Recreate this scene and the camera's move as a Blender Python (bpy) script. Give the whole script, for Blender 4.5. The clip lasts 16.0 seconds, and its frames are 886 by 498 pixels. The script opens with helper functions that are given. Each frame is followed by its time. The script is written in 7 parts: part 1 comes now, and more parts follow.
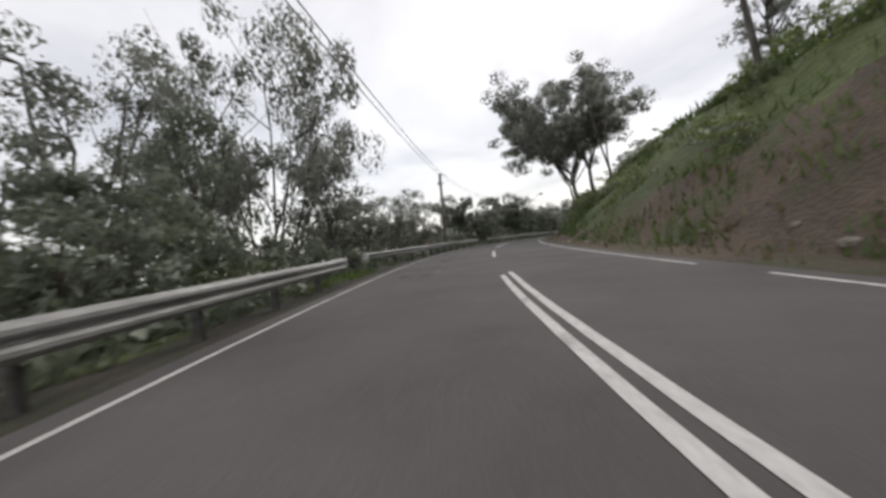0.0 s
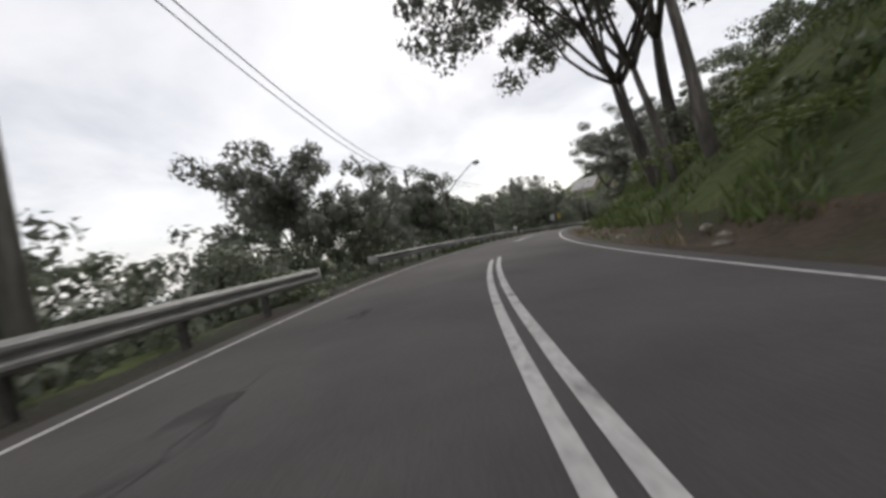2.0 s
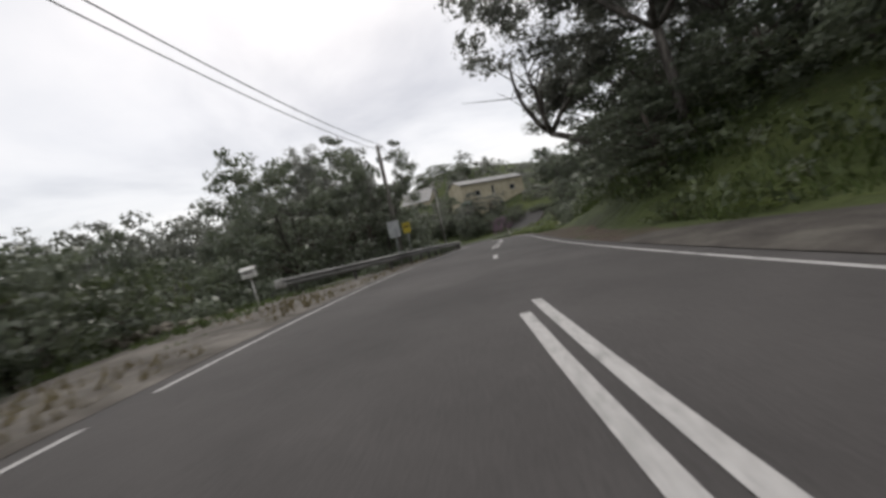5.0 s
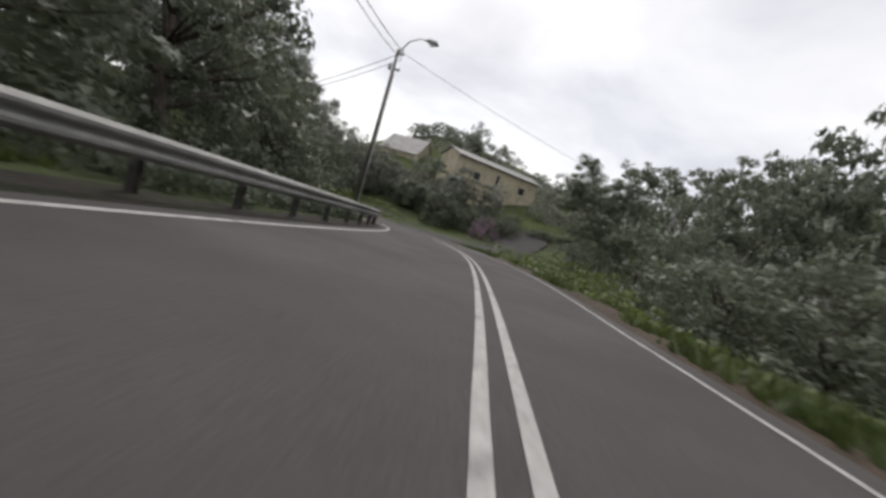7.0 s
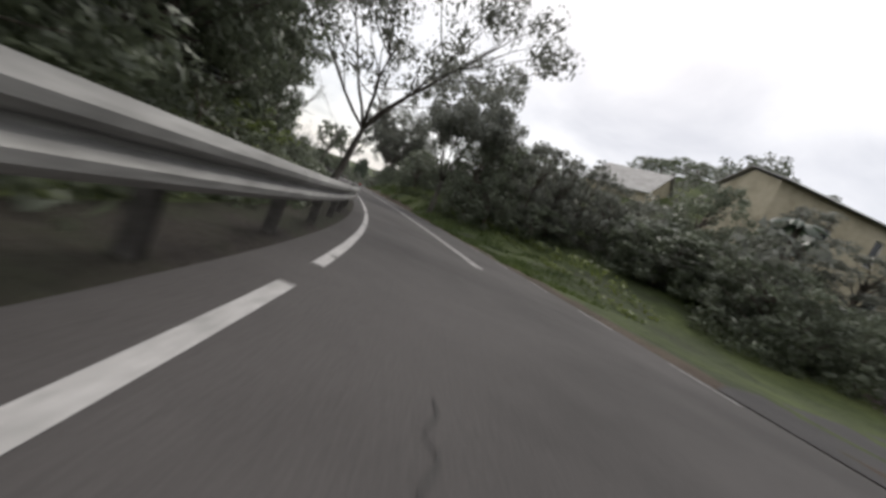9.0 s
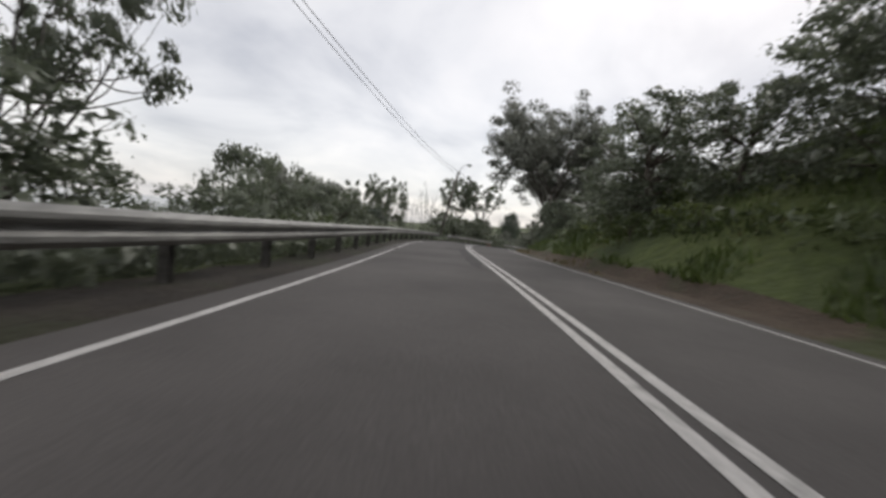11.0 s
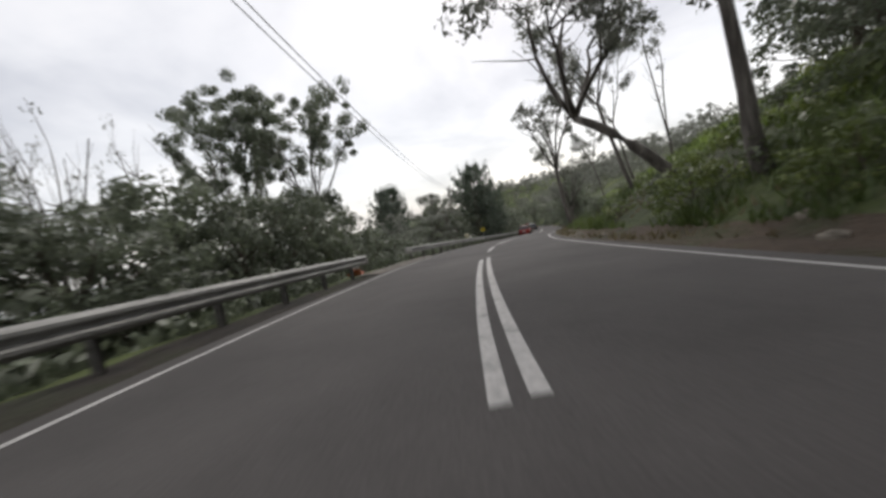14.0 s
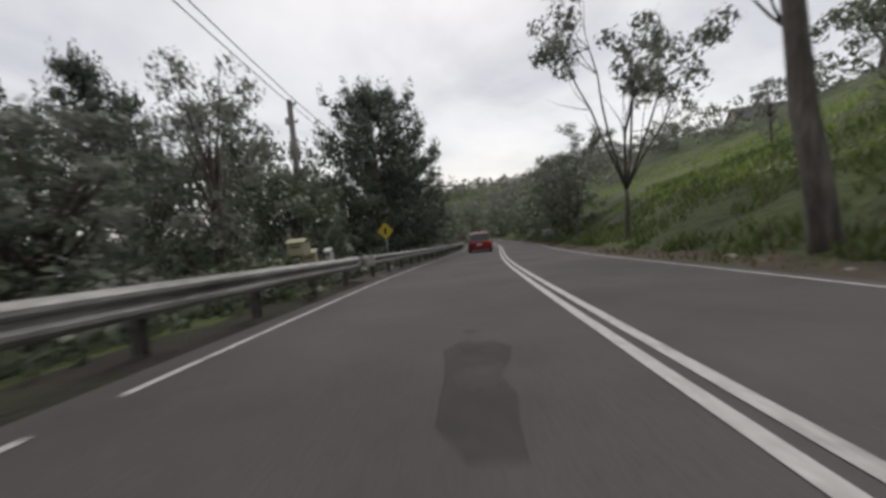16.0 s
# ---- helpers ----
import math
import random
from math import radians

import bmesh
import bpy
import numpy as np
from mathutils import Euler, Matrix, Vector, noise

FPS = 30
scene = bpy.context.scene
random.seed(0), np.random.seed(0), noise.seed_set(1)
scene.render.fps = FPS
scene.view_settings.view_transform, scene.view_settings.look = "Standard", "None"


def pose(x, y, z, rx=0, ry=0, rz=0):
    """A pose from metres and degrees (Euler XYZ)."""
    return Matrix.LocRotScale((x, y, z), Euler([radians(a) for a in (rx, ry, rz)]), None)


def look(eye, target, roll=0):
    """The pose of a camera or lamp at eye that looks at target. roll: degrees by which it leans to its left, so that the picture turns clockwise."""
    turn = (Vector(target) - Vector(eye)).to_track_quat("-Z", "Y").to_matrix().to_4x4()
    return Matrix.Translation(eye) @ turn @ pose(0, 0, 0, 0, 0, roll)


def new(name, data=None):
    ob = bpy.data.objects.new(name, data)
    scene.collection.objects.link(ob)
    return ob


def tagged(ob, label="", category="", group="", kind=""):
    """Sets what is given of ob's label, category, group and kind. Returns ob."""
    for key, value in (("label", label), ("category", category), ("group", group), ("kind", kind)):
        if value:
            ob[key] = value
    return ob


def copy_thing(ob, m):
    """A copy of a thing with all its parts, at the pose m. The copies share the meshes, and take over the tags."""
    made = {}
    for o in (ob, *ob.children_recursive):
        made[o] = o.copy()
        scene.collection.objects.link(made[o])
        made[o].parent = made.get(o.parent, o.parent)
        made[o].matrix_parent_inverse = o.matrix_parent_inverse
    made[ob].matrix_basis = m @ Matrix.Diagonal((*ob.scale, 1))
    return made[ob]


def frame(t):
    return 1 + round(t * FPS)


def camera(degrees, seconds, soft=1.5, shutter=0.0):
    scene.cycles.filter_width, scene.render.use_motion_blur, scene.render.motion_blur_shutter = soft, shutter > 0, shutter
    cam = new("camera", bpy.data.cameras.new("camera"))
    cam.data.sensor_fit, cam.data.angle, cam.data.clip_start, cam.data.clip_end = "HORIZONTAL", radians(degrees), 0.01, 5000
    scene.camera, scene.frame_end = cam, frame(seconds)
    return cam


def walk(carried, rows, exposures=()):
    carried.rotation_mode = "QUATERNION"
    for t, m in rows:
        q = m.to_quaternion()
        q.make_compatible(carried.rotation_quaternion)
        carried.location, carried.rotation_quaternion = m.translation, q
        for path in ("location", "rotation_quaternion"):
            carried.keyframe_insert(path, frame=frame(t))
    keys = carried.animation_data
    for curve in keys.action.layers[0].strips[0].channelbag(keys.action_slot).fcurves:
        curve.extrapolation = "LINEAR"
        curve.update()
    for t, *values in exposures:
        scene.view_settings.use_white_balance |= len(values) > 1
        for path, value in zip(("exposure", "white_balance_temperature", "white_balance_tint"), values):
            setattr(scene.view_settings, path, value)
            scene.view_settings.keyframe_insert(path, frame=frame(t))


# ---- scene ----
cam = camera(97.94, 16.0, soft=3.1, shutter=0.2)

# seconds, eye, target, lean
PATH = [
    (0, (-0.969, -0.373, 0.912), (-1.033, 9.626, 0.810), -7.12),
    (0.25, (-0.729, 3.437, 0.991), (-0.531, 13.434, 0.822), -9.65),
    (0.5, (-0.396, 7.256, 1.066), (0.041, 17.244, 0.843), -11.28),
    (0.75, (-0.032, 11.148, 1.120), (0.739, 21.115, 0.884), -9.94),
    (1, (0.405, 15.043, 1.162), (1.504, 24.980, 0.926), -8.23),
    (1.25, (0.971, 18.915, 1.196), (2.310, 28.821, 0.952), -8.54),
    (1.5, (1.634, 22.675, 1.222), (3.245, 32.541, 0.971), -9.37),
    (1.75, (2.349, 26.222, 1.242), (4.380, 36.011, 0.994), -9.89),
    (2, (3.158, 29.582, 1.252), (5.625, 39.269, 0.995), -10.48),
    (2.25, (4.058, 32.691, 1.243), (6.835, 42.292, 0.931), -11.22),
    (2.5, (5.080, 35.699, 1.231), (8.145, 45.211, 0.869), -12.09),
    (2.75, (6.297, 38.712, 1.239), (9.676, 48.117, 0.887), -13.38),
    (3, (7.667, 41.767, 1.243), (11.405, 51.036, 0.907), -14.25),
    (3.25, (9.165, 45.001, 1.218), (13.305, 54.097, 0.856), -13.69),
    (3.5, (10.842, 48.250, 1.186), (15.355, 57.165, 0.796), -12.49),
    (3.75, (12.694, 51.383, 1.162), (17.656, 60.057, 0.789), -10.85),
    (4, (14.694, 54.476, 1.133), (20.083, 62.892, 0.765), -9.58),
    (4.25, (16.874, 57.566, 1.090), (22.529, 65.802, 0.649), -9.84),
    (4.5, (19.158, 60.598, 1.033), (25.057, 68.657, 0.520), -10.69),
    (4.75, (21.460, 63.570, 0.953), (27.599, 71.450, 0.487), -12.04),
    (5, (23.880, 66.325, 0.867), (30.272, 74.000, 0.387), -12.54),
    (5.2, (25.930, 68.253, 0.807), (32.566, 75.705, 0.152), -11.15),
    (5.5, (28.976, 71.041, 0.689), (35.913, 78.195, -0.152), -7.88),
    (5.75, (31.476, 73.280, 0.565), (38.605, 80.231, -0.360), -3.98),
    (6, (33.961, 75.481, 0.425), (41.229, 82.282, -0.532), 0.58),
    (6.25, (36.453, 77.685, 0.278), (43.792, 84.409, -0.679), 5.37),
    (6.5, (38.968, 79.930, 0.128), (46.308, 86.658, -0.808), 10.00),
    (6.75, (41.521, 82.260, -0.018), (48.754, 89.105, -0.928), 14.06),
    (7, (44.108, 84.726, -0.153), (51.098, 91.821, -1.048), 17.14),
    (7.3, (47.243, 87.940, -0.295), (53.746, 95.482, -1.207), 18.98),
    (7.5, (49.314, 90.251, -0.378), (55.376, 98.148, -1.320), 19.16),
    (7.75, (51.848, 93.303, -0.527), (57.487, 101.496, -1.561), 19.68),
    (8, (54.235, 96.533, -0.709), (59.399, 105.020, -1.851), 20.46),
    (8.25, (56.348, 99.945, -0.906), (60.990, 108.714, -2.156), 21.54),
    (8.5, (58.219, 103.635, -1.127), (62.303, 112.670, -2.425), 22.62),
    (8.75, (59.902, 107.790, -1.384), (63.380, 117.090, -2.572), 23.50),
    (9, (61.272, 112.202, -1.635), (64.202, 121.707, -2.670), 23.90),
    (9.25, (62.381, 116.612, -1.806), (64.736, 126.283, -2.768), 22.98),
    (9.5, (63.232, 121.073, -1.961), (65.059, 130.868, -2.810), 22.15),
    (9.7, (63.705, 124.646, -2.115), (65.169, 134.516, -2.777), 22.50),
    (10, (64.104, 129.742, -2.288), (65.026, 139.687, -2.784), 21.38),
    (10.25, (64.205, 133.689, -2.383), (64.570, 143.672, -2.852), 18.86),
    (10.5, (64.147, 137.425, -2.451), (63.889, 147.408, -2.960), 15.27),
    (10.75, (63.953, 141.009, -2.506), (63.045, 150.950, -3.087), 10.94),
    (11, (63.639, 144.511, -2.553), (62.133, 154.375, -3.205), 6.22),
    (11.25, (63.228, 148.005, -2.601), (61.265, 157.786, -3.290), 1.46),
    (11.5, (62.738, 151.563, -2.657), (60.524, 161.293, -3.313), -3.01),
    (11.8, (62.086, 156.036, -2.743), (60.002, 165.804, -3.221), -7.49),
    (12, (61.646, 159.133, -2.812), (59.916, 168.978, -3.094), -10.01),
    (12.25, (61.200, 163.054, -2.886), (59.845, 172.955, -3.264), -11.22),
    (12.5, (60.906, 166.977, -2.965), (59.945, 176.913, -3.550), -11.33),
    (12.75, (60.792, 170.847, -3.073), (60.266, 180.814, -3.699), -11.29),
    (13, (60.851, 174.632, -3.191), (60.737, 184.611, -3.822), -11.03),
    (13.25, (61.070, 178.219, -3.297), (61.288, 188.197, -3.936), -10.80),
    (13.5, (61.417, 181.812, -3.418), (62.007, 191.773, -4.071), -10.58),
    (13.75, (61.882, 185.628, -3.586), (62.992, 195.541, -4.286), -10.43),
    (14, (62.504, 189.532, -3.766), (64.140, 199.368, -4.525), -10.27),
    (14.25, (63.244, 193.463, -3.928), (65.265, 203.223, -4.742), -10.02),
    (14.5, (64.140, 197.427, -4.101), (66.380, 207.134, -4.965), -9.65),
    (14.75, (65.271, 201.417, -4.313), (67.737, 211.067, -5.211), -9.25),
    (15, (66.528, 205.394, -4.548), (69.311, 214.955, -5.468), -8.34),
    (15.25, (67.791, 209.294, -4.793), (70.881, 218.759, -5.727), -5.84),
    (15.5, (69.179, 213.187, -5.053), (72.534, 222.561, -5.981), -3.67),
    (15.75, (70.777, 217.138, -5.336), (74.297, 226.456, -6.215), -3.96),
    (16, (72.458, 221.086, -5.634), (76.007, 230.399, -6.450), -4.99),
]
walk(cam, [(t, look(eye, target, roll)) for t, eye, target, roll in PATH],
     exposures=[(0, 0.12), (2.0, 0.12), (2.6, 0.08), (3.1, 0.06), (3.6, 0.2), (4.1, 0.18), (4.6, 0.1), (5.0, 0.0), (6.2, 0.06), (7.4, 0.14), (8.2, 0.16), (9.0, 0.15), (9.7, 0.15), (11.8, -0.04), (12.5, 0.06), (13.4, 0.1), (14.0, 0.14), (14.5, -0.02), (15.4, 0.02), (16.0, -0.14)])

# ---- world and light ----
SUN_ELEVATION, SUN_YAW = radians(48), radians(-28)
world = bpy.data.worlds.new("overcast_sky")
scene.world = world
world.use_nodes = True
wn = world.node_tree
wn.nodes.clear()


def wnode(kind, **values):
    n = wn.nodes.new(kind)
    for key, value in values.items():
        if isinstance(key, str) and key in n.inputs:
            n.inputs[key].default_value = value
    return n


w_out = wnode("ShaderNodeOutputWorld")
w_bg = wnode("ShaderNodeBackground")
w_sky = wnode("ShaderNodeTexSky")
w_sky.sky_type, w_sky.sun_disc = "NISHITA", False
w_sky.sun_elevation, w_sky.sun_rotation = SUN_ELEVATION, -SUN_YAW
w_sky.air_density, w_sky.dust_density = 1.0, 2.0
w_co = wnode("ShaderNodeTexCoord")
# cloud deck: the direction is spread on a flat layer, so that clouds crowd towards the horizon
w_sep = wnode("ShaderNodeSeparateXYZ")
w_max = wnode("ShaderNodeMath")
w_max.operation = "MAXIMUM"
w_max.inputs[1].default_value = 0.0
w_add = wnode("ShaderNodeMath")
w_add.operation = "ADD"
w_add.inputs[1].default_value = 0.22
w_dx = wnode("ShaderNodeMath")
w_dx.operation = "DIVIDE"
w_dy = wnode("ShaderNodeMath")
w_dy.operation = "DIVIDE"
w_com = wnode("ShaderNodeCombineXYZ")
w_n1 = wnode("ShaderNodeTexNoise", Scale=1.05, Detail=7.0, Roughness=0.52, Distortion=0.35)
w_r1 = wnode("ShaderNodeValToRGB")
w_r1.color_ramp.elements[0].position, w_r1.color_ramp.elements[0].color = 0.32, (0.572, 0.565, 0.585, 1)
w_r1.color_ramp.elements[1].position, w_r1.color_ramp.elements[1].color = 0.68, (1.03, 0.985, 0.95, 1)
e = w_r1.color_ramp.elements.new(0.5)
e.color = (0.845, 0.825, 0.82, 1)
w_mix = wnode("ShaderNodeMixRGB")
w_mix.blend_type = "ADD"
w_mix.inputs["Fac"].default_value = 0.035
for a, b in ((w_co.outputs["Generated"], w_sep.inputs[0]), (w_sep.outputs["Z"], w_max.inputs[0]), (w_max.outputs[0], w_add.inputs[0]),
             (w_sep.outputs["X"], w_dx.inputs[0]), (w_add.outputs[0], w_dx.inputs[1]), (w_sep.outputs["Y"], w_dy.inputs[0]),
             (w_add.outputs[0], w_dy.inputs[1]), (w_dx.outputs[0], w_com.inputs["X"]), (w_dy.outputs[0], w_com.inputs["Y"]),
             (w_com.outputs[0], w_n1.inputs["Vector"]), (w_n1.outputs["Fac"], w_r1.inputs["Fac"]),
             (w_r1.outputs["Color"], w_mix.inputs["Color1"]), (w_sky.outputs["Color"], w_mix.inputs["Color2"]),
             (w_mix.outputs["Color"], w_bg.inputs["Color"]), (w_bg.outputs["Background"], w_out.inputs["Surface"])):
    wn.links.new(a, b)
w_bg.inputs["Strength"].default_value = 0.86

sun_data = bpy.data.lights.new("sun", "SUN")
sun_data.energy, sun_data.angle, sun_data.color = 0.9, radians(20), (1.0, 0.96, 0.9)
sun = new("sun", sun_data)
sun.matrix_world = look((0, 0, 0), (math.sin(SUN_YAW) * math.cos(SUN_ELEVATION), -math.cos(SUN_YAW) * math.cos(SUN_ELEVATION), -math.sin(SUN_ELEVATION)))

# ---- the road's line: heading turns by KAPPA per metre, every 8 m from 20 m behind the origin ----
KAPPA = [-0.0138, -0.0135, -0.0123, -0.0079, -0.0060, -0.0087, -0.0128, -0.0148, -0.0153, -0.0067, -0.0058, -0.0104, -0.0099, -0.0083, -0.0041, 0.0044, 0.0091, 0.0238, 0.0277, 0.0216, 0.0149, 0.0085, 0.0071, 0.0082, 0.0058, -0.0009, -0.0094, -0.0124, -0.0151, -0.0138, -0.0052, -0.0093, -0.0077, -0.0011, -0.0029, -0.0039, -0.0031, 0.0014, 0.0053, 0.0064, 0.0060, 0.0052, 0.0044, 0.0036, 0.0030, 0.0025, 0.0021, 0.0018, 0.0015, 0.0013, 0.0012, 0.0011, 0.0010]
GRADE = [0.015, 0.017, 0.005, -0.009, -0.028, -0.043, -0.050, -0.023, -0.016, -0.039, -0.060, -0.074, -0.058, -0.039, -0.025, -0.017, -0.014]
LANE_LEFT = [3.57, 3.61, 3.68, 3.59, 3.72, 3.27, 3.20, 3.22, 3.13, 3.33, 3.41, 3.89, 3.70, 3.60, 3.55, 3.52, 3.50]
LANE_RIGHT = [2.88, 2.85, 2.70, 2.32, 2.14, 2.06, 3.37, 2.93, 2.72, 2.87, 2.85, 3.27, 3.35, 3.17, 3.16, 3.15, 3.15]
RAIL_GAP = [0.61, 0.58, 0.69, 0.78, 0.77, 0.81, 0.38, 0.64, 0.80, 1.10, 0.79, 0.52, 0.57, 0.64, 0.67, 0.69, 0.69]
S_FIRST, S_STEP = -20.0, 0.5
S_ALL = np.arange(S_FIRST, 400.0, S_STEP)
S_KAPPA = S_FIRST + 8.0 * np.arange(len(KAPPA))
S_WIDE = S_FIRST + 25.0 * np.arange(len(GRADE))
_k = np.interp(S_ALL, S_KAPPA, KAPPA)
HEADING = np.cumsum(_k) * S_STEP
HEADING -= np.interp(0, S_ALL, HEADING)
ROAD_X = np.cumsum(-np.sin(HEADING)) * S_STEP
ROAD_Y = np.cumsum(np.cos(HEADING)) * S_STEP
ROAD_Z = np.cumsum(np.interp(S_ALL, S_WIDE, GRADE)) * S_STEP
ROAD_X -= np.interp(0, S_ALL, ROAD_X)
ROAD_Y -= np.interp(0, S_ALL, ROAD_Y)
ROAD_Z -= np.interp(0, S_ALL, ROAD_Z)
# a straight run behind the start
_back = np.arange(-120.0, S_FIRST, S_STEP)
_h0 = HEADING[0]
ROAD_X = np.r_[ROAD_X[0] - np.sin(_h0) * (_back - S_FIRST), ROAD_X]
ROAD_Y = np.r_[ROAD_Y[0] + np.cos(_h0) * (_back - S_FIRST), ROAD_Y]
ROAD_Z = np.r_[ROAD_Z[0] + 0 * _back, ROAD_Z]
HEADING = np.r_[_h0 + 0 * _back, HEADING]
S_ALL = np.r_[_back, S_ALL]


def lane_left(s):
    return float(np.interp(s, S_WIDE, LANE_LEFT))


def lane_right(s):
    return float(np.interp(s, S_WIDE, LANE_RIGHT))


def rail_lat(s):
    return -lane_left(s) - float(np.interp(s, S_WIDE, RAIL_GAP))


def on_road(s, lat, dz=0.0):
    """A place by its distance along the road, its offset to the right of the centre line and its height over the road."""
    h = float(np.interp(s, S_ALL, HEADING))
    return Vector((float(np.interp(s, S_ALL, ROAD_X)) + lat * math.cos(h), float(np.interp(s, S_ALL, ROAD_Y)) + lat * math.sin(h), float(np.interp(s, S_ALL, ROAD_Z)) + dz))


def heading(s):
    return float(np.interp(s, S_ALL, HEADING))


def near_road(x, y):
    """Distance along, offset and road height for arrays of places."""
    shape = np.shape(x)
    x, y = np.ravel(x), np.ravel(y)
    best = np.empty(len(x), int)
    for i in range(0, len(x), 4000):
        d = (x[i:i + 4000, None] - ROAD_X[None, ::2]) ** 2 + (y[i:i + 4000, None] - ROAD_Y[None, ::2]) ** 2
        best[i:i + 4000] = 2 * d.argmin(1)
    best = np.clip(best, 0, len(S_ALL) - 1)
    dx, dy, h = x - ROAD_X[best], y - ROAD_Y[best], HEADING[best]
    lat = dx * np.cos(h) + dy * np.sin(h)
    far = np.hypot(dx, dy)
    lat = np.where(far > np.abs(lat) + 0.5, np.sign(lat + 1e-9) * far, lat)
    return S_ALL[best].reshape(shape), lat.reshape(shape), ROAD_Z[best].reshape(shape)


def blend(s, stops):
    return np.interp(s, [a for a, _ in stops], [b for _, b in stops])


# slope of the land beside the road, by distance along it: (near slope, far slope, flat shelf width)
RIGHT_NEAR = [(-30, 0.87), (40, 0.81), (58, 0.6), (66, 0.5), (92, 0.7), (99, 0.25), (105, -0.3), (122, -0.2), (130, 0.0), (148, 0.02), (153, 0.16), (160, 0.2), (170, 0.5), (178, 0.75), (200, 0.62), (212, 0.55), (300, 0.5)]
RIGHT_FAR = [(-30, 0.42), (40, 0.43), (66, 0.58), (92, 0.6), (99, 0.2), (105, -0.08), (122, 0.0), (135, 0.25), (150, 0.27), (160, 0.25), (172, 0.4), (200, 0.5), (215, 0.45), (250, 0.42), (300, 0.36)]
RIGHT_SHELF = [(-30, 1.3), (40, 1.2), (54, 1.5), (60, 6.5), (78, 5.0), (88, 1.5), (108, 1.6), (124, 1.8), (130, 9.0), (146, 9.0), (152, 2.6), (175, 1.3), (300, 1.8)]
LEFT_NEAR = [(-30, -0.55), (90, -0.5), (100, -0.25), (110, 0.1), (132, 0.4), (156, 0.45), (163, 0.0), (170, -0.4), (176, -0.5), (300, -0.45)]
LEFT_FAR = [(-30, -0.45), (90, -0.4), (100, -0.2), (110, 0.1), (132, 0.4), (156, 0.35), (163, 0.0), (172, -0.4), (300, -0.35)]
LEFT_SHELF = [(-30, 1.7), (74, 1.8), (79, 5.0), (88, 4.6), (98, 3.0), (110, 3.2), (150, 3.0), (175, 1.8), (300, 2.0)]


def land_height(s, lat):
    """Height of the land over the road, for arrays."""
    s, lat = np.asarray(s, float), np.asarray(lat, float)
    wr, wl = np.interp(s, S_WIDE, LANE_RIGHT), np.interp(s, S_WIDE, LANE_LEFT)
    u = np.maximum(lat - wr - blend(s, RIGHT_SHELF), 0)
    v = np.maximum(-lat - wl - blend(s, LEFT_SHELF), 0)
    right = blend(s, RIGHT_NEAR) * np.minimum(u, 7) + blend(s, RIGHT_FAR) * np.clip(u - 7, 0, 45)
    left = blend(s, LEFT_NEAR) * np.minimum(v, 7) + np.minimum(blend(s, LEFT_FAR) * np.clip(v - 7, 0, 45), 3.0)
    return np.where(lat > 0, right, left)


def road_points(s, lat, dz=0.0):
    """on_road for arrays."""
    h = np.interp(s, S_ALL, HEADING)
    return np.stack([np.interp(s, S_ALL, ROAD_X) + lat * np.cos(h), np.interp(s, S_ALL, ROAD_Y) + lat * np.sin(h), np.interp(s, S_ALL, ROAD_Z) + dz], -1)


def land_z(x, y):
    s, lat, z = near_road(np.array([x]), np.array([y]))
    return float(z[0] + land_height(s, lat)[0])

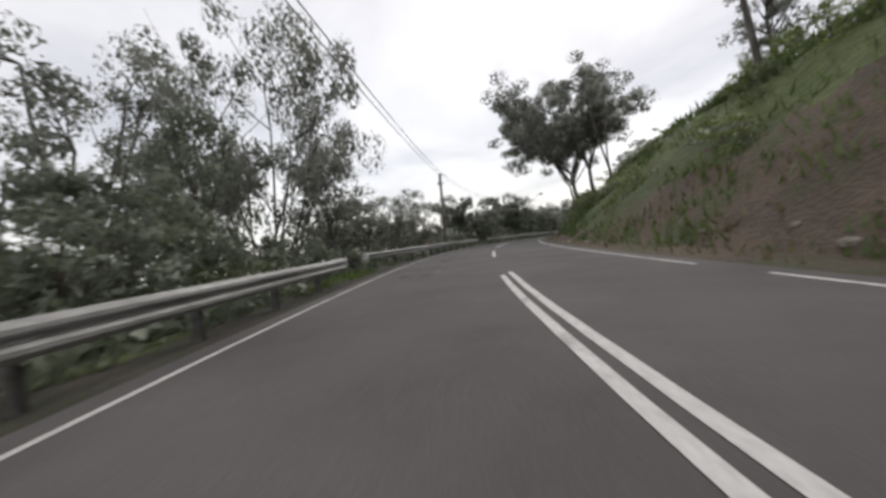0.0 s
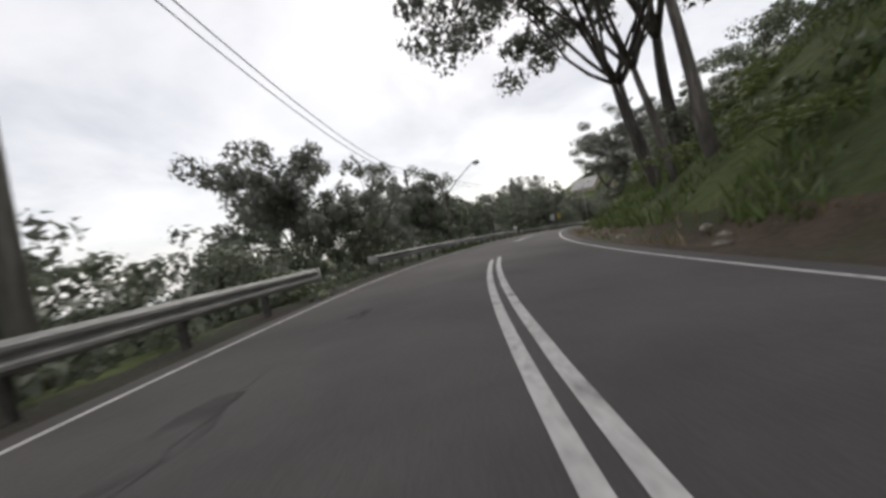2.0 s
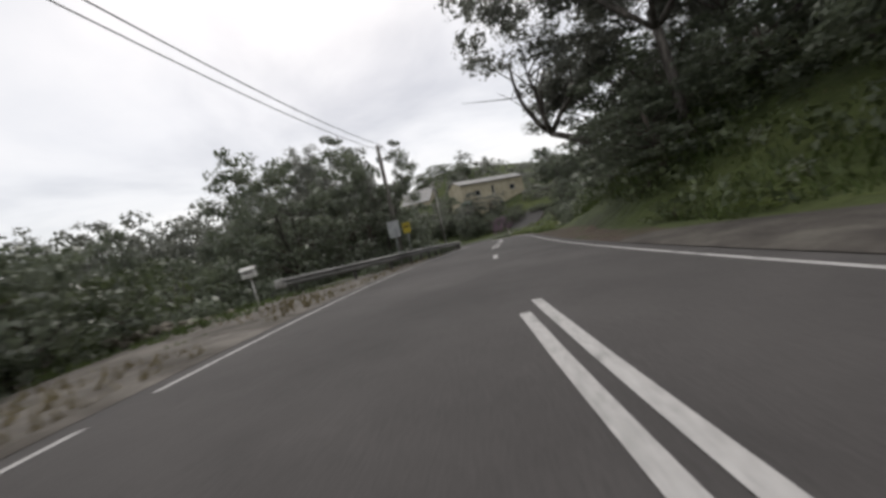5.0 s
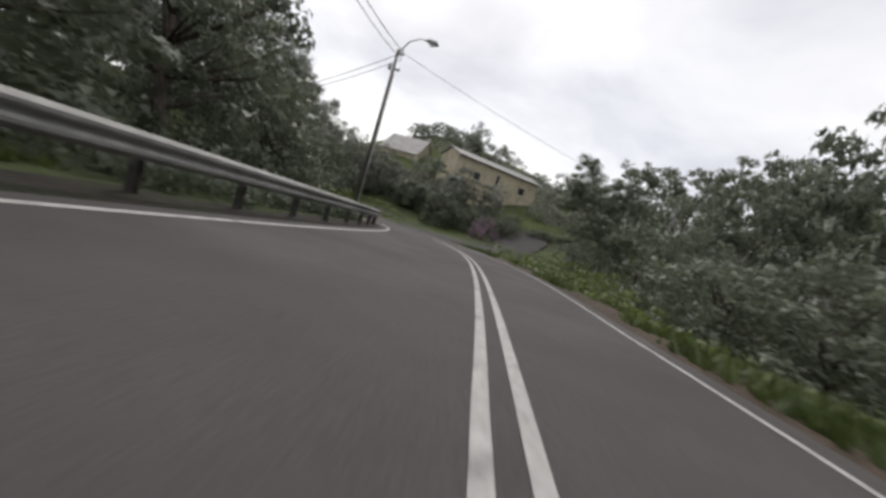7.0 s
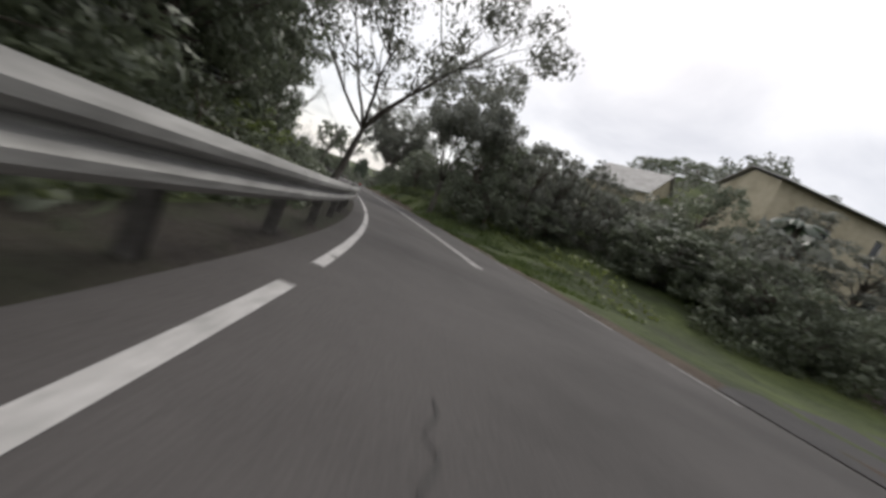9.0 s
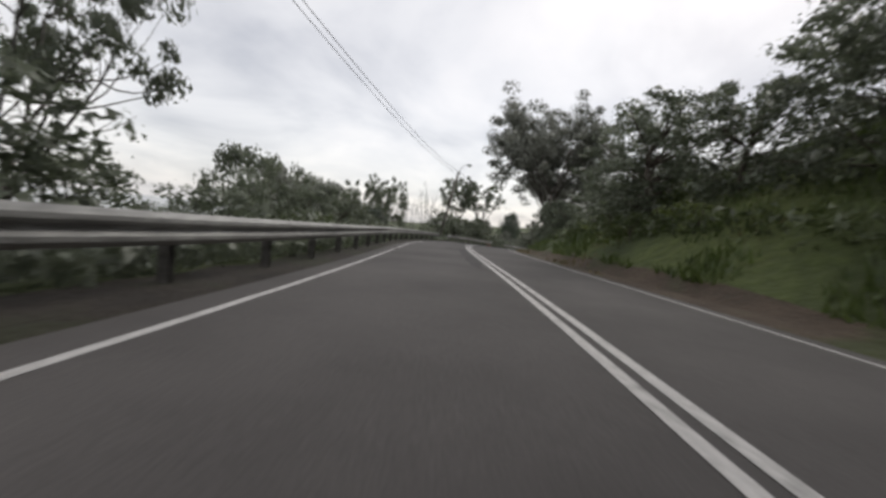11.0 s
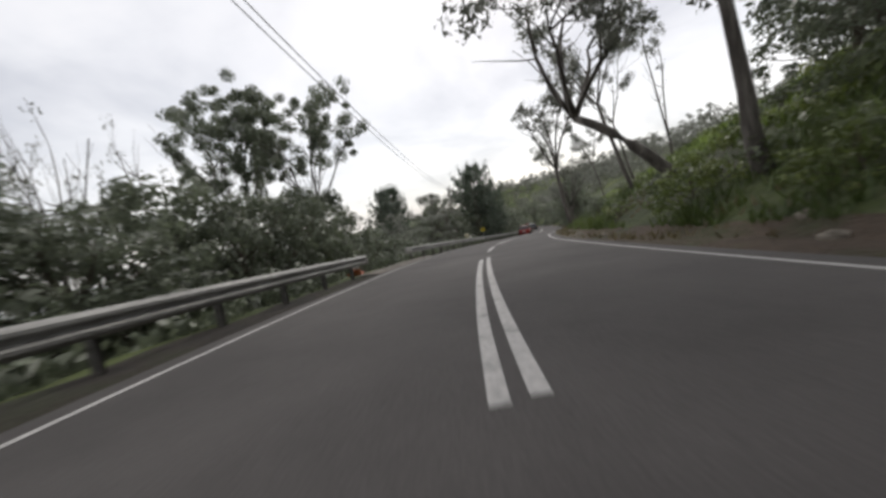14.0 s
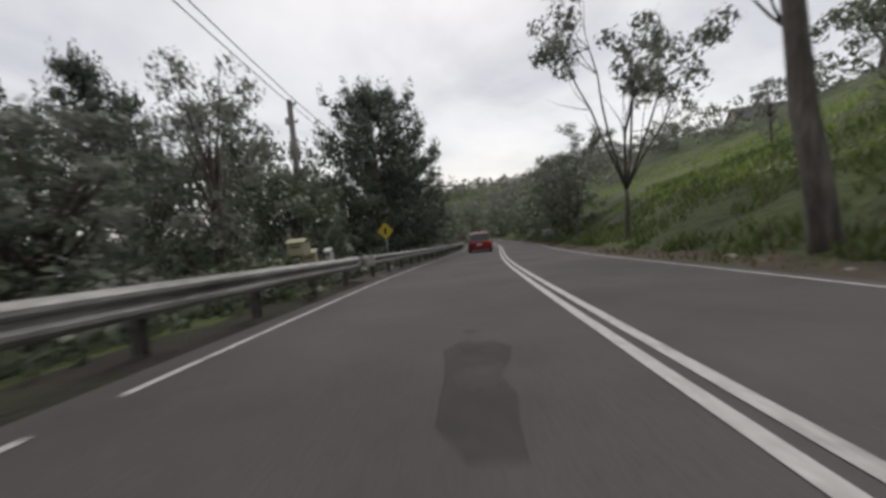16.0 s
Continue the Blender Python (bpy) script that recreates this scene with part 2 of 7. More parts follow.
# ---- materials ----
def material(name, colours, scale=4.0, rough=0.85, bump=0.3, fine=30.0, metal=0.0, vary=0.0, spread=(0.35, 0.65), bump_size=0.02, coords="Object", stretch=(1, 1, 1)):
    """A surface with a slow mottle of the colours, a fine grain and a relief."""
    m = bpy.data.materials.new(name)
    m.use_nodes = True
    nt = m.node_tree
    b = nt.nodes["Principled BSDF"]
    co = nt.nodes.new("ShaderNodeTexCoord")
    mp = nt.nodes.new("ShaderNodeMapping")
    mp.inputs["Scale"].default_value = stretch
    nt.links.new(co.outputs[coords], mp.inputs["Vector"])
    n1 = nt.nodes.new("ShaderNodeTexNoise")
    n1.inputs["Scale"].default_value, n1.inputs["Detail"].default_value, n1.inputs["Roughness"].default_value = scale, 6, 0.62
    n2 = nt.nodes.new("ShaderNodeTexNoise")
    n2.inputs["Scale"].default_value, n2.inputs["Detail"].default_value = fine, 3
    ramp = nt.nodes.new("ShaderNodeValToRGB")
    els = ramp.color_ramp.elements
    els[0].position, els[1].position = spread
    els[0].color, els[1].color = (*colours[0], 1), (*colours[-1], 1)
    for i, c in enumerate(colours[1:-1], 1):
        els.new(spread[0] + (spread[1] - spread[0]) * i / (len(colours) - 1)).color = (*c, 1)
    mul = nt.nodes.new("ShaderNodeMixRGB")
    mul.blend_type = "MULTIPLY"
    mul.inputs["Fac"].default_value = 0.55
    grey = nt.nodes.new("ShaderNodeMapRange")
    grey.inputs["From Min"].default_value, grey.inputs["From Max"].default_value = 0.3, 0.7
    grey.inputs["To Min"].default_value, grey.inputs["To Max"].default_value = 0.55, 1.35
    nt.links.new(mp.outputs[0], n1.inputs["Vector"])
    nt.links.new(mp.outputs[0], n2.inputs["Vector"])
    nt.links.new(n1.outputs["Fac"], ramp.inputs["Fac"])
    nt.links.new(n2.outputs["Fac"], grey.inputs["Value"])
    nt.links.new(ramp.outputs["Color"], mul.inputs["Color1"])
    nt.links.new(grey.outputs[0], mul.inputs["Color2"])
    last = mul.outputs["Color"]
    if vary:
        info = nt.nodes.new("ShaderNodeObjectInfo")
        geo = nt.nodes.new("ShaderNodeNewGeometry")
        add = nt.nodes.new("ShaderNodeMath")
        add.operation = "ADD"
        hsv = nt.nodes.new("ShaderNodeHueSaturation")
        rng = nt.nodes.new("ShaderNodeMapRange")
        rng.inputs["From Max"].default_value = 2.0
        rng.inputs["To Min"].default_value, rng.inputs["To Max"].default_value = 1 - vary, 1 + vary
        nt.links.new(info.outputs["Random"], add.inputs[0])
        nt.links.new(geo.outputs["Random Per Island"], add.inputs[1])
        nt.links.new(add.outputs[0], rng.inputs["Value"])
        nt.links.new(rng.outputs[0], hsv.inputs["Value"])
        nt.links.new(last, hsv.inputs["Color"])
        last = hsv.outputs["Color"]
    nt.links.new(last, b.inputs["Base Color"])
    b.inputs["Roughness"].default_value, b.inputs["Metallic"].default_value = rough, metal
    if bump:
        bp = nt.nodes.new("ShaderNodeBump")
        bp.inputs["Strength"].default_value, bp.inputs["Distance"].default_value = bump, bump_size
        nt.links.new(n2.outputs["Fac"], bp.inputs["Height"])
        nt.links.new(bp.outputs["Normal"], b.inputs["Normal"])
    return m


def leaf_material(name, dark, light, vary=0.14, through_light=0.6):
    """Leaves: thin, some light comes through besides what they throw back; every leaf and tree a little different."""
    m = material(name, (dark, light), scale=0.5, rough=0.5, bump=0, fine=5.0, vary=vary)
    nt = m.node_tree
    b = nt.nodes["Principled BSDF"]
    out = nt.nodes["Material Output"]
    tr = nt.nodes.new("ShaderNodeBsdfTranslucent")
    mix = nt.nodes.new("ShaderNodeAddShader")
    dim = nt.nodes.new("ShaderNodeHueSaturation")
    dim.inputs["Value"].default_value = through_light
    nt.links.new(b.inputs["Base Color"].links[0].from_socket, dim.inputs["Color"])
    nt.links.new(dim.outputs[0], tr.inputs["Color"])
    nt.links.new(b.outputs[0], mix.inputs[0])
    nt.links.new(tr.outputs[0], mix.inputs[1])
    nt.links.new(mix.outputs[0], out.inputs["Surface"])
    b.inputs["Specular IOR Level"].default_value = 0.45
    return m


ASPHALT = material("asphalt", ((0.057, 0.052, 0.05), (0.076, 0.0695, 0.067), (0.094, 0.086, 0.083)), scale=0.35, rough=0.9, bump=0.5, fine=55.0, bump_size=0.006)
ASPHALT_NEW = material("asphalt_patch", ((0.04, 0.037, 0.037), (0.055, 0.051, 0.05)), scale=0.8, rough=0.9, bump=0.5, fine=60.0, bump_size=0.006)
CRACK = material("crack_filler", ((0.014, 0.0135, 0.013), (0.032, 0.03, 0.029)), scale=3, rough=0.7, bump=0.2)
PAINT = material("road_paint", ((0.16, 0.152, 0.145), (0.42, 0.41, 0.395), (0.5, 0.485, 0.47)), scale=3.2, rough=0.75, bump=0.3, fine=22.0, spread=(0.3, 0.5), bump_size=0.004)
GRAVEL_DARK = material("dirty_gravel", ((0.045, 0.039, 0.033), (0.08, 0.07, 0.06), (0.13, 0.118, 0.1)), scale=0.9, rough=0.95, bump=0.8, fine=20.0, bump_size=0.03)
GRAVEL = material("gravel", ((0.085, 0.074, 0.062), (0.145, 0.13, 0.112), (0.22, 0.2, 0.175)), scale=1.1, rough=0.95, bump=0.8, fine=26.0, bump_size=0.03)
STEEL = material("galvanised_steel", ((0.17, 0.168, 0.16), (0.27, 0.266, 0.255), (0.36, 0.355, 0.34)), scale=1.2, rough=0.62, bump=0.15, fine=14.0, metal=0.25, stretch=(0.3, 0.3, 2.0), bump_size=0.004)
END_PAINT = material("end_plate_paint", ((0.2, 0.195, 0.185), (0.42, 0.41, 0.39), (0.55, 0.54, 0.52)), scale=4, rough=0.65, bump=0.2)
POST = material("rail_post", ((0.07, 0.065, 0.06), (0.16, 0.15, 0.14)), scale=5, rough=0.75, bump=0.3, metal=0.2)
BARK_PALE = material("gum_bark", ((0.05, 0.042, 0.036), (0.1, 0.088, 0.077), (0.2, 0.182, 0.162)), scale=1.4, rough=0.85, bump=0.5, fine=9.0, stretch=(2.5, 2.5, 0.35), bump_size=0.02)
BARK_DARK = material("dark_bark", ((0.05, 0.04, 0.034), (0.11, 0.09, 0.075), (0.17, 0.145, 0.12)), scale=2.0, rough=0.95, bump=0.8, fine=12.0, stretch=(3, 3, 0.4), bump_size=0.03)
LEAF_GUM = leaf_material("gum_leaves", (0.078, 0.083, 0.068), (0.15, 0.155, 0.13), through_light=0.75)
LEAF_DARK = leaf_material("dark_leaves", (0.06, 0.07, 0.048), (0.12, 0.138, 0.092), through_light=0.7)
LEAF_SHRUB = leaf_material("shrub_leaves", (0.042, 0.055, 0.024), (0.092, 0.114, 0.046))
LEAF_BRIGHT = leaf_material("bright_leaves", (0.06, 0.085, 0.02), (0.16, 0.19, 0.055))
LEAF_CONIFER = leaf_material("conifer_needles", (0.03, 0.042, 0.03), (0.07, 0.09, 0.06))
GRASS = leaf_material("grass_blades", (0.042, 0.063, 0.016), (0.105, 0.138, 0.042), through_light=0.4)
DRYGRASS = leaf_material("dry_grass", (0.08, 0.068, 0.036), (0.18, 0.15, 0.08), through_light=0.4)


# ---- mesh helpers ----
def mesh_object(name, verts, faces, mat, parent=None, smooth=False, mats=None, face_mats=None):
    me = bpy.data.meshes.new(name)
    me.from_pydata([tuple(v) for v in verts], [], faces)
    for mm in (mats or [mat]):
        me.materials.append(mm)
    if face_mats is not None:
        me.polygons.foreach_set("material_index", face_mats)
    if smooth:
        me.polygons.foreach_set("use_smooth", [True] * len(me.polygons))
    me.update()
    ob = new(name, me)
    if parent is not None:
        ob.parent = parent
    return ob


def part(name, bm, mat, parent, label=""):
    me = bpy.data.meshes.new(name)
    bm.normal_update()
    bm.to_mesh(me)
    bm.free()
    me.materials.append(mat)
    ob = new(name, me)
    ob.parent = parent
    if label:
        ob["label"] = label
    return ob


def box(bm, size, centre, bevel=0.0, turn=0.0):
    r = bmesh.ops.create_cube(bm, size=1.0, matrix=Matrix.Translation(centre) @ Matrix.Rotation(turn, 4, "Z") @ Matrix.Diagonal((*size, 1)))
    if bevel:
        edges = list({ed for v in r["verts"] for ed in v.link_edges})
        bmesh.ops.bevel(bm, geom=edges, offset=bevel, segments=1, affect="EDGES")


def ribbon(stations, profile):
    """Vertices and faces of a strip: for each station along the road the profile's (lat, dz) pairs."""
    verts, faces = [], []
    n = None
    for s in stations:
        row = profile(s)
        n = len(row)
        verts += [on_road(s, lat, dz) for lat, dz in row]
    for i in range(len(stations) - 1):
        for j in range(n - 1):
            a = i * n + j
            faces.append((a, a + 1, a + n + 1, a + n))
    return verts, faces


def steps(a, b, d):
    return list(np.linspace(a, b, max(2, int(math.ceil((b - a) / d)) + 1)))


# ---- ground ----
def ground():
    """One sheet: a fine field along the road, then coarse land out to the horizon."""
    cell = 1.6
    xs, ys = np.arange(-100, 240, cell), np.arange(-110, 420, cell)
    gx, gy = np.meshgrid(xs, ys)
    s, lat, z = near_road(gx, gy)
    h = land_height(s, lat) + z
    far = np.abs(lat)
    ridge = np.where(lat > 0, np.clip(far - 50, 0, 80) * 0.05, 0)
    rough = np.array([noise.noise(Vector((a * 0.09, b * 0.09, 3.0))) for a, b in zip(gx.ravel(), gy.ravel())]).reshape(gx.shape)
    rough2 = np.array([noise.noise(Vector((a * 0.35, b * 0.35, 7.0))) for a, b in zip(gx.ravel(), gy.ravel())]).reshape(gx.shape)
    wild = np.clip((far - 7) / 10, 0, 1)
    h = h + ridge + wild * (1.1 * rough + 0.35 * rough2)
    # smooth the land away from the road
    hs = h.copy()
    for _ in range(14):
        p = np.pad(hs, 1, mode="edge")
        hs = (p[:-2, 1:-1] + p[2:, 1:-1] + p[1:-1, :-2] + p[1:-1, 2:] + 2 * hs) / 6
    k = np.clip((far - 9) / 8, 0, 1)
    h = h * (1 - k) + hs * k
    # under the road and its verges the sheet lies deeper
    h = np.where(far < 5.6, np.minimum(h, z - 0.5), h)
    ny, nx = gx.shape
    verts = np.stack([gx.ravel(), gy.ravel(), h.ravel()], 1)
    i = np.arange(ny - 1)[:, None] * nx + np.arange(nx - 1)[None]
    faces = np.stack([i, i + 1, i + nx + 1, i + nx], -1).reshape(-1, 4)
    # skirt to the horizon
    border = np.r_[np.arange(nx), nx * np.arange(1, ny) + nx - 1, nx * (ny - 1) + np.arange(nx - 2, -1, -1), nx * np.arange(ny - 2, 0, -1)]
    rings, base = [], len(verts)
    centre = np.array([70.0, 155.0])
    last = border
    extra, efaces = [], []
    for f, drop in ((1.35, 1), (2.2, 2), (5, 3), (16, 4)):
        p = verts[border].copy()
        d = p[:, :2] - centre
        p[:, :2] = centre + d * f
        ang = np.arctan2(d[:, 1], d[:, 0])
        inland = np.clip(0.5 + 1.1 * np.cos(ang - radians(-5)), 0, 1)
        low = -48.0
        high = {1: 16.0, 2: 24.0, 3: 60.0, 4: 150.0}[drop] * (0.75 + 0.25 * np.sin(ang * 5) + 0.12 * np.sin(ang * 13 + 1))
        p[:, 2] = p[:, 2] * max(0.0, 1 - 0.5 * drop) + (1 - max(0.0, 1 - 0.5 * drop)) * (low + (high - low) * inland)
        idx = base + np.arange(len(p))
        n = len(p)
        for q in range(n):
            efaces.append((last[q], idx[q], idx[(q + 1) % n], last[(q + 1) % n]))
        extra.append(p)
        base += n
        last = idx
    verts = np.concatenate([verts] + extra)
    allf = [tuple(int(v) for v in f) for f in faces] + [tuple(int(v) for v in f) for f in efaces]
    ob = mesh_object("ground", verts, allf, GROUND, smooth=True)
    return tagged(ob, "grassy hillside and falling bush land around the road", "ground", kind="structure")


GROUND = material("hill_grass", ((0.032, 0.03, 0.018), (0.038, 0.05, 0.016), (0.065, 0.085, 0.022), (0.095, 0.115, 0.032)), scale=0.11, rough=0.95, bump=0.9, fine=3.0, spread=(0.34, 0.66), bump_size=0.15)
ground()

# pale gulf far below
WATER = material("gulf_water", ((0.16, 0.19, 0.21), (0.22, 0.25, 0.27)), scale=0.002, rough=0.18, bump=0.1, fine=0.3)
me_s = 4200.0
water = mesh_object("water", [(-me_s, -me_s, -46), (me_s, -me_s, -46), (me_s, me_s, -46), (-me_s, me_s, -46)], [(0, 1, 2, 3)], WATER)
tagged(water, "pale grey sea in haze below the hills", "water", kind="structure")


# ---- road ----
def road_profile(s):
    wl, wr = lane_left(s), lane_right(s)
    return [(-wl - 0.45, -0.02), (-wl - 0.2, 0.0), (-wl * 0.5, 0.012), (0, 0.02), (wr * 0.5, 0.012), (wr + 0.2, 0.0), (wr + 0.45, -0.02)]


S_A, S_B = -60.0, 330.0
v, f = ribbon(steps(S_A, S_B, 1.0), road_profile)
road = mesh_object("road", v, f, ASPHALT, smooth=True)
tagged(road, "worn grey asphalt two-lane hill road", "road", kind="structure")


def verge(name, side, mat, label):
    def prof(s):
        w = lane_left(s) if side < 0 else lane_right(s)
        row = []
        for u in (0.44, 0.6, 0.9, 1.3, 1.8, 2.4, 3.0, 3.8, 4.6, 5.4, 6.4, 7.4):
            lat = side * (w + u)
            z = float(land_height(np.array([s]), np.array([lat]))[0])
            z += min(u - 0.44, 0.8) * 0.11 * noise.noise(Vector((s * 0.8, u * 1.3, side * 5.0))) + (-0.03 if u < 0.5 else 0.0)
            if u > 2.5:
                z += 0.28 * noise.noise(Vector((s * 0.33, u * 0.6, side * 9.0)))
            row.append((lat, z))
        return row[::-1] if side < 0 else row
    a, b = ribbon(steps(S_A, S_B, 0.8), prof)
    near = (lambda j: j > 7) if side < 0 else (lambda j: j < 4)
    along = steps(S_A, S_B, 0.8)

    def bare(i):
        # raw earth of the cutting at the first bend
        s = along[i // 11]
        return side > 0 and 4 < s < 15 + 2 * noise.noise(Vector((i % 11, 3.0, s))) and i % 11 < 8 + 3 * noise.noise(Vector((s * 0.5, 1.0, 8.0)))
    ob = mesh_object(name, a, b, mat, smooth=True, mats=[GROUND, mat], face_mats=[1 if near(i % 11) or bare(i) else 0 for i in range(len(b))])
    return tagged(ob, label, "verge", kind="structure")


# dark earth and weed tones, lowered further to hold the overhanging trees' shade
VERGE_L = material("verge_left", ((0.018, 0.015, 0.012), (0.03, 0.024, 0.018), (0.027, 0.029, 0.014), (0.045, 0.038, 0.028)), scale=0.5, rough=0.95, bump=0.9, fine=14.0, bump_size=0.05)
VERGE_R = material("verge_right", ((0.045, 0.05, 0.02), (0.062, 0.044, 0.03), (0.09, 0.065, 0.045), (0.05, 0.058, 0.02)), scale=0.33, rough=0.95, bump=0.9, fine=10.0, bump_size=0.08)
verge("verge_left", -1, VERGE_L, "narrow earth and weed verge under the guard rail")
verge("verge_right", 1, VERGE_R, "earth cutting with grass beside the road")


# ---- road markings ----
def stripe(name, a, b, lat, width, label, mat=PAINT, dz=0.006):
    """A painted stripe from a to b metres along the road; lat is a number or a function."""
    at = lat if callable(lat) else (lambda s: lat)

    def crown(x, s):
        w = lane_left(s) if x < 0 else lane_right(s)
        return 0.02 * max(0.0, 1 - abs(x) / w)

    def prof(s):
        x = at(s)
        wob = 0.006 * noise.noise(Vector((s * 1.7, x, 2.0)))
        return [(x - width / 2 + wob, crown(x, s) + dz), (x + width / 2 + wob, crown(x, s) + dz)]
    vv, ff = ribbon(steps(a, b, 0.6), prof)
    ob = mesh_object(name, vv, ff, mat)
    return tagged(ob, label, "road marking", kind="structure")


def middle(s):
    """The paint strays a little from the road's true middle."""
    return float(blend(s, [(-60, -0.05), (5, -0.05), (15, 0.0), (41, 0.0), (52, -0.04), (75, -0.04), (90, -0.06), (123, -0.06), (143, -0.05), (165, -0.06), (185, -0.12), (222, -0.1), (235, -0.12), (300, -0.14)]))


for a, b in ((-60, 7.5), (24.2, 41.0), (52.0, 75.5), (89.0, 123.4), (143.3, 201.6), (213.5, 222.9), (235.1, 300.0)):
    narrow = 0.08 if 85 <= a < 130 else 0.107
    gap = 0.098 if 85 <= a < 130 else 0.101
    stripe("centre_line", a, b, lambda s: middle(s) - gap, narrow, "white painted double centre line, worn")
    stripe("centre_line", a + (0.05 if a > 200 else 0.2), b + 0.5, lambda s: middle(s) + gap, narrow, "white painted double centre line, worn")
for a, b in ((14.0, 18.8), (82.8, 84.4), (130.2, 133.6), (227.2, 232.0)):
    stripe("centre_dash", a, b, -0.09 if a > 170 else 0.0, 0.07 if 120 < a < 170 else 0.13, "white painted single centre dash")
for a, b in ((-60, 17.2), (18.0, 54.0), (55.0, 74.8), (75.5, 101.0)):
    stripe("edge_line", a, b, lambda s: -lane_left(s), 0.08, "thin white painted edge line")
for a, b in ((101.3, 136.0), (136.9, 147.0), (147.6, 164.0)):
    stripe("edge_line", a, b, lambda s: -lane_left(s), 0.115, "broad worn white edge line on the bend")
for a, b in ((165.5, 180.4), (181.3, 246.6), (247.2, 320.0)):
    stripe("edge_line", a, b, lambda s: -lane_left(s), 0.08, "thin white painted edge line")
for a, b in ((-60, 4.5), (6.0, 70.0), (70.6, 124.0), (170.0, 200.5), (201.5, 320.0)):
    stripe("edge_line", a, b, lambda s: lane_right(s), 0.08, "thin white painted edge line")
for k in range(9):
    a = 125.5 + 3.3 * k
    stripe("edge_line", a, a + 1.5, lambda s: lane_right(s), 0.06, "faded broken white edge line")


# ---- guard rails ----
def w_profile():
    """Cross-section of a W-beam, (out towards the road, up), from its foot to its top."""
    return [(0.0, -0.155), (0.012, -0.15), (0.035, -0.135), (0.08, -0.1), (0.083, -0.06), (0.05, -0.03), (0.006, -0.012), (0.006, 0.012), (0.05, 0.03), (0.083, 0.06), (0.08, 0.1), (0.035, 0.135), (0.012, 0.15), (0.0, 0.155)]


def guard_rail(a, b, start_nose=True, end_nose=True, flare=0.0):
    root = new("guard_rail")
    root.location = on_road(a, rail_lat(a))
    inv = Matrix.Translation(-root.location)
    top = 0.565

    def lat_at(s):
        out = rail_lat(s)
        if flare and s < a + 7:
            out -= flare * ((a + 7 - s) / 7) ** 2
        return out
    prof = w_profile()
    back = [(x - 0.006, z) for x, z in prof[::-1]]
    ring = prof + back
    m = a
    while m < b - 0.5:
        e2 = min(b, m + 4.0)
        if b - e2 < 1.0:
            e2 = b
        verts, faces = [], []
        st = steps(m, e2, 0.8)
        n = len(ring)
        for s in st:
            lap = 0.004 if s == st[0] else 0.0
            verts += [inv @ on_road(s, lat_at(s) + x + lap, top + z) for x, z in ring]
        for i in range(len(st) - 1):
            for j in range(n):
                k2 = (j + 1) % n
                faces.append((i * n + j, i * n + k2, (i + 1) * n + k2, (i + 1) * n + j))
        faces.append(tuple(range(n))[::-1])
        faces.append(tuple((len(st) - 1) * n + j for j in range(n)))
        mesh_object("beam", verts, faces, STEEL, root)
        m = e2
    s = a + 0.4
    post_bm = bmesh.new()
    box(post_bm, (0.11, 0.012, 1.05), (0, -0.035, 0.17), 0.0)
    box(post_bm, (0.11, 0.012, 1.05), (0, 0.035, 0.17), 0.0)
    box(post_bm, (0.012, 0.06, 1.05), (-0.045, 0, 0.17), 0.0)
    box(post_bm, (0.1, 0.09, 0.26), (0.1, 0, 0.56), 0.006)
    post_me = bpy.data.meshes.new("post")
    post_bm.to_mesh(post_me)
    post_bm.free()
    post_me.materials.append(POST)
    while s < b:
        p = new("post", post_me)
        p.parent = root
        p.matrix_basis = inv @ Matrix.Translation(on_road(s, lat_at(s) - 0.17)) @ Matrix.Rotation(heading(s), 4, "Z")
        s += 2.0

    # bull-nose ends: a wrapped plate
    def nose(s0, way):
        verts, faces = [], []
        n2 = 10
        for i in range(n2):
            t = i / (n2 - 1) * math.pi * 1.08
            ds, dl = 0.26 * math.sin(t), -0.2 * (1 - math.cos(t))
            for x, z in ((0, -0.17), (0, -0.06), (0, 0.06), (0, 0.17)):
                verts.append(inv @ on_road(s0 + way * (ds + 0.02), lat_at(s0) + 0.085 + dl, top + z))
        for i in range(n2 - 1):
            for j in range(3):
                faces.append((i * 4 + j, i * 4 + j + 1, i * 4 + j + 5, i * 4 + j + 4))
        ob = mesh_object("end_plate", verts, faces, END_PAINT, root, smooth=True)
        mod = ob.modifiers.new("thick", "SOLIDIFY")
        mod.thickness = 0.008
        ob["label"] = "scuffed white rounded end plate"
    if start_nose:
        nose(a, -1)
    if end_nose:
        nose(b, 1)
    return tagged(root, "galvanised W-beam guard rail on short steel posts", "guard rail", "guard rails along the road")


for a, b, sn, en, fl in ((-44.0, 9.8, False, True, 0), (16.5, 38.75, True, True, 1.4), (44.1, 74.5, True, True, 0.5), (85.0, 150.8, True, True, 3.2), (166.0, 204.1, True, True, 0.5), (209.3, 224.6, True, True, 0.3), (231.8, 254.7, True, True, 0.3), (256.2, 322.0, True, False, 0)):
    guard_rail(a, b, sn, en, fl)


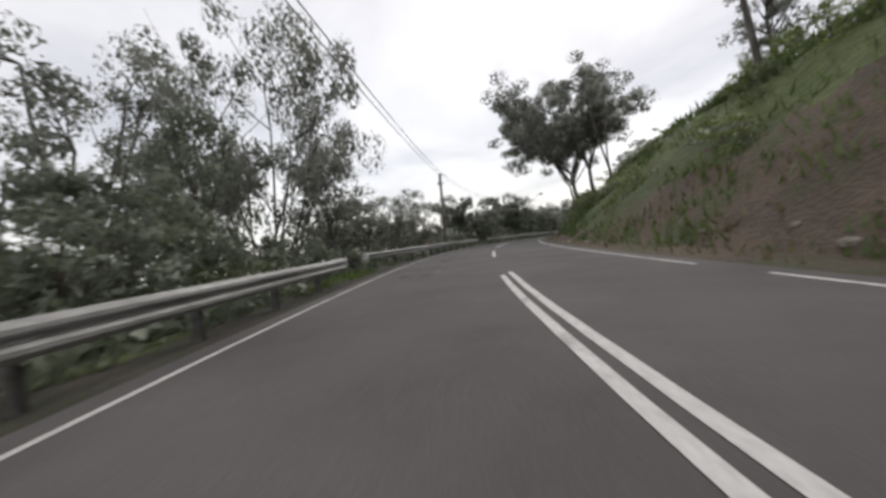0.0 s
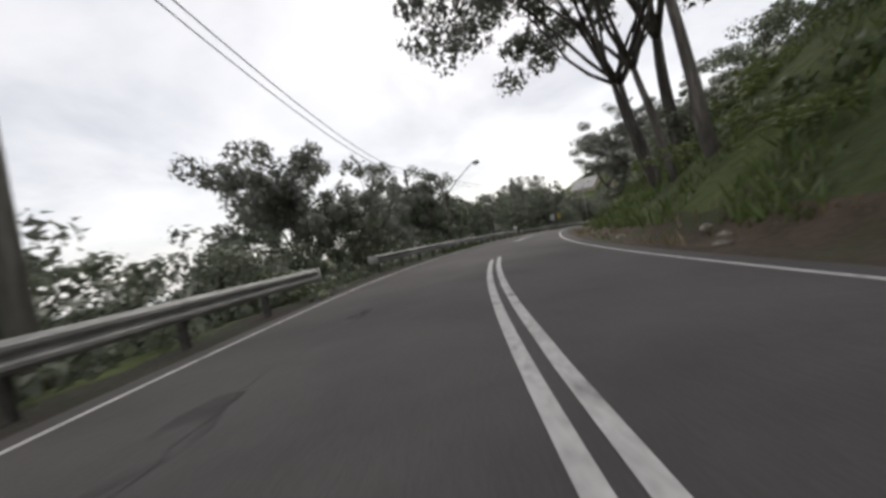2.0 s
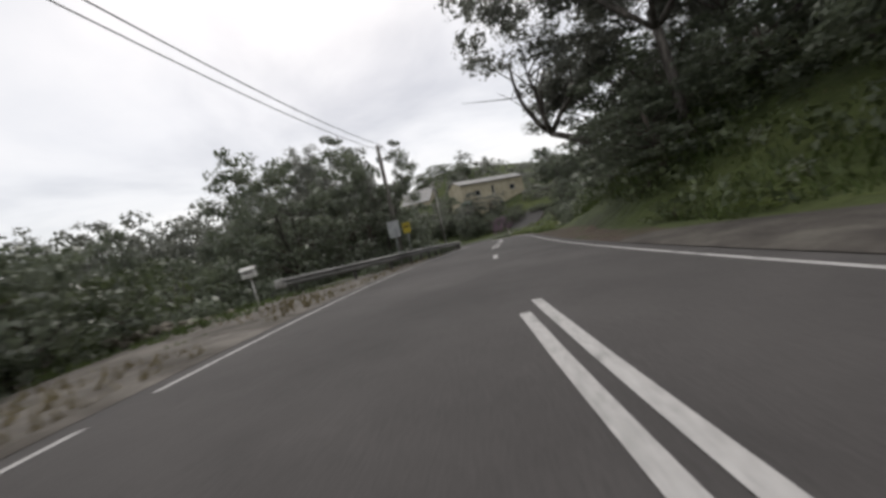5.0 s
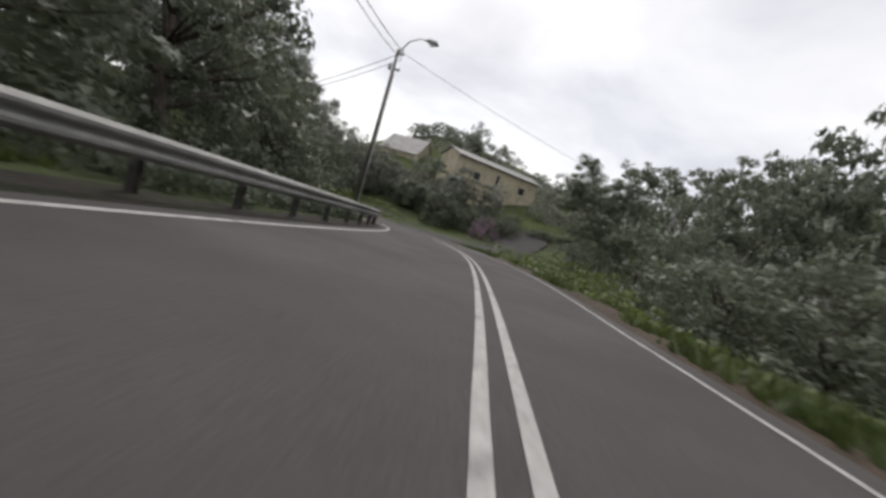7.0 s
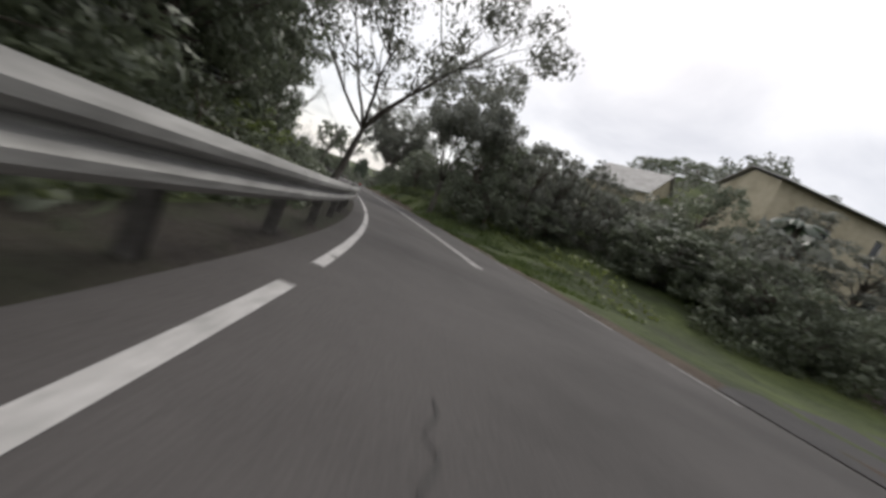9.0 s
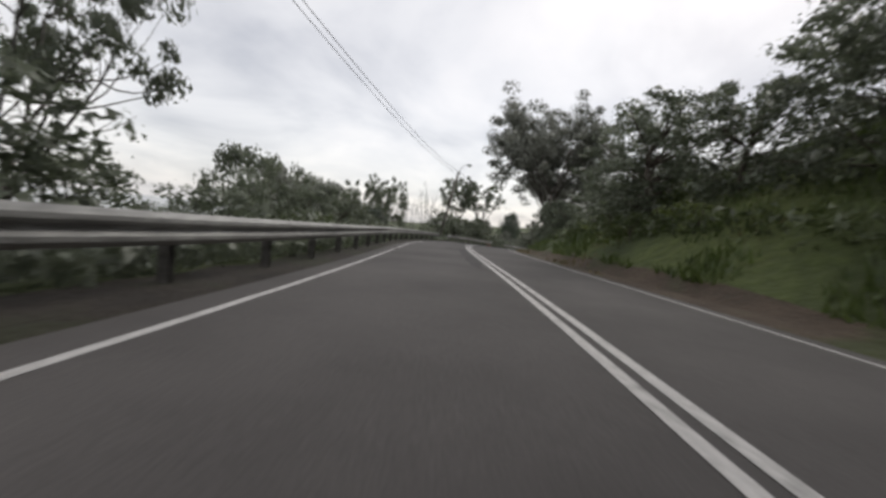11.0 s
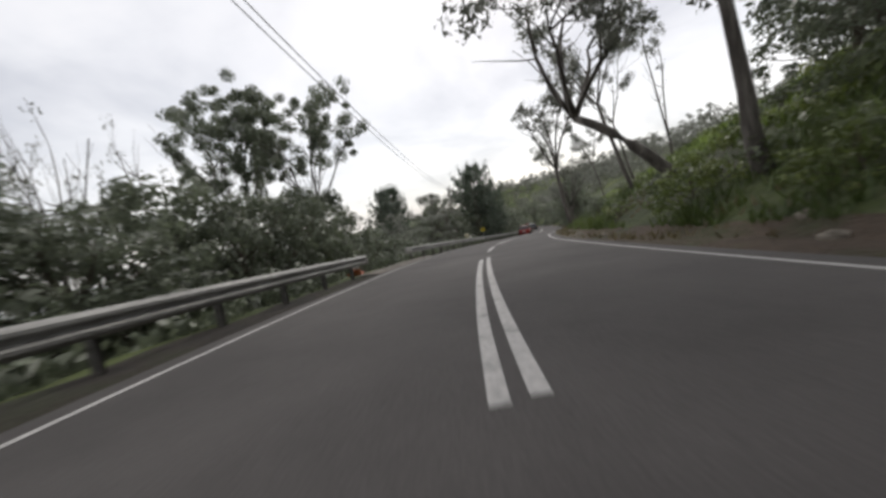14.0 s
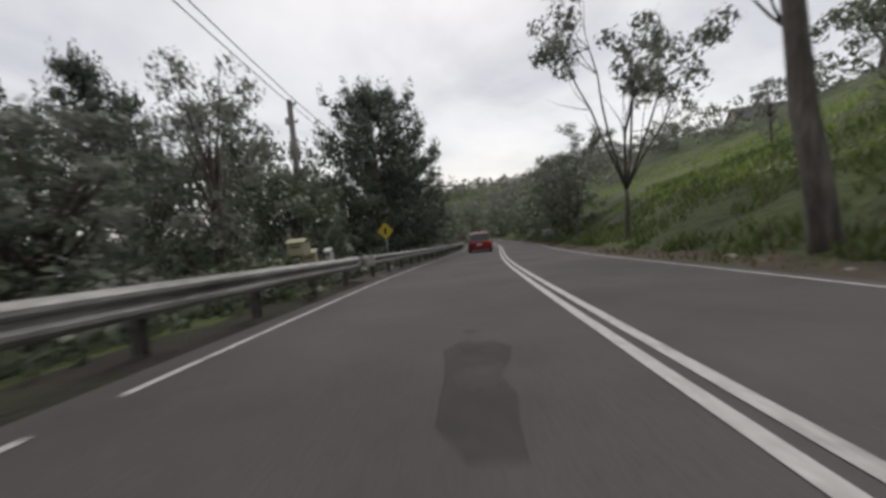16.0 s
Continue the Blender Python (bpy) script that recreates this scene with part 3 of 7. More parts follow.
# ---- trees ----
def tube(verts, faces, points, radii, sides=6):
    """Adds a tapered tube through the points."""
    base = len(verts)
    for i, (p, r) in enumerate(zip(points, radii)):
        d = (points[min(i + 1, len(points) - 1)] - points[max(i - 1, 0)])
        d = d.normalized() if d.length > 1e-6 else Vector((0, 0, 1))
        u = d.orthogonal().normalized()
        w = d.cross(u)
        for k in range(sides):
            a = 2 * math.pi * k / sides
            verts.append(p + (u * math.cos(a) + w * math.sin(a)) * r)
    for i in range(len(points) - 1):
        for k in range(sides):
            a, b = base + i * sides + k, base + i * sides + (k + 1) % sides
            faces.append((a, b, b + sides, a + sides))
    faces.append(tuple(base + k for k in range(sides))[::-1])
    faces.append(tuple(base + (len(points) - 1) * sides + k for k in range(sides)))


def limb(rng, start, direction, length, r0, r1, bend=0.25, rise=0.12, n=5):
    """Points and radii of a crooked limb."""
    pts, rad = [start], [r0]
    d = direction.normalized()
    for i in range(1, n + 1):
        d = (d + Vector((rng.uniform(-bend, bend), rng.uniform(-bend, bend), rng.uniform(-bend, bend) * 0.6 + rise))).normalized()
        pts.append(pts[-1] + d * length / n)
        rad.append(r0 + (r1 - r0) * i / n)
    return pts, rad, d


def leaves(rng, clumps, per, size, droop=0.3, thin=0.6, core=0):
    """Leaf sprays in clumps (centre, radius, squash): core broad ones close the heart, small ones fringe the outside; returns verts with normals, and faces."""
    vs, ns, n_all = [], [], 0
    for c, r, sq in clumps:
        n = max(8, int(per * r * r)) + core
        d = rng.normal(size=(n, 3))
        d /= np.linalg.norm(d, axis=1, keepdims=True)
        far = r * rng.uniform(0.7, 1.04, (n, 1))
        far[:core] = r * 0.86 * rng.uniform(0.1, 1.0, (core, 1)) ** 0.4
        q = d * far * np.array([1, 1, sq]) + np.array(c)
        # spray axes
        a = rng.normal(size=(n, 3))
        a[:, 2] -= droop * 2
        a -= 0.6 * (a * d).sum(1, keepdims=True) * d
        a /= np.linalg.norm(a, axis=1, keepdims=True)
        b = np.cross(a, d + 0.6 * rng.normal(size=(n, 3)))
        b /= np.linalg.norm(b, axis=1, keepdims=True) + 1e-9
        ln = size * rng.uniform(0.6, 1.4, (n, 1))
        wd = ln * thin
        ln[:core] = min(r * 0.5, 1.6 * size) * rng.uniform(0.8, 1.2, (core, 1))
        wd[:core] = ln[:core] * 0.75
        tri = np.stack([q - a * ln / 2, q + b * wd / 2 + a * ln * 0.2, q + a * ln * 0.5 - b * wd / 2], 1)
        # leaves turn outwards from their clump
        face = np.cross(tri[:, 1] - tri[:, 0], tri[:, 2] - tri[:, 0])
        face /= np.linalg.norm(face, axis=1, keepdims=True) + 1e-9
        flip = (face * d).sum(1) < 0
        tri[flip] = tri[flip][:, ::-1]
        face[flip] *= -1
        out = 0.8 * d + 0.25 * face + np.array([0, 0, 0.15])
        out /= np.linalg.norm(out, axis=1, keepdims=True) + 1e-9
        vs.append(tri.reshape(-1, 3))
        ns.append(np.repeat(out, 3, 0))
        n_all += n
    verts = np.concatenate([np.concatenate(vs), np.concatenate(ns)], 1)
    return verts, np.arange(3 * n_all).reshape(-1, 3)


def fast_mesh(name, verts, faces, mat):
    me = bpy.data.meshes.new(name)
    verts = np.asarray(verts, float)
    n, m = len(verts), len(faces)
    me.vertices.add(n)
    me.vertices.foreach_set("co", np.ascontiguousarray(verts[:, :3], np.float32).ravel())
    k = np.shape(faces)[1]
    me.loops.add(k * m)
    me.loops.foreach_set("vertex_index", np.asarray(faces, np.int32).ravel())
    me.polygons.add(m)
    me.polygons.foreach_set("loop_start", np.arange(0, k * m, k, dtype=np.int32))
    me.update(calc_edges=True)
    if verts.shape[1] == 6:
        me.polygons.foreach_set("use_smooth", np.ones(m, bool))
        me.normals_split_custom_set_from_vertices(verts[:, 3:].tolist())
    me.materials.append(mat)
    return me


def thing(name, label, category, group=""):
    return tagged(new(name), label, category, group)


def tree_object(name, label, category, tv, tf, lv, lf, bark, leaf, group=""):
    root = thing(name, label, category, group)
    t = mesh_object("trunk", tv, tf, bark, root, smooth=True)
    if lv is not None:
        c = new("crown", fast_mesh("crown", lv, lf, leaf))
        c.parent = root
    return root


def gum(seed, height, width, fork=0.35, limbs=4, twigs=4, density=60, lean=(0, 0), clump=0.16, size=0.34, bark=BARK_PALE, leaf=LEAF_GUM, flat=0.6, girth=0.028, low=0.45, label="", name="gum_tree", trunks=1, fill=0.0, core=0, bare=0.0, crook=0.09):
    """A eucalypt: bare crooked limbs that carry loose leaf clumps at their ends."""
    rng, pr = np.random.default_rng(seed), random.Random(seed)
    tv, tf, clumps = [], [], []
    r0 = height * girth
    for tr in range(trunks):
        off = Vector((pr.uniform(-0.5, 0.5), pr.uniform(-0.5, 0.5), 0)) * (0 if trunks == 1 else height * 0.08)
        way = Vector((lean[0] + off.x * 0.2, lean[1] + off.y * 0.2, 1))
        pts, rad, d = limb(pr, off + Vector((0, 0, -0.4)), way, height * fork, r0 / math.sqrt(trunks), r0 * 0.62 / math.sqrt(trunks), bend=crook, rise=0.15 if crook < 0.15 else 0.06, n=6)
        rad[0] *= 1.35
        tube(tv, tf, pts, rad, 8)
        top = pts[-1]
        for i in range(limbs):
            ang = 2 * math.pi * (i + pr.random() * 0.7) / limbs + tr
            up = pr.uniform(0.55, 1.5)
            reach = Vector((math.cos(ang) * width * 0.5, math.sin(ang) * width * 0.5, (height - top.z) * up * 0.6))
            lp, lr, ld = limb(pr, top, reach + way * height * 0.1, reach.length * 0.62, rad[-1] * 0.75, rad[-1] * 0.32, bend=0.2, rise=0.06, n=5)
            tube(tv, tf, lp, lr, 6)
            for j in range(twigs):
                st = lp[pr.choice((2, 3, 4, 5, 5))]
                a2 = ang + pr.uniform(-1.3, 1.3)
                out = Vector((math.cos(a2), math.sin(a2), pr.uniform(-0.1, 1.2)))
                bp, br, bd = limb(pr, st, out, width * pr.uniform(0.16, 0.34), lr[-1] * 0.8, lr[-1] * 0.2, bend=0.28, rise=0.1, n=4)
                tube(tv, tf, bp, br, 4)
                for e3 in (bp[-1], bp[-2]) if pr.random() < 0.75 else (bp[-1],):
                    rr = width * clump * pr.uniform(0.45, 1.0)
                    p = e3 + Vector((pr.uniform(-1, 1), pr.uniform(-1, 1), pr.uniform(-0.2, 0.6))) * rr * 0.6
                    p.z = min(p.z, height - rr * 0.4)
                    clumps.append((p, rr, flat))
        for _ in range(int(fill)):
            a3, rr = pr.uniform(0, 6.28), width * clump * pr.uniform(0.5, 0.9)
            rad3 = width * 0.42 * math.sqrt(pr.random())
            z3 = height * pr.uniform(low, 0.92)
            clumps.append((Vector((math.cos(a3) * rad3 + lean[0] * z3 * 0.8, math.sin(a3) * rad3 + lean[1] * z3 * 0.8, z3)), rr, flat))
    # bring the crown to the wanted height, and keep its foot bare
    k = height / max(c.z + r * 0.7 for c, r, _ in clumps)
    clumps = [c for c in clumps if c[0].z * k > bare * height]
    # no clump floats alone
    at, size_of = np.array([c[0][:] for c in clumps]), np.array([c[1] for c in clumps])
    apart = np.linalg.norm(at[:, None] - at[None], axis=2) - 1.15 * (size_of[:, None] + size_of[None])
    clumps = [c for c, near in zip(clumps, (apart < 0).sum(1)) if near > 3]
    lv, lf = leaves(rng, [(Vector((c.x, c.y, c.z * k)), r, s) for c, r, s in clumps], density, size, droop=0.5, thin=0.45, core=core)
    tv = [Vector((p.x, p.y, p.z * k)) for p in tv]
    ob = tree_object(name, label, "tree", tv, tf, lv, lf, bark, leaf, "trees along the road")
    ob["_h"], ob["_w"] = float(height), float(width)
    return ob


def bushy(seed, height, width, n=34, density=75, size=0.26, leaf=LEAF_DARK, bark=BARK_DARK, label="", name="bushy_tree", category="tree", foot=0.05, lumpy=0.16, group="trees along the road", thin=0.45, twig=0, core=24):
    """A tree or shrub that is leafy to near the ground, with a lumpy outline and gaps."""
    rng, pr = np.random.default_rng(seed), random.Random(seed)
    tv, tf, clumps = [], [], []
    pts, rad, d = limb(pr, Vector((0, 0, -0.4)), Vector((pr.uniform(-.1, .1), pr.uniform(-.1, .1), 1)), height * 0.72, height * 0.03, height * 0.008, bend=0.12, n=6)
    tube(tv, tf, pts, rad, 6)
    for i in range(n):
        z = pr.uniform(foot, 1.0)
        span = math.sqrt(max(0.0, 1 - ((z - 0.42) / 0.62) ** 2)) if z > 0.42 else 0.75 + 0.25 * z / 0.42
        a, q = pr.uniform(0, 6.283), span * width * 0.5 * math.sqrt(pr.random())
        r = width * lumpy * pr.uniform(0.55, 1.15)
        c = Vector((math.cos(a) * q, math.sin(a) * q, z * height - r * 0.5))
        clumps.append((c, r, 0.8))
        if i % 3 == 0:
            st = pts[min(5, 1 + int(z * 5))]
            bp, br, _ = limb(pr, st, c - st, (c - st).length, rad[3] * 0.5, rad[3] * 0.1, bend=0.15, n=4)
            tube(tv, tf, bp, br, 4)
    for i in range(twig):
        a = pr.uniform(0, 6.283)
        q = width * 0.45 * math.sqrt(pr.random())
        st = Vector((math.cos(a) * q, math.sin(a) * q, height * 0.5))
        bp, br, _ = limb(pr, st, Vector((math.cos(a) * 0.3, math.sin(a) * 0.3, 1)), height * pr.uniform(0.35, 0.62), 0.02, 0.006, bend=0.2, n=4)
        tube(tv, tf, bp, br, 4)
        clumps.append((bp[-1], width * 0.06, 1.6))
        clumps.append((bp[-2], width * 0.05, 1.4))
    lv, lf = leaves(rng, clumps, density, size, droop=0.2, thin=thin, core=core)
    ob = tree_object(name, label, category, tv, tf, lv, lf, bark, leaf, group)
    ob["_h"], ob["_w"] = float(height), float(width)
    return ob


def conifer(seed, height, width, label="", spiky=0.5, taper=1.6):
    rng, pr = np.random.default_rng(seed), random.Random(seed)
    tv, tf, clumps = [], [], []
    tube(tv, tf, [Vector((0, 0, -0.4)), Vector((0.05, 0, height * 0.5)), Vector((0, 0, height * 0.97))], [height * 0.028, height * 0.018, 0.02], 7)
    tiers = 13
    for i in range(tiers):
        z = height * (0.12 + 0.82 * i / (tiers - 1))
        span = width * 0.5 * (1 - (i / tiers) ** taper) * pr.uniform(0.75, 1.1)
        for j in range(6 if i < 9 else 4):
            a = 6.283 * (j + pr.random()) / 6
            tip = Vector((math.cos(a) * span, math.sin(a) * span, z + span * spiky * pr.uniform(0.4, 1.3)))
            bp = [Vector((0, 0, z)), (Vector((0, 0, z)) + tip) / 2 - Vector((0, 0, span * 0.08)), tip]
            tube(tv, tf, bp, [0.05, 0.03, 0.01], 4)
            for f in (0.45, 0.72, 0.95):
                p = bp[0].lerp(tip, f)
                clumps.append((p, width * 0.075 * (1.25 - 0.5 * f), 0.75))
            clumps.append((tip + Vector((0, 0, width * 0.04)), width * 0.04, 2.0))
    clumps.append((Vector((0, 0, height * 0.96)), width * 0.05, 2.0))
    lv, lf = leaves(rng, clumps, 120, 0.22, droop=-0.6, thin=0.3, core=20)
    ob = tree_object("conifer", label or "dark green spiky conifer behind the guard rail", "tree", tv, tf, lv, lf, BARK_DARK, LEAF_CONIFER, "trees along the road")
    ob["_h"], ob["_w"] = float(height), float(width)
    return ob


USED = set()
_turn = random.Random(11)


def plant(proto, s, lat, top=None, width=None, height=None, turn=None, label=""):
    """Sets a tree or shrub on the land at (s, lat); top is the height of its crown over the road there."""
    p = on_road(s, lat)
    base = land_z(p.x, p.y) - 0.15
    h = height if height is not None else p.z + top - base
    h = max(h, 0.3)
    kz = h / proto["_h"]
    kx = (width / proto["_w"]) if width else kz
    turn = _turn.uniform(0, 360) if turn is None else turn
    m = Matrix.Translation((p.x, p.y, base)) @ Matrix.Rotation(radians(turn), 4, "Z") @ Matrix.Diagonal((kx, kx, kz, 1))
    if proto.name not in USED:
        USED.add(proto.name)
        proto.matrix_basis = m
        ob = proto
    else:
        k = proto.scale
        ob = copy_thing(proto, m @ Matrix.Diagonal((1 / k[0], 1 / k[1], 1 / k[2], 1)))
    if label:
        ob["label"] = label
    return ob


GUM_BIG = gum(3, 15, 17, fork=0.16, limbs=6, twigs=7, density=95, clump=0.085, size=0.2, girth=0.02, core=36, flat=0.75, bare=0.3, label="tall spreading gum tree with sparse crown behind the rail", trunks=2)
GUM_OVER = gum(5, 15, 13, fork=0.36, limbs=6, twigs=8, density=75, clump=0.1, size=0.2, core=60, lean=(-0.42, 0), girth=0.016, flat=0.75, label="large dark-crowned gum tree leaning over the road", fill=46, low=0.4, crook=0.14)
GUM_DENSE = gum(15, 14, 13, fork=0.28, limbs=6, twigs=7, density=75, clump=0.1, size=0.2, core=60, flat=0.8, lean=(-0.12, 0), girth=0.016, label="large dark-crowned gum tree on the roadside bank", fill=26)
GUM_DENSE_B = gum(17, 14, 13, fork=0.24, limbs=6, twigs=6, density=75, clump=0.1, size=0.2, core=60, flat=0.8, girth=0.015, label="large dense gum tree on the slope", fill=26, trunks=2)
GUM_TALL = gum(9, 16, 9, fork=0.36, limbs=5, twigs=6, density=110, clump=0.12, size=0.17, core=34, girth=0.016, lean=(0.05, 0.02), label="tall slender pale-barked gum tree with thin crown", flat=0.75)
GUM_TALL_B = gum(23, 16, 10, fork=0.26, limbs=5, twigs=8, density=110, clump=0.1, size=0.17, core=34, girth=0.017, lean=(-0.12, 0.05), label="tall forked gum tree with bare pale limbs", flat=0.7)
GUM_LEAN = gum(31, 14, 10, fork=0.42, limbs=5, twigs=6, density=110, clump=0.1, size=0.17, core=34, girth=0.022, lean=(-0.7, 0.05), label="leaning gum tree on the grassy bank", fill=4, low=0.7, flat=0.7, crook=0.18, bare=0.4)
GUM_ARCH = gum(93, 11, 11, fork=0.3, limbs=6, twigs=7, density=150, clump=0.085, size=0.14, lean=(0.34, 0.08), girth=0.014, core=32, flat=0.8, label="gum tree leaning out far over the road", crook=0.1, bare=0.4)
GUM_V = gum(111, 16, 7, fork=0.09, limbs=2, twigs=9, density=120, clump=0.11, size=0.16, core=30, girth=0.013, lean=(-0.12, 0), label="gum tree forked low into bare pale limbs", flat=0.7, bare=0.5)
GUM_OPEN = gum(117, 15, 9, fork=0.34, limbs=5, twigs=8, density=120, clump=0.09, size=0.17, core=34, girth=0.017, lean=(-0.16, 0), label="tall forked gum tree with loose tufted crown on the bank", flat=0.75, bare=0.3, crook=0.1)
SPREAD = gum(113, 9, 9, fork=0.26, limbs=7, twigs=8, density=80, clump=0.1, size=0.17, core=56, flat=0.75, girth=0.02, label="broad spreading gum tree with domed crown behind the rail", leaf=LEAF_GUM, fill=64, low=0.5, bare=0.36, trunks=1)
GUM_THIN = gum(87, 14, 10, fork=0.4, limbs=4, twigs=6, density=110, clump=0.095, size=0.17, lean=(-0.45, 0.06), girth=0.011, core=34, flat=0.65, label="slim pale gum tree leaning downhill, crown in loose tufts", crook=0.2)
GUM_GROUP = gum(83, 18, 15, fork=0.24, limbs=6, twigs=6, density=75, clump=0.085, size=0.2, core=60, lean=(-0.3, 0), girth=0.014, label="group of tall gum trunks sharing one broad dark crown", fill=34, low=0.36, trunks=3, flat=0.75, bare=0.25)
GUM_FAN = gum(101, 12, 8, fork=0.2, limbs=7, twigs=7, density=120, clump=0.1, size=0.17, core=24, girth=0.011, flat=0.75, bare=0.5, label="fan-shaped young gum tree with pale upswept limbs", lean=(-0.1, 0))
DENSE_FAR = bushy(55, 8, 9, n=52, density=10, size=0.34, label="dark rounded tree on the far slope", lumpy=0.14, core=22)
UMBRELLA = gum(41, 11, 11, fork=0.3, limbs=8, twigs=9, density=90, clump=0.085, size=0.17, core=36, flat=0.55, girth=0.018, label="umbrella-crowned tree above the roadside bushes", leaf=LEAF_DARK, fill=26, low=0.76, bare=0.55)
UMBRELLA_T = gum(45, 13, 10, fork=0.4, limbs=9, twigs=9, density=150, clump=0.08, size=0.125, core=64, flat=0.5, girth=0.014, label="tall flat-domed tree on a bare stem behind the rail", leaf=LEAF_DARK, fill=46, low=0.8, bare=0.62)
UMBRELLA_B = gum(43, 10, 11, fork=0.26, limbs=7, twigs=7, density=80, clump=0.11, size=0.18, core=60, flat=0.65, girth=0.018, label="broad dark tree with rounded crown behind the rail", leaf=LEAF_DARK, fill=46, low=0.4)
DENSE_A = bushy(51, 9, 8, n=92, density=40, size=0.19, label="dense dark tree beside the road", lumpy=0.115, core=46)
DENSE_B = bushy(53, 8, 9, n=92, density=30, size=0.2, label="dark bushy tree with rounded crown", lumpy=0.11, core=44)
DENSE_C = bushy(57, 10, 7, n=84, density=80, size=0.18, leaf=LEAF_GUM, label="grey-green bushy tree on the slope", lumpy=0.12, core=46)
DENSE_NEAR = bushy(52, 6, 7, n=96, density=80, size=0.15, label="dense fine-leaved dark tree close behind the rail", lumpy=0.105, foot=0.02, core=50)
UMBRELLA_FAR = gum(41, 11, 11, fork=0.3, limbs=7, twigs=6, density=12, clump=0.12, size=0.32, core=24, flat=0.55, girth=0.02, label="umbrella-crowned tree on the far slope", leaf=LEAF_DARK, fill=26, low=0.7)
AIRY = bushy(59, 7, 6, n=70, density=130, size=0.13, core=14, leaf=LEAF_GUM, label="airy grey-green young tree", lumpy=0.1, foot=0.12)
BARE = gum(103, 9, 4, fork=0.2, limbs=5, twigs=6, density=120, clump=0.09, size=0.13, girth=0.012, flat=1.0, leaf=LEAF_GUM, label="thin half-bare sapling with upright twigs", bare=0.3, core=4)
SHRUB_A = bushy(61, 3, 4, n=32, density=50, size=0.12, leaf=LEAF_SHRUB, label="dark green roadside shrub", name="shrub", category="shrub", group="roadside shrubs", lumpy=0.13, foot=0.02, core=24)
SHRUB_B = bushy(63, 2.4, 3.6, n=30, density=50, size=0.12, leaf=LEAF_DARK, label="low dense shrub on the verge", name="shrub", category="shrub", group="roadside shrubs", lumpy=0.14, foot=0.02, core=24)
SHRUB_C = bushy(67, 2.2, 3.2, n=28, density=60, size=0.12, leaf=LEAF_BRIGHT, label="bright yellow-green shrub on the slope", name="shrub", category="shrub", group="roadside shrubs", lumpy=0.14, foot=0.02, core=22)
SHRUB_D = bushy(69, 3.2, 3.6, n=34, density=80, size=0.12, core=16, leaf=LEAF_GUM, label="loose grey-green shrub with ragged top", name="shrub", category="shrub", group="roadside shrubs", lumpy=0.12, foot=0.02)
LEAF_PINK = leaf_material("pink_blossom", (0.13, 0.085, 0.115), (0.34, 0.25, 0.3), through_light=0.4)
LEAF_WHITE = leaf_material("white_blossom", (0.06, 0.08, 0.04), (0.5, 0.49, 0.46), vary=0.5, through_light=0.3)
SHRUB_P = bushy(77, 3.2, 4.4, n=40, density=190, size=0.16, leaf=LEAF_PINK, label="round shrub covered in pink-mauve blossom", name="shrub", category="shrub", group="roadside shrubs", lumpy=0.15, foot=0.02)
SHRUB_W = bushy(79, 1.6, 2.0, n=24, density=140, size=0.1, core=6, leaf=LEAF_WHITE, label="small shrub with white flower heads", name="shrub", category="shrub", group="roadside shrubs", lumpy=0.15, foot=0.1)
CON_A = conifer(71, 11, 8, taper=3.2, spiky=0.7)
CON_B = conifer(73, 10, 6, label="dark pointed conifer behind the guard rail", spiky=0.9, taper=2.4)


def over(s):
    """Turn by which a leaning tree leans left across the road."""
    return math.degrees(heading(s))


# first bend, downhill side
plant(GUM_BIG, 17.5, -11.2, top=15.0, width=12.5, turn=200)
plant(GUM_TALL, 23.0, -20.5, top=11.5, width=9)
plant(GUM_TALL, 16.0, -18.5, top=14.5, width=11)
for s, lat, top, w in ((3, -8.2, 2.6, 5), (6, -7.6, 2.4, 4.5), (9.5, -7.4, 1.7, 4), (13, -7.4, 1.8, 4), (16.5, -8.4, 1.4, 4), (19, -7.8, 2.2, 4.5), (25, -7.4, 2.4, 4.5), (28, -7.8, 2.6, 5), (32, -7.4, 2.2, 4.5), (35.5, -8.0, 2.0, 5), (39, -7.6, 1.8, 5), (42, -8.4, 2.4, 5), (27, -11.5, 3.2, 7), (23, -12.0, 3.2, 7), (36, -12, 1.8, 7)):
    plant(DENSE_B, s, lat, top=top, width=w)
plant(DENSE_A, 8.0, -13.5, top=6.4, width=6)
plant(DENSE_A, 11.5, -9.6, top=6.4, width=4.4)
plant(DENSE_A, 4.0, -10.5, top=5.0, width=5)
plant(DENSE_NEAR, 8.0, -9.2, top=3.6, width=6.0)
plant(DENSE_A, 15.5, -16.5, top=0.4, width=6)
plant(AIRY, 18.0, -7.6, top=5.3, width=4.6)
plant(AIRY, 20.0, -7.0, top=4.0, width=4.0)
plant(DENSE_NEAR, 21.5, -8.6, top=3.8, width=5.5)
plant(DENSE_C, 25.0, -9.4, top=4.6, width=5)
plant(AIRY, 26.0, -7.4, top=4.6, width=4.6)
plant(AIRY, 28.2, -7.4, top=5.3, width=4.6)
plant(AIRY, 30.3, -7.2, top=5.4, width=4.2)
plant(AIRY, 32.6, -7.4, top=4.4, width=3.8)
plant(DENSE_NEAR, 31.5, -9.0, top=3.2, width=6)
plant(SHRUB_D, 35.5, -7.6, top=2.6, width=5)
plant(SHRUB_D, 38.5, -7.8, top=2.4, width=5)
plant(SPREAD, 45.8, -9.4, top=7.2, width=8.2)
plant(DENSE_NEAR, 43.5, -11.0, top=1.6, width=5.5)
plant(DENSE_NEAR, 48.8, -8.4, top=4.2, width=5.0)
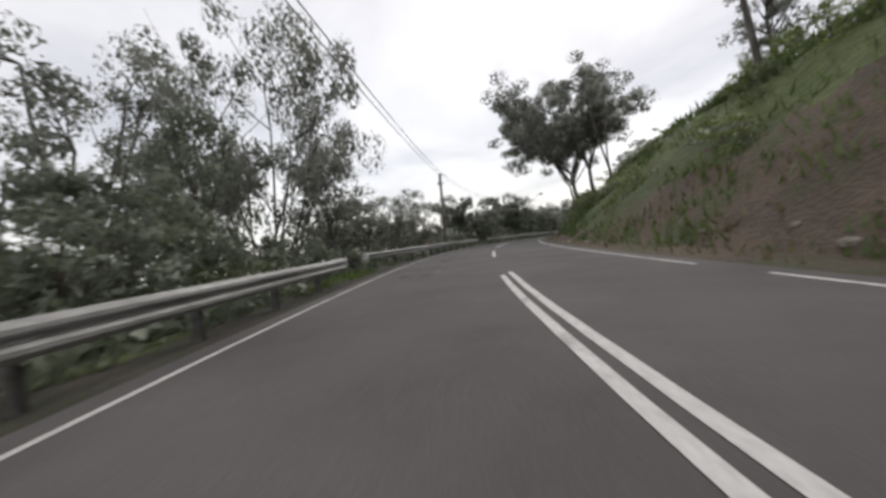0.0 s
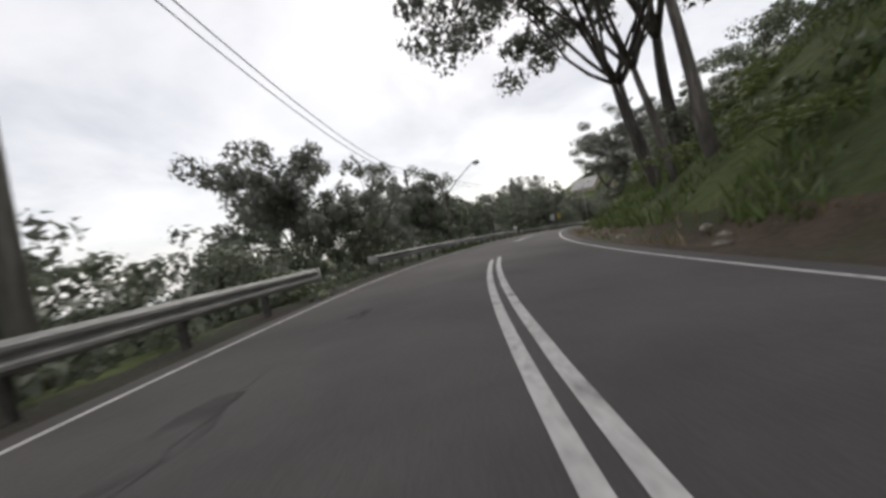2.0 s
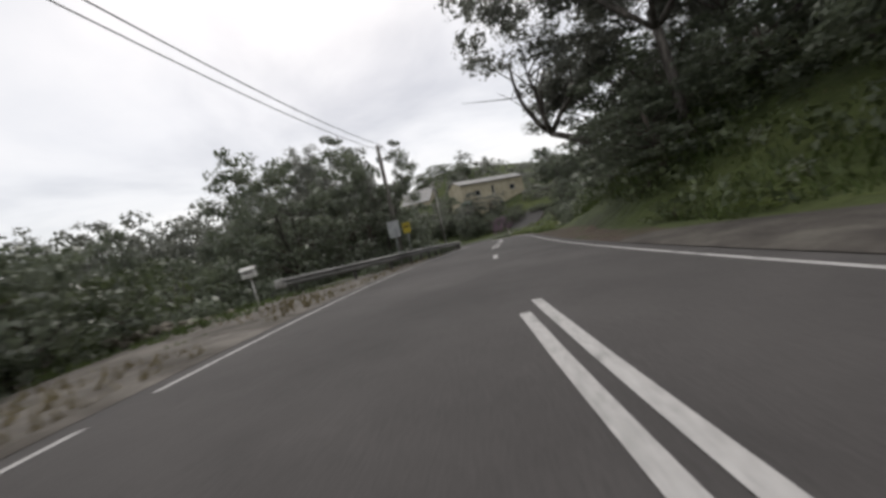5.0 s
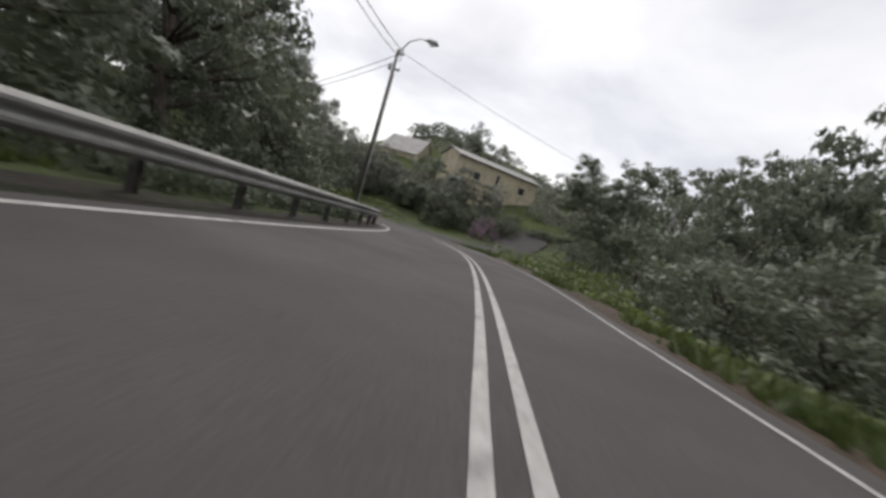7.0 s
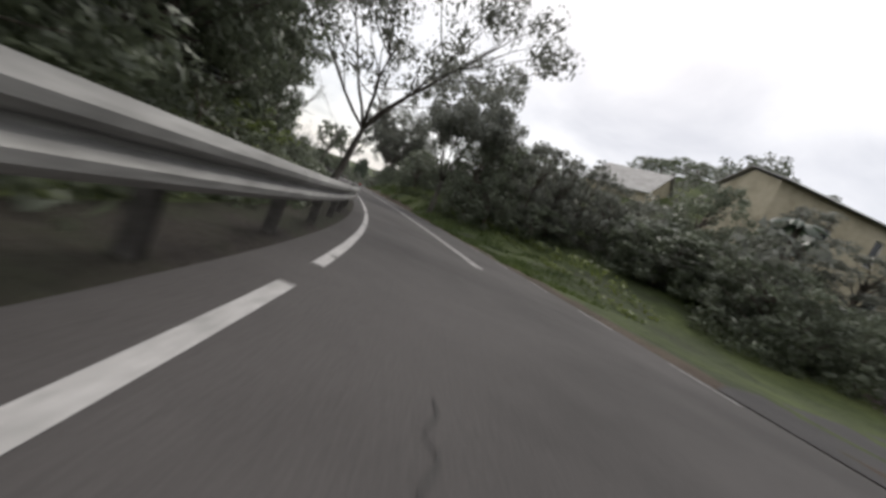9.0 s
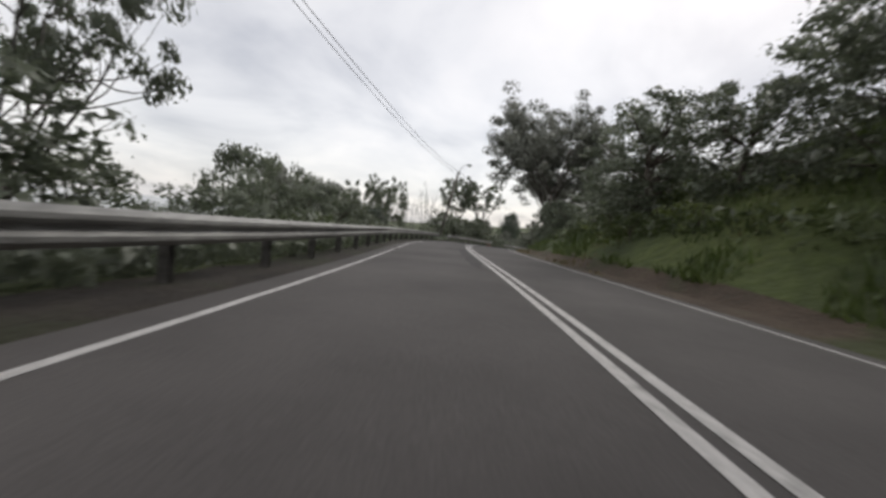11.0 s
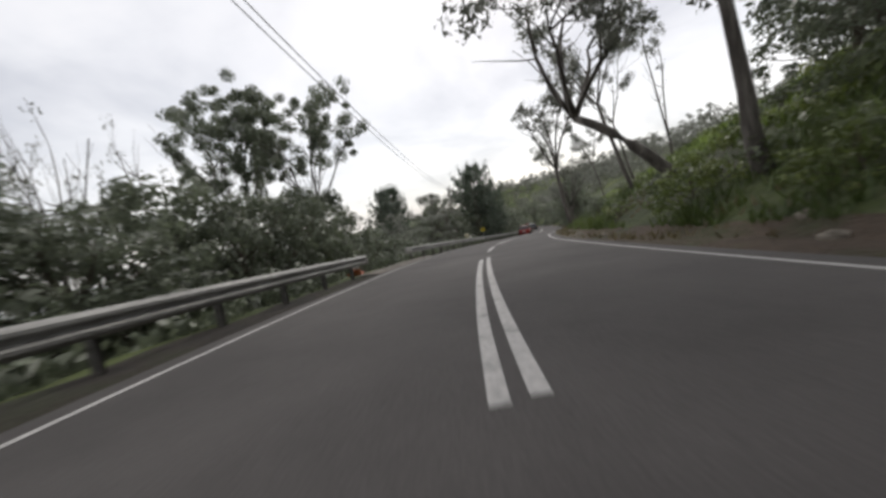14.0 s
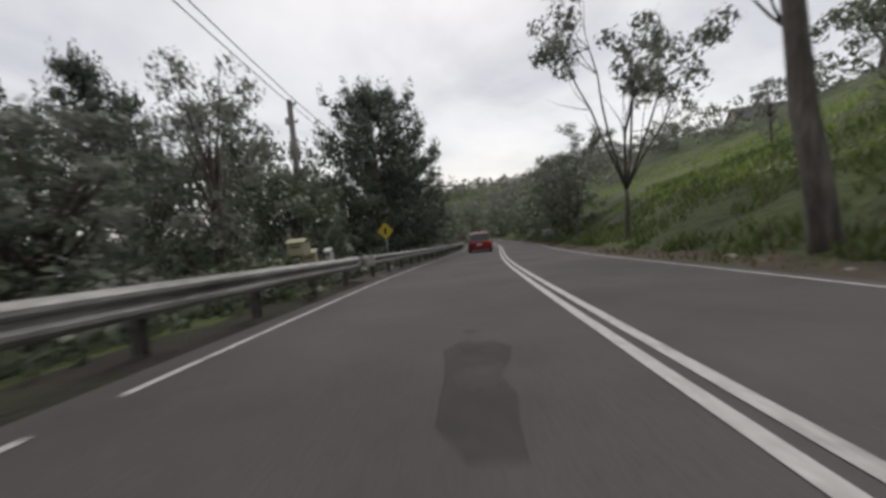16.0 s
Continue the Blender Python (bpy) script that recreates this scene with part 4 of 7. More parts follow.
plant(DENSE_C, 52.5, -8.2, top=6.6, width=4.4)
plant(DENSE_C, 54.5, -9.6, top=3.4, width=5)
plant(DENSE_NEAR, 51.5, -10.0, top=3.2, width=6)
plant(DENSE_NEAR, 57.0, -8.8, top=2.2, width=5)
plant(SPREAD, 61.5, -10.4, top=8.4, width=9.0, turn=40)
plant(DENSE_C, 60.5, -11.5, top=5.6, width=7)
plant(DENSE_NEAR, 59.5, -8.4, top=4.8, width=6)
plant(DENSE_NEAR, 63.5, -7.8, top=5.4, width=5)
plant(DENSE_NEAR, 64.8, -10.5, top=4.6, width=6)
plant(DENSE_NEAR, 62.5, -12.5, top=4.0, width=6)
plant(DENSE_NEAR, 66.5, -8.6, top=5.2, width=7)
plant(DENSE_C, 73.2, -7.0, top=5.4, width=3.0)
plant(DENSE_NEAR, 76.0, -9.0, top=3.6, width=6)
plant(DENSE_NEAR, 79.0, -10.6, top=2.6, width=6)
plant(DENSE_NEAR, 71.0, -8.2, top=4.8, width=5)
plant(DENSE_B, 70.5, -9.4, top=5.0, width=7)
plant(DENSE_B, 74.5, -9.4, top=3.8, width=6)
plant(DENSE_C, 76.0, -13.0, top=4.2, width=6)
plant(UMBRELLA, 92.5, -11.4, top=8.2, width=9.0)
plant(UMBRELLA_B, 95.0, -14.5, top=7.0, width=8)
plant(UMBRELLA, 98.0, -7.6, top=8.4, width=5.6)
plant(DENSE_B, 91.0, -10.5, top=3.8, width=8)
plant(DENSE_B, 96.5, -9.5, top=4.6, width=8)
plant(DENSE_A, 103.0, -9.5, top=5.6, width=8)
plant(DENSE_A, 100.0, -9.0, top=5.6, width=6)
plant(UMBRELLA, 84.0, -22.0, top=6.2, width=8)
plant(UMBRELLA_B, 79.5, -26.0, top=4.2, width=8)
plant(UMBRELLA, 88.0, -20.0, top=5.2, width=6)
plant(DENSE_B, 86.5, -19.0, top=2.4, width=8)
plant(DENSE_B, 82.0, -16.0, top=1.2, width=8)
plant(DENSE_B, 88.5, -15.0, top=2.8, width=8)

# first bend, uphill side
plant(GUM_GROUP, 43.5, 5.6, top=18.5, width=15, turn=over(43) - 10)
plant(GUM_OVER, 40.5, 6.0, top=13.5, width=11, turn=over(40))
plant(GUM_TALL_B, 46.0, 7.0, top=18, width=10, turn=over(46))
plant(GUM_V, 31.5, 8.4, top=12.4, width=5.5, turn=over(31))
plant(DENSE_B, 46.5, 7.6, top=4.4, width=4)
plant(DENSE_C, 53.5, 8.4, top=5.2, width=4)
plant(GUM_TALL, 20.8, 13.8, top=22, width=7, turn=70)
plant(DENSE_C, 21.5, 15.0, top=13.0, width=4)
plant(GUM_OVER, 87.0, 7.8, top=14.2, width=13, turn=over(87))
plant(GUM_DENSE, 88.5, 10.5, top=14.0, width=10, turn=over(88))
plant(GUM_DENSE_B, 93.0, 8.2, top=11.0, width=10, turn=over(93))
plant(GUM_LEAN, 90.5, 7.2, top=10.5, width=9, turn=over(90))
plant(GUM_LEAN, 84.5, 12.5, top=16.0, width=9, turn=over(84) - 10)
plant(DENSE_A, 85.5, 9.6, top=6.0, width=5)
plant(DENSE_B, 82.5, 10.5, top=7.4, width=6)
plant(DENSE_A, 80.0, 9.8, top=5.6, width=5)
plant(DENSE_B, 77.5, 11.2, top=6.4, width=6)
for s, lat, top, w in ((75.0, 15.5, 10.5, 7), (65.0, 18.0, 12.5, 8), (70.5, 17.0, 12.5, 9), (60.0, 20.0, 13.5, 9), (55, 22.0, 14.0, 8), (80.0, 13.0, 9.5, 7), (87.0, 6.4, 4.6, 6), (90.0, 8.0, 7.5, 8), (93.5, 8.4, 6.0, 8), (84.0, 13.5, 11.0, 9), (98.0, 10.0, 5.0, 8), (68.0, 12.5, 6.5, 6), (74, 11, 5.0, 6)):
    plant(DENSE_A if s % 2 else DENSE_B, s, lat, top=top, width=w)
plant(GUM_DENSE, 89.0, 13.0, top=13.5, width=11)
plant(GUM_DENSE_B, 96.0, 14.0, top=11.0, width=11)
plant(SHRUB_W, 81.0, 6.8, top=1.0, width=0.7)
plant(SHRUB_W, 72.5, 9.4, height=0.7, width=0.9)
plant(SHRUB_W, 77.5, 6.8, height=0.6, width=0.7)
plant(SHRUB_W, 83.5, 7.6, height=0.6, width=0.7)
plant(SHRUB_W, 79.5, 9.2, height=0.7, width=0.8)
plant(SHRUB_W, 74.8, 8.6, height=0.5, width=0.6)

# left-hand bend, gully side
plant(GUM_DENSE_B, 106.0, -15.0, top=12, width=11)
plant(GUM_DENSE, 113.0, -14.5, top=11.5, width=9)
plant(DENSE_A, 110.5, -9.6, top=7.6, width=7)
plant(DENSE_B, 115.5, -8.6, top=3.4, width=5)
plant(DENSE_A, 117.5, -11.5, top=7.6, width=6)
plant(DENSE_B, 119.5, -9.6, top=4.4, width=5)
plant(DENSE_A, 124.0, -10.0, top=6.0, width=5.5)
plant(GUM_DENSE_B, 129.0, -13.5, top=11.0, width=9)
plant(GUM_DENSE, 135.5, -12.5, top=12.0, width=9)
plant(DENSE_B, 128.0, -8.0, top=4.6, width=6)
plant(DENSE_B, 133.0, -8.4, top=5.2, width=6)
plant(DENSE_A, 139.0, -10.5, top=9.5, width=7)
plant(GUM_DENSE_B, 143.5, -11.5, top=12.0, width=11)
plant(DENSE_B, 138.0, -8.0, top=4.2, width=5)
for s, lat, top, w in ((126, -11.5, 7.0, 5), (132.5, -11.2, 8.0, 5), (137, -9.8, 9.0, 5), (141.5, -9.0, 10.0, 6), (145, -10.5, 10.5, 7), (149.5, -12.5, 9.5, 7), (153, -13.5, 7.5, 6), (143.5, -8.6, 8.0, 5), (147.5, -10.2, 8.6, 6), (139.5, -12.5, 10.0, 6)):
    plant(DENSE_A, s, lat, top=top, width=w)
plant(GUM_ARCH, 149.9, -5.0, top=10.6, width=12, turn=over(150) + 36)
for s, lat, top, w in ((151.0, -9.6, 8.0, 6), (155.0, -11.0, 9.5, 6), (158.0, -10.5, 8.6, 5.5), (161.0, -12.5, 9.0, 6), (154.0, -16.0, 12.0, 7), (159.0, -17.0, 12.0, 7), (164.0, -14.5, 9.0, 6)):
    plant(DENSE_A, s, lat, top=top, width=w)
for s, lat, top, w in ((168.5, 17.0, 9.6, 6), (166.0, 20.5, 9.4, 6), (162.0, 19.0, 8.0, 6), (153.5, 25.0, 11.4, 6), (151.0, 27.5, 9.6, 6)):
    plant(DENSE_C, s, lat, top=top, width=w)
plant(GUM_TALL_B, 171.0, -11.0, top=11, width=8)
plant(BARE, 163.0, -10.0, top=8.6, width=5)
plant(BARE, 166.0, -9.6, top=8.0, width=4.6)
plant(UMBRELLA, 175.0, -11.5, top=8.4, width=6)
plant(DENSE_B, 158.0, -13.0, top=5.0, width=7)
plant(DENSE_B, 166.0, -11.0, top=4, width=7)
plant(DENSE_B, 171.0, -9.5, top=3.4, width=7)
# left-hand bend, outer side
plant(GUM_DENSE_B, 170.5, 5.6, top=16.4, width=11)
plant(GUM_DENSE, 169.0, 9.8, top=13.6, width=9)
plant(DENSE_A, 167.5, 7.6, top=9.5, width=6)
plant(DENSE_A, 168.5, 11.0, top=10.0, width=7)
plant(DENSE_C, 165.0, 14.5, top=9.5, width=5)
plant(DENSE_A, 157.0, 21.5, top=11.4, width=6)
plant(DENSE_A, 153.5, 22.5, top=9.4, width=6)
plant(DENSE_B, 165.5, 8.5, top=5.0, width=6)
plant(DENSE_A, 163.0, 12.0, top=5.0, width=6)
plant(DENSE_B, 156.5, 17.0, top=4.8, width=5)
plant(DENSE_B, 152.5, 18.5, top=4.6, width=5)
plant(DENSE_C, 154.5, 18.0, top=6.0, width=6)
plant(AIRY, 150.5, 18.0, top=5.2, width=5)
plant(DENSE_B, 148.5, 18.5, top=4.0, width=5)
plant(DENSE_B, 149.0, 17.0, top=5.6, width=7)
plant(DENSE_A, 148.0, 22.5, top=5.2, width=4)
plant(DENSE_B, 151.5, 21.0, top=6.6, width=5)
plant(DENSE_B, 146.5, 30.0, top=6.0, width=4)
plant(DENSE_B, 155.5, 17.5, top=6.5, width=8)
plant(DENSE_B, 143.5, 43.0, top=8.0, width=7)
plant(UMBRELLA_B, 136.5, 31.0, top=15.6, width=12)
plant(DENSE_A, 135.5, 29.5, top=9.0, width=8)
plant(DENSE_A, 138.5, 36.0, top=9.5, width=8)
for s, lat, top, w in ((147.5, 18.0, 4.4, 5), (150.5, 18.5, 4.8, 6), (146.6, 20.5, 4.6, 5), (145.0, 26.0, 4.6, 6), (153.0, 19.0, 5.2, 6), (152.5, 18.5, 6.4, 6), (158.5, 17.5, 7.0, 6), (156.5, 19.5, 7.4, 6), (155, 19.5, 6.8, 5), (158.5, 18.0, 6.4, 5), (143.0, 32.0, 4.6, 6), (140.0, 35.0, 4.4, 7), (137.5, 40.0, 5.0, 7)):
    plant(DENSE_B, s, lat, top=top, width=w)
for s, lat, h, w in ((113, 6.0, 1.2, 2.8), (116, 6.4, 1.7, 3.2), (118.5, 6.4, 1.8, 3.4), (121, 6.9, 1.7, 3.4), (123.5, 6.8, 1.4, 3.0), (110, 6.0, 0.7, 2.0), (119.5, 8.0, 1.3, 3.0), (125, 8.0, 1.0, 2.6)):
    plant(SHRUB_C, s, lat, height=h, width=w)
plant(SHRUB_P, 144.0, 20.4, top=4.0, width=4.2)
plant(DENSE_B, 147.5, 24.5, top=4.4, width=5)
for k, (s, lat, top, w) in enumerate(((121, 32, 20, 13), (127, 44, 22, 14), (114, 36, 19, 13), (133, 55, 24, 14), (108, 42, 19, 14), (139, 62, 25, 13), (102, 50, 20, 14), (117, 24, 12, 10), (124, 27, 12, 10), (145, 66, 26, 13), (96, 58, 20, 15), (111, 27, 12, 11), (168, 42, 23, 9))):
    plant(UMBRELLA_FAR, s, lat, top=top, width=w)
for s, lat, top, w in ((116, 30, 13, 11), (110, 34, 14, 12), (104, 42, 14, 12), (123, 36, 15, 11), (129, 46, 16, 11), (98, 50, 14, 12), (92, 60, 15, 13), (112, 20, 6.0, 8), (117, 23, 7.0, 9), (107, 25, 7.0, 9), (121, 28, 8.0, 9), (137.5, 42, 12.5, 10), (141.5, 50, 14.5, 11), (134, 44, 14.5, 12), (131, 50, 15, 12), (136, 52, 17, 12), (129, 37, 11.5, 10), (152, 56, 16, 10), (149, 57, 17, 11)):
    plant(DENSE_FAR, s, lat, top=top, width=w)
for s, lat, top, w in ((112.0, 8.2, 2.4, 5), (108.5, 8.6, 2.6, 6), (115, 11.5, 3.0, 6), (105, 9.0, 2.6, 6), (119, 13.5, 3.4, 7), (110, 14, 4.4, 8), (123.5, 20, 6.5, 8), (115.5, 18, 5.0, 8), (128, 22.5, 7.0, 7), (101.5, 9.5, 3.0, 7), (133, 28, 8.5, 8)):
    plant(DENSE_FAR if lat > 13 else DENSE_B, s, lat, top=top, width=w)

for s, lat, top, w in ((165.0, 11.8, 10.4, 4.4), (164.0, 13.8, 10.0, 4.6), (163.0, 15.4, 9.9, 4.4), (161.5, 17.0, 9.4, 4.6), (160.0, 18.4, 8.4, 4.6), (158.5, 20.0, 7.6, 4.6)):
    plant(DENSE_C, s, lat, top=top, width=w)

for s, lat, top, w in ((129.5, 17.0, 3.0, 5), (132.0, 22.5, 4.0, 5), (134.0, 28.0, 5.0, 6), (137.0, 33.0, 6.2, 7)):
    plant(DENSE_B, s, lat, top=top, width=w)

# on the hilltop behind the houses
for s, lat, tall, w in ((184, 46, 3.6, 6), (188, 52, 3.0, 7), (192, 56, 3.0, 7), (186, 58, 3.0, 7), (181, 52, 3.4, 6), (195, 50, 3.0, 7), (190, 46, 3.2, 6)):
    plant(DENSE_FAR, s, lat, height=tall, width=w)

# between the bends
for s, lat, top, w in ((172, 9.0, 7.0, 6), (176, 9.0, 7.5, 6), (180, 8.5, 7.0, 5), (173, 14, 10, 8), (179, 13, 11, 8), (176, 18, 13, 8), (183, 17, 14, 8), (169, -8.5, 1.8, 5), (174, -9, 1.6, 5), (179, -9, 1.4, 5)):
    plant(DENSE_A if s % 2 else DENSE_B, s, lat, top=top, width=w)

# second right-hand bend, downhill side
plant(DENSE_NEAR, 186.0, -12.0, top=4.0, width=6)
plant(DENSE_C, 192.5, -14.5, top=4.2, width=6)
plant(DENSE_B, 196.0, -15.0, top=4.9, width=6.5)
plant(DENSE_C, 203.5, -16.0, top=4.8, width=5)
plant(DENSE_C, 207.0, -17.5, top=3.6, width=5)
plant(SHRUB_A, 195.0, -8.4, top=1.5, width=5)
plant(DENSE_B, 200.0, -10.6, top=1.0, width=6)
plant(CON_B, 207.0, -13.4, top=2.6, width=6)
plant(DENSE_C, 212.0, -31.0, top=6.6, width=9)
plant(DENSE_C, 215.0, -27.0, top=4.4, width=7)
for s, lat, top, w in ((222.0, -21.0, 9.0, 6.5), (224.0, -25.5, 10.2, 7.0), (228.0, -31.0, 9.6, 7), (229.0, -40.0, 10.0, 8), (229.0, -48.0, 11.0, 8)):
    plant(UMBRELLA, s, lat, top=top, width=w)
for s, lat, top, w in ((218.0, -24.0, 3.6, 7), (221.5, -29.0, 4.4, 8), (215.0, -18.5, 3.2, 6), (224, -37, 4.0, 8), (226, -45, 4.4, 9)):
    plant(DENSE_C, s, lat, top=top, width=w)
for s, lat, top, w in ((225.0, -16.6, 9.8, 4), (226.5, -13.5, 8.2, 3.4), (222.5, -18.0, 8.8, 3.4), (224.0, -14.8, 8.6, 3)):
    plant(BARE, s, lat, top=top, width=w)
plant(UMBRELLA_T, 233.0, -15.0, top=12.2, width=8.0)
plant(UMBRELLA_T, 232.5, -10.6, top=11.4, width=7.0)
plant(AIRY, 235.5, -10.6, top=4.8, width=3.6)
plant(AIRY, 219.0, -11.0, top=4.6, width=3.4)
plant(DENSE_NEAR, 217.0, -8.8, top=4.0, width=4)
plant(DENSE_NEAR, 221.5, -9.0, top=3.8, width=6)
plant(DENSE_NEAR, 226.5, -8.6, top=3.8, width=6)
plant(DENSE_A, 229.5, -9.0, top=4.6, width=4)
plant(DENSE_NEAR, 231.5, -8.8, top=4.6, width=4.6)
for s, lat, top, w in ((213.5, -8.2, 2.8, 5), (217.5, -7.6, 2.6, 5), (220, -8.4, 3.0, 5), (223.5, -8.0, 3.4, 5), (228, -8.2, 3.6, 5), (235, -8.6, 2.2, 5), (238, -8.2, 1.8, 5), (247, -8.8, 2.4, 5), (251, -9.8, 3.4, 5), (255, -10.0, 4.2, 5), (259, -8.6, 4.2, 5), (260, -11.0, 6.0, 6), (264, -11.5, 7.0, 7)):
    plant(DENSE_A if s % 2 else DENSE_B, s, lat, top=top, width=w)
plant(AIRY, 240.0, -8.4, top=3.6, width=4.0)
plant(AIRY, 238.0, -10.5, top=4.0, width=5)
plant(DENSE_B, 243.0, -9.0, top=2.0, width=5)
plant(AIRY, 245.5, -9.0, top=2.8, width=3.6)
plant(DENSE_C, 251.0, -8.4, top=3.8, width=5)
plant(CON_B, 254.5, -15.6, top=8.0, width=5.6)
plant(CON_B, 258.0, -15.6, top=8.8, width=5.6)
plant(CON_B, 263.0, -18.5, top=9.6, width=5.6)
plant(AIRY, 254.2, -8.0, top=6.3, width=4.4)
plant(DENSE_C, 259.5, -11.6, top=7.4, width=5.5)
plant(DENSE_B, 262.0, -9.6, top=5.0, width=6)
plant(CON_A, 268.5, -7.6, top=10.6, width=8.0)
plant(CON_A, 272.5, -8.2, top=12.2, width=8.0)
plant(CON_A, 277.0, -8.0, top=8.6, width=8)
plant(DENSE_A, 266.0, -9.0, top=5.4, width=6)
plant(CON_A, 283.0, -10.5, top=8.5, width=8)
plant(DENSE_B, 286.0, -8.0, top=5.4, width=7)
plant(DENSE_A, 293.0, -8.0, top=6.0, width=8)
plant(DENSE_B, 301.0, -7.0, top=5.6, width=9)
for s, lat, top, w in ((186.5, -8.8, 2.4, 5), (190, -8.8, 2.9, 6), (193.5, -9.2, 2.3, 5)):
    plant(DENSE_NEAR, s, lat, top=top, width=w)
# second right-hand bend, uphill side
for s, lat, top, w in ((201.0, 7.4, 4.4, 4), (203.2, 6.9, 4.8, 4.5), (206.0, 6.6, 4.8, 4.5), (209.0, 6.6, 5.6, 5), (212.0, 7.0, 5.2, 4.5)):
    plant(DENSE_NEAR, s, lat, top=top, width=w, label="dense rounded dark bush on the grassy bank")
plant(GUM_GROUP, 213.0, 5.8, top=18.5, width=14.5, turn=over(213) + 5)
plant(GUM_OVER, 208.0, 6.4, top=15.0, width=12, turn=over(208))
plant(GUM_OVER, 221.0, 6.4, top=12.5, width=11, turn=over(221) + 8)
plant(GUM_LEAN, 228.5, 7.9, top=12.6, width=9, turn=over(228))
for s, lat, top, w in ((191, 8.5, 4.8, 5), (187, 8.0, 8.0, 5.0), (203.5, 11.5, 7.0, 5), (199, 15.0, 8.0, 6), (212.5, 7.4, 5.4, 5), (183.5, 7.5, 7.5, 7), (193.5, 12.5, 7.5, 5), (207, 10.5, 8.0, 5)):
    plant(DENSE_A if s % 2 else DENSE_B, s, lat, top=top, width=w)
plant(GUM_THIN, 235.0, 7.8, top=13.5, width=8, turn=over(235) - 12)
plant(GUM_THIN, 246.0, 10.3, top=14.5, width=6.5, turn=over(246) + 10)
plant(GUM_V, 250.0, 14.2, top=17.5, width=6.0, turn=over(250), label="tall slim gum tree forked low, high on the grassy bank")
plant(GUM_THIN, 258.0, 9.5, top=12.5, width=5.5, turn=over(258) + 10)
plant(DENSE_A, 227.0, 13.0, top=9.5, width=6)
plant(DENSE_B, 222.5, 10.0, top=6.0, width=4)
plant(GUM_OPEN, 252.6, 5.4, top=15.5, width=9, turn=over(252))
plant(GUM_FAN, 264.0, 5.8, top=13.0, width=8.5, turn=over(264))
plant(GUM_FAN, 276.0, 5.8, top=9.8, width=6.5)
for s, lat, top, w in ((283, 6.2, 8.6, 7), (289, 6.0, 8.0, 7), (295, 7.0, 7.6, 8), (303, 7.0, 6.5, 8), (311, 6.5, 6.0, 8), (322, 5.5, 6.5, 8), (318, -6.5, 6.0, 8), (309, -7.0, 5.6, 8), (334, 2.0, 7.5, 9), (336, -5.0, 7.0, 9)):
    plant(DENSE_A if s % 2 else DENSE_B, s, lat, top=top, width=w)
plant(DENSE_FAR, 309.0, 67.0, top=35.5, width=19, label="large dark rounded tree high on the grassy hill")
plant(UMBRELLA_FAR, 303.0, 72.0, top=37.0, width=15)
plant(AIRY, 262.5, 15.5, top=8.6, width=2.6)
plant(AIRY, 272.0, 17.0, top=9.6, width=2.6)

# shrubs that stand out along both sides
_rs = random.Random(5)
for k in range(80):
    s = 2 + 98 * (k + _rs.random()) / 40 if k < 40 else 174 + 128 * (k - 40 + _rs.random()) / 40
    lat = rail_lat(s) - _rs.choice((1.5, 2.0, 3.0, 4.5)) - _rs.uniform(0, 0.8)
    if 74 < s < 90 and lat > -9.0:
        continue
    plant(_rs.choice((SHRUB_A, SHRUB_B, SHRUB_B, SHRUB_D, SHRUB_A)), s, lat, top=_rs.uniform(0.5, 1.1) + 0.32 * min(4.0, rail_lat(s) - lat - 1.5), width=_rs.uniform(2.4, 4.0))
for k in range(120):
    s = _rs.uniform(11, 58) if k < 50 else (_rs.uniform(78, 100) if k < 70 else _rs.uniform(178, 240))
    lat = lane_right(s) + _rs.uniform(2.4, 9.0) + (_rs.uniform(0, 10) if k % 3 == 0 and k >= 50 else 0)
    plant(_rs.choice((SHRUB_B, SHRUB_C, SHRUB_A, SHRUB_C, SHRUB_A)), s, lat, height=_rs.uniform(0.5, 1.5) * (0.6 if k % 3 == 0 else 1.0), width=_rs.uniform(1.6, 3.0))
for k in range(50):
    s = _rs.uniform(104, 162)
    left = k % 2 == 0
    lat = rail_lat(s) - _rs.uniform(1.8, 7.0) if left else lane_right(s) + _rs.uniform(4.6, 9.0)
    if not left and (126 < s < 148 and lat < 14 or s > 146 and lat < 12):
        continue
    plant(_rs.choice((SHRUB_B, SHRUB_A, SHRUB_B, SHRUB_C)), s, lat, height=_rs.uniform(0.6, 1.7), width=_rs.uniform(1.8, 3.4))


def undergrowth(name, label, spans, mat, seed):
    """A thicket along the road: rows of leaf clumps; spans are (from, to, side, distance past the rail or edge, height over the road, radius)."""
    rng, pr = np.random.default_rng(seed), random.Random(seed)
    clumps = []
    for a, b, side, gap, tall, r0 in spans:
        for s in steps(a, b, r0 * 0.75):
            s += pr.uniform(-0.4, 0.4) * r0
            edge = rail_lat(s) if side < 0 else lane_right(s)
            lat = edge + side * (gap + pr.uniform(-0.35, 0.55) * r0)
            up = float(land_height(np.array([s]), np.array([lat]))[0])
            swell = 0.75 + 0.5 * noise.noise(Vector((s * 0.28, gap, seed)))
            hi = up + tall * swell if side > 0 else max(tall * swell, up + 0.4)
            r = r0 * pr.uniform(0.6, 1.1)
            z = hi - r * 0.6
            clumps.append((on_road(s, lat, z), r, 0.85))
            while z - up > r * 1.3:
                z -= r * 1.25
                clumps.append((on_road(s, lat + pr.uniform(-0.3, 0.3), z), r * 1.1, 1.0))
    v, f = leaves(rng, clumps, 40, 0.15, thin=0.45, core=20)
    return tagged(new(name, fast_mesh(name, v, f, mat)), label, "undergrowth", kind="stuff")


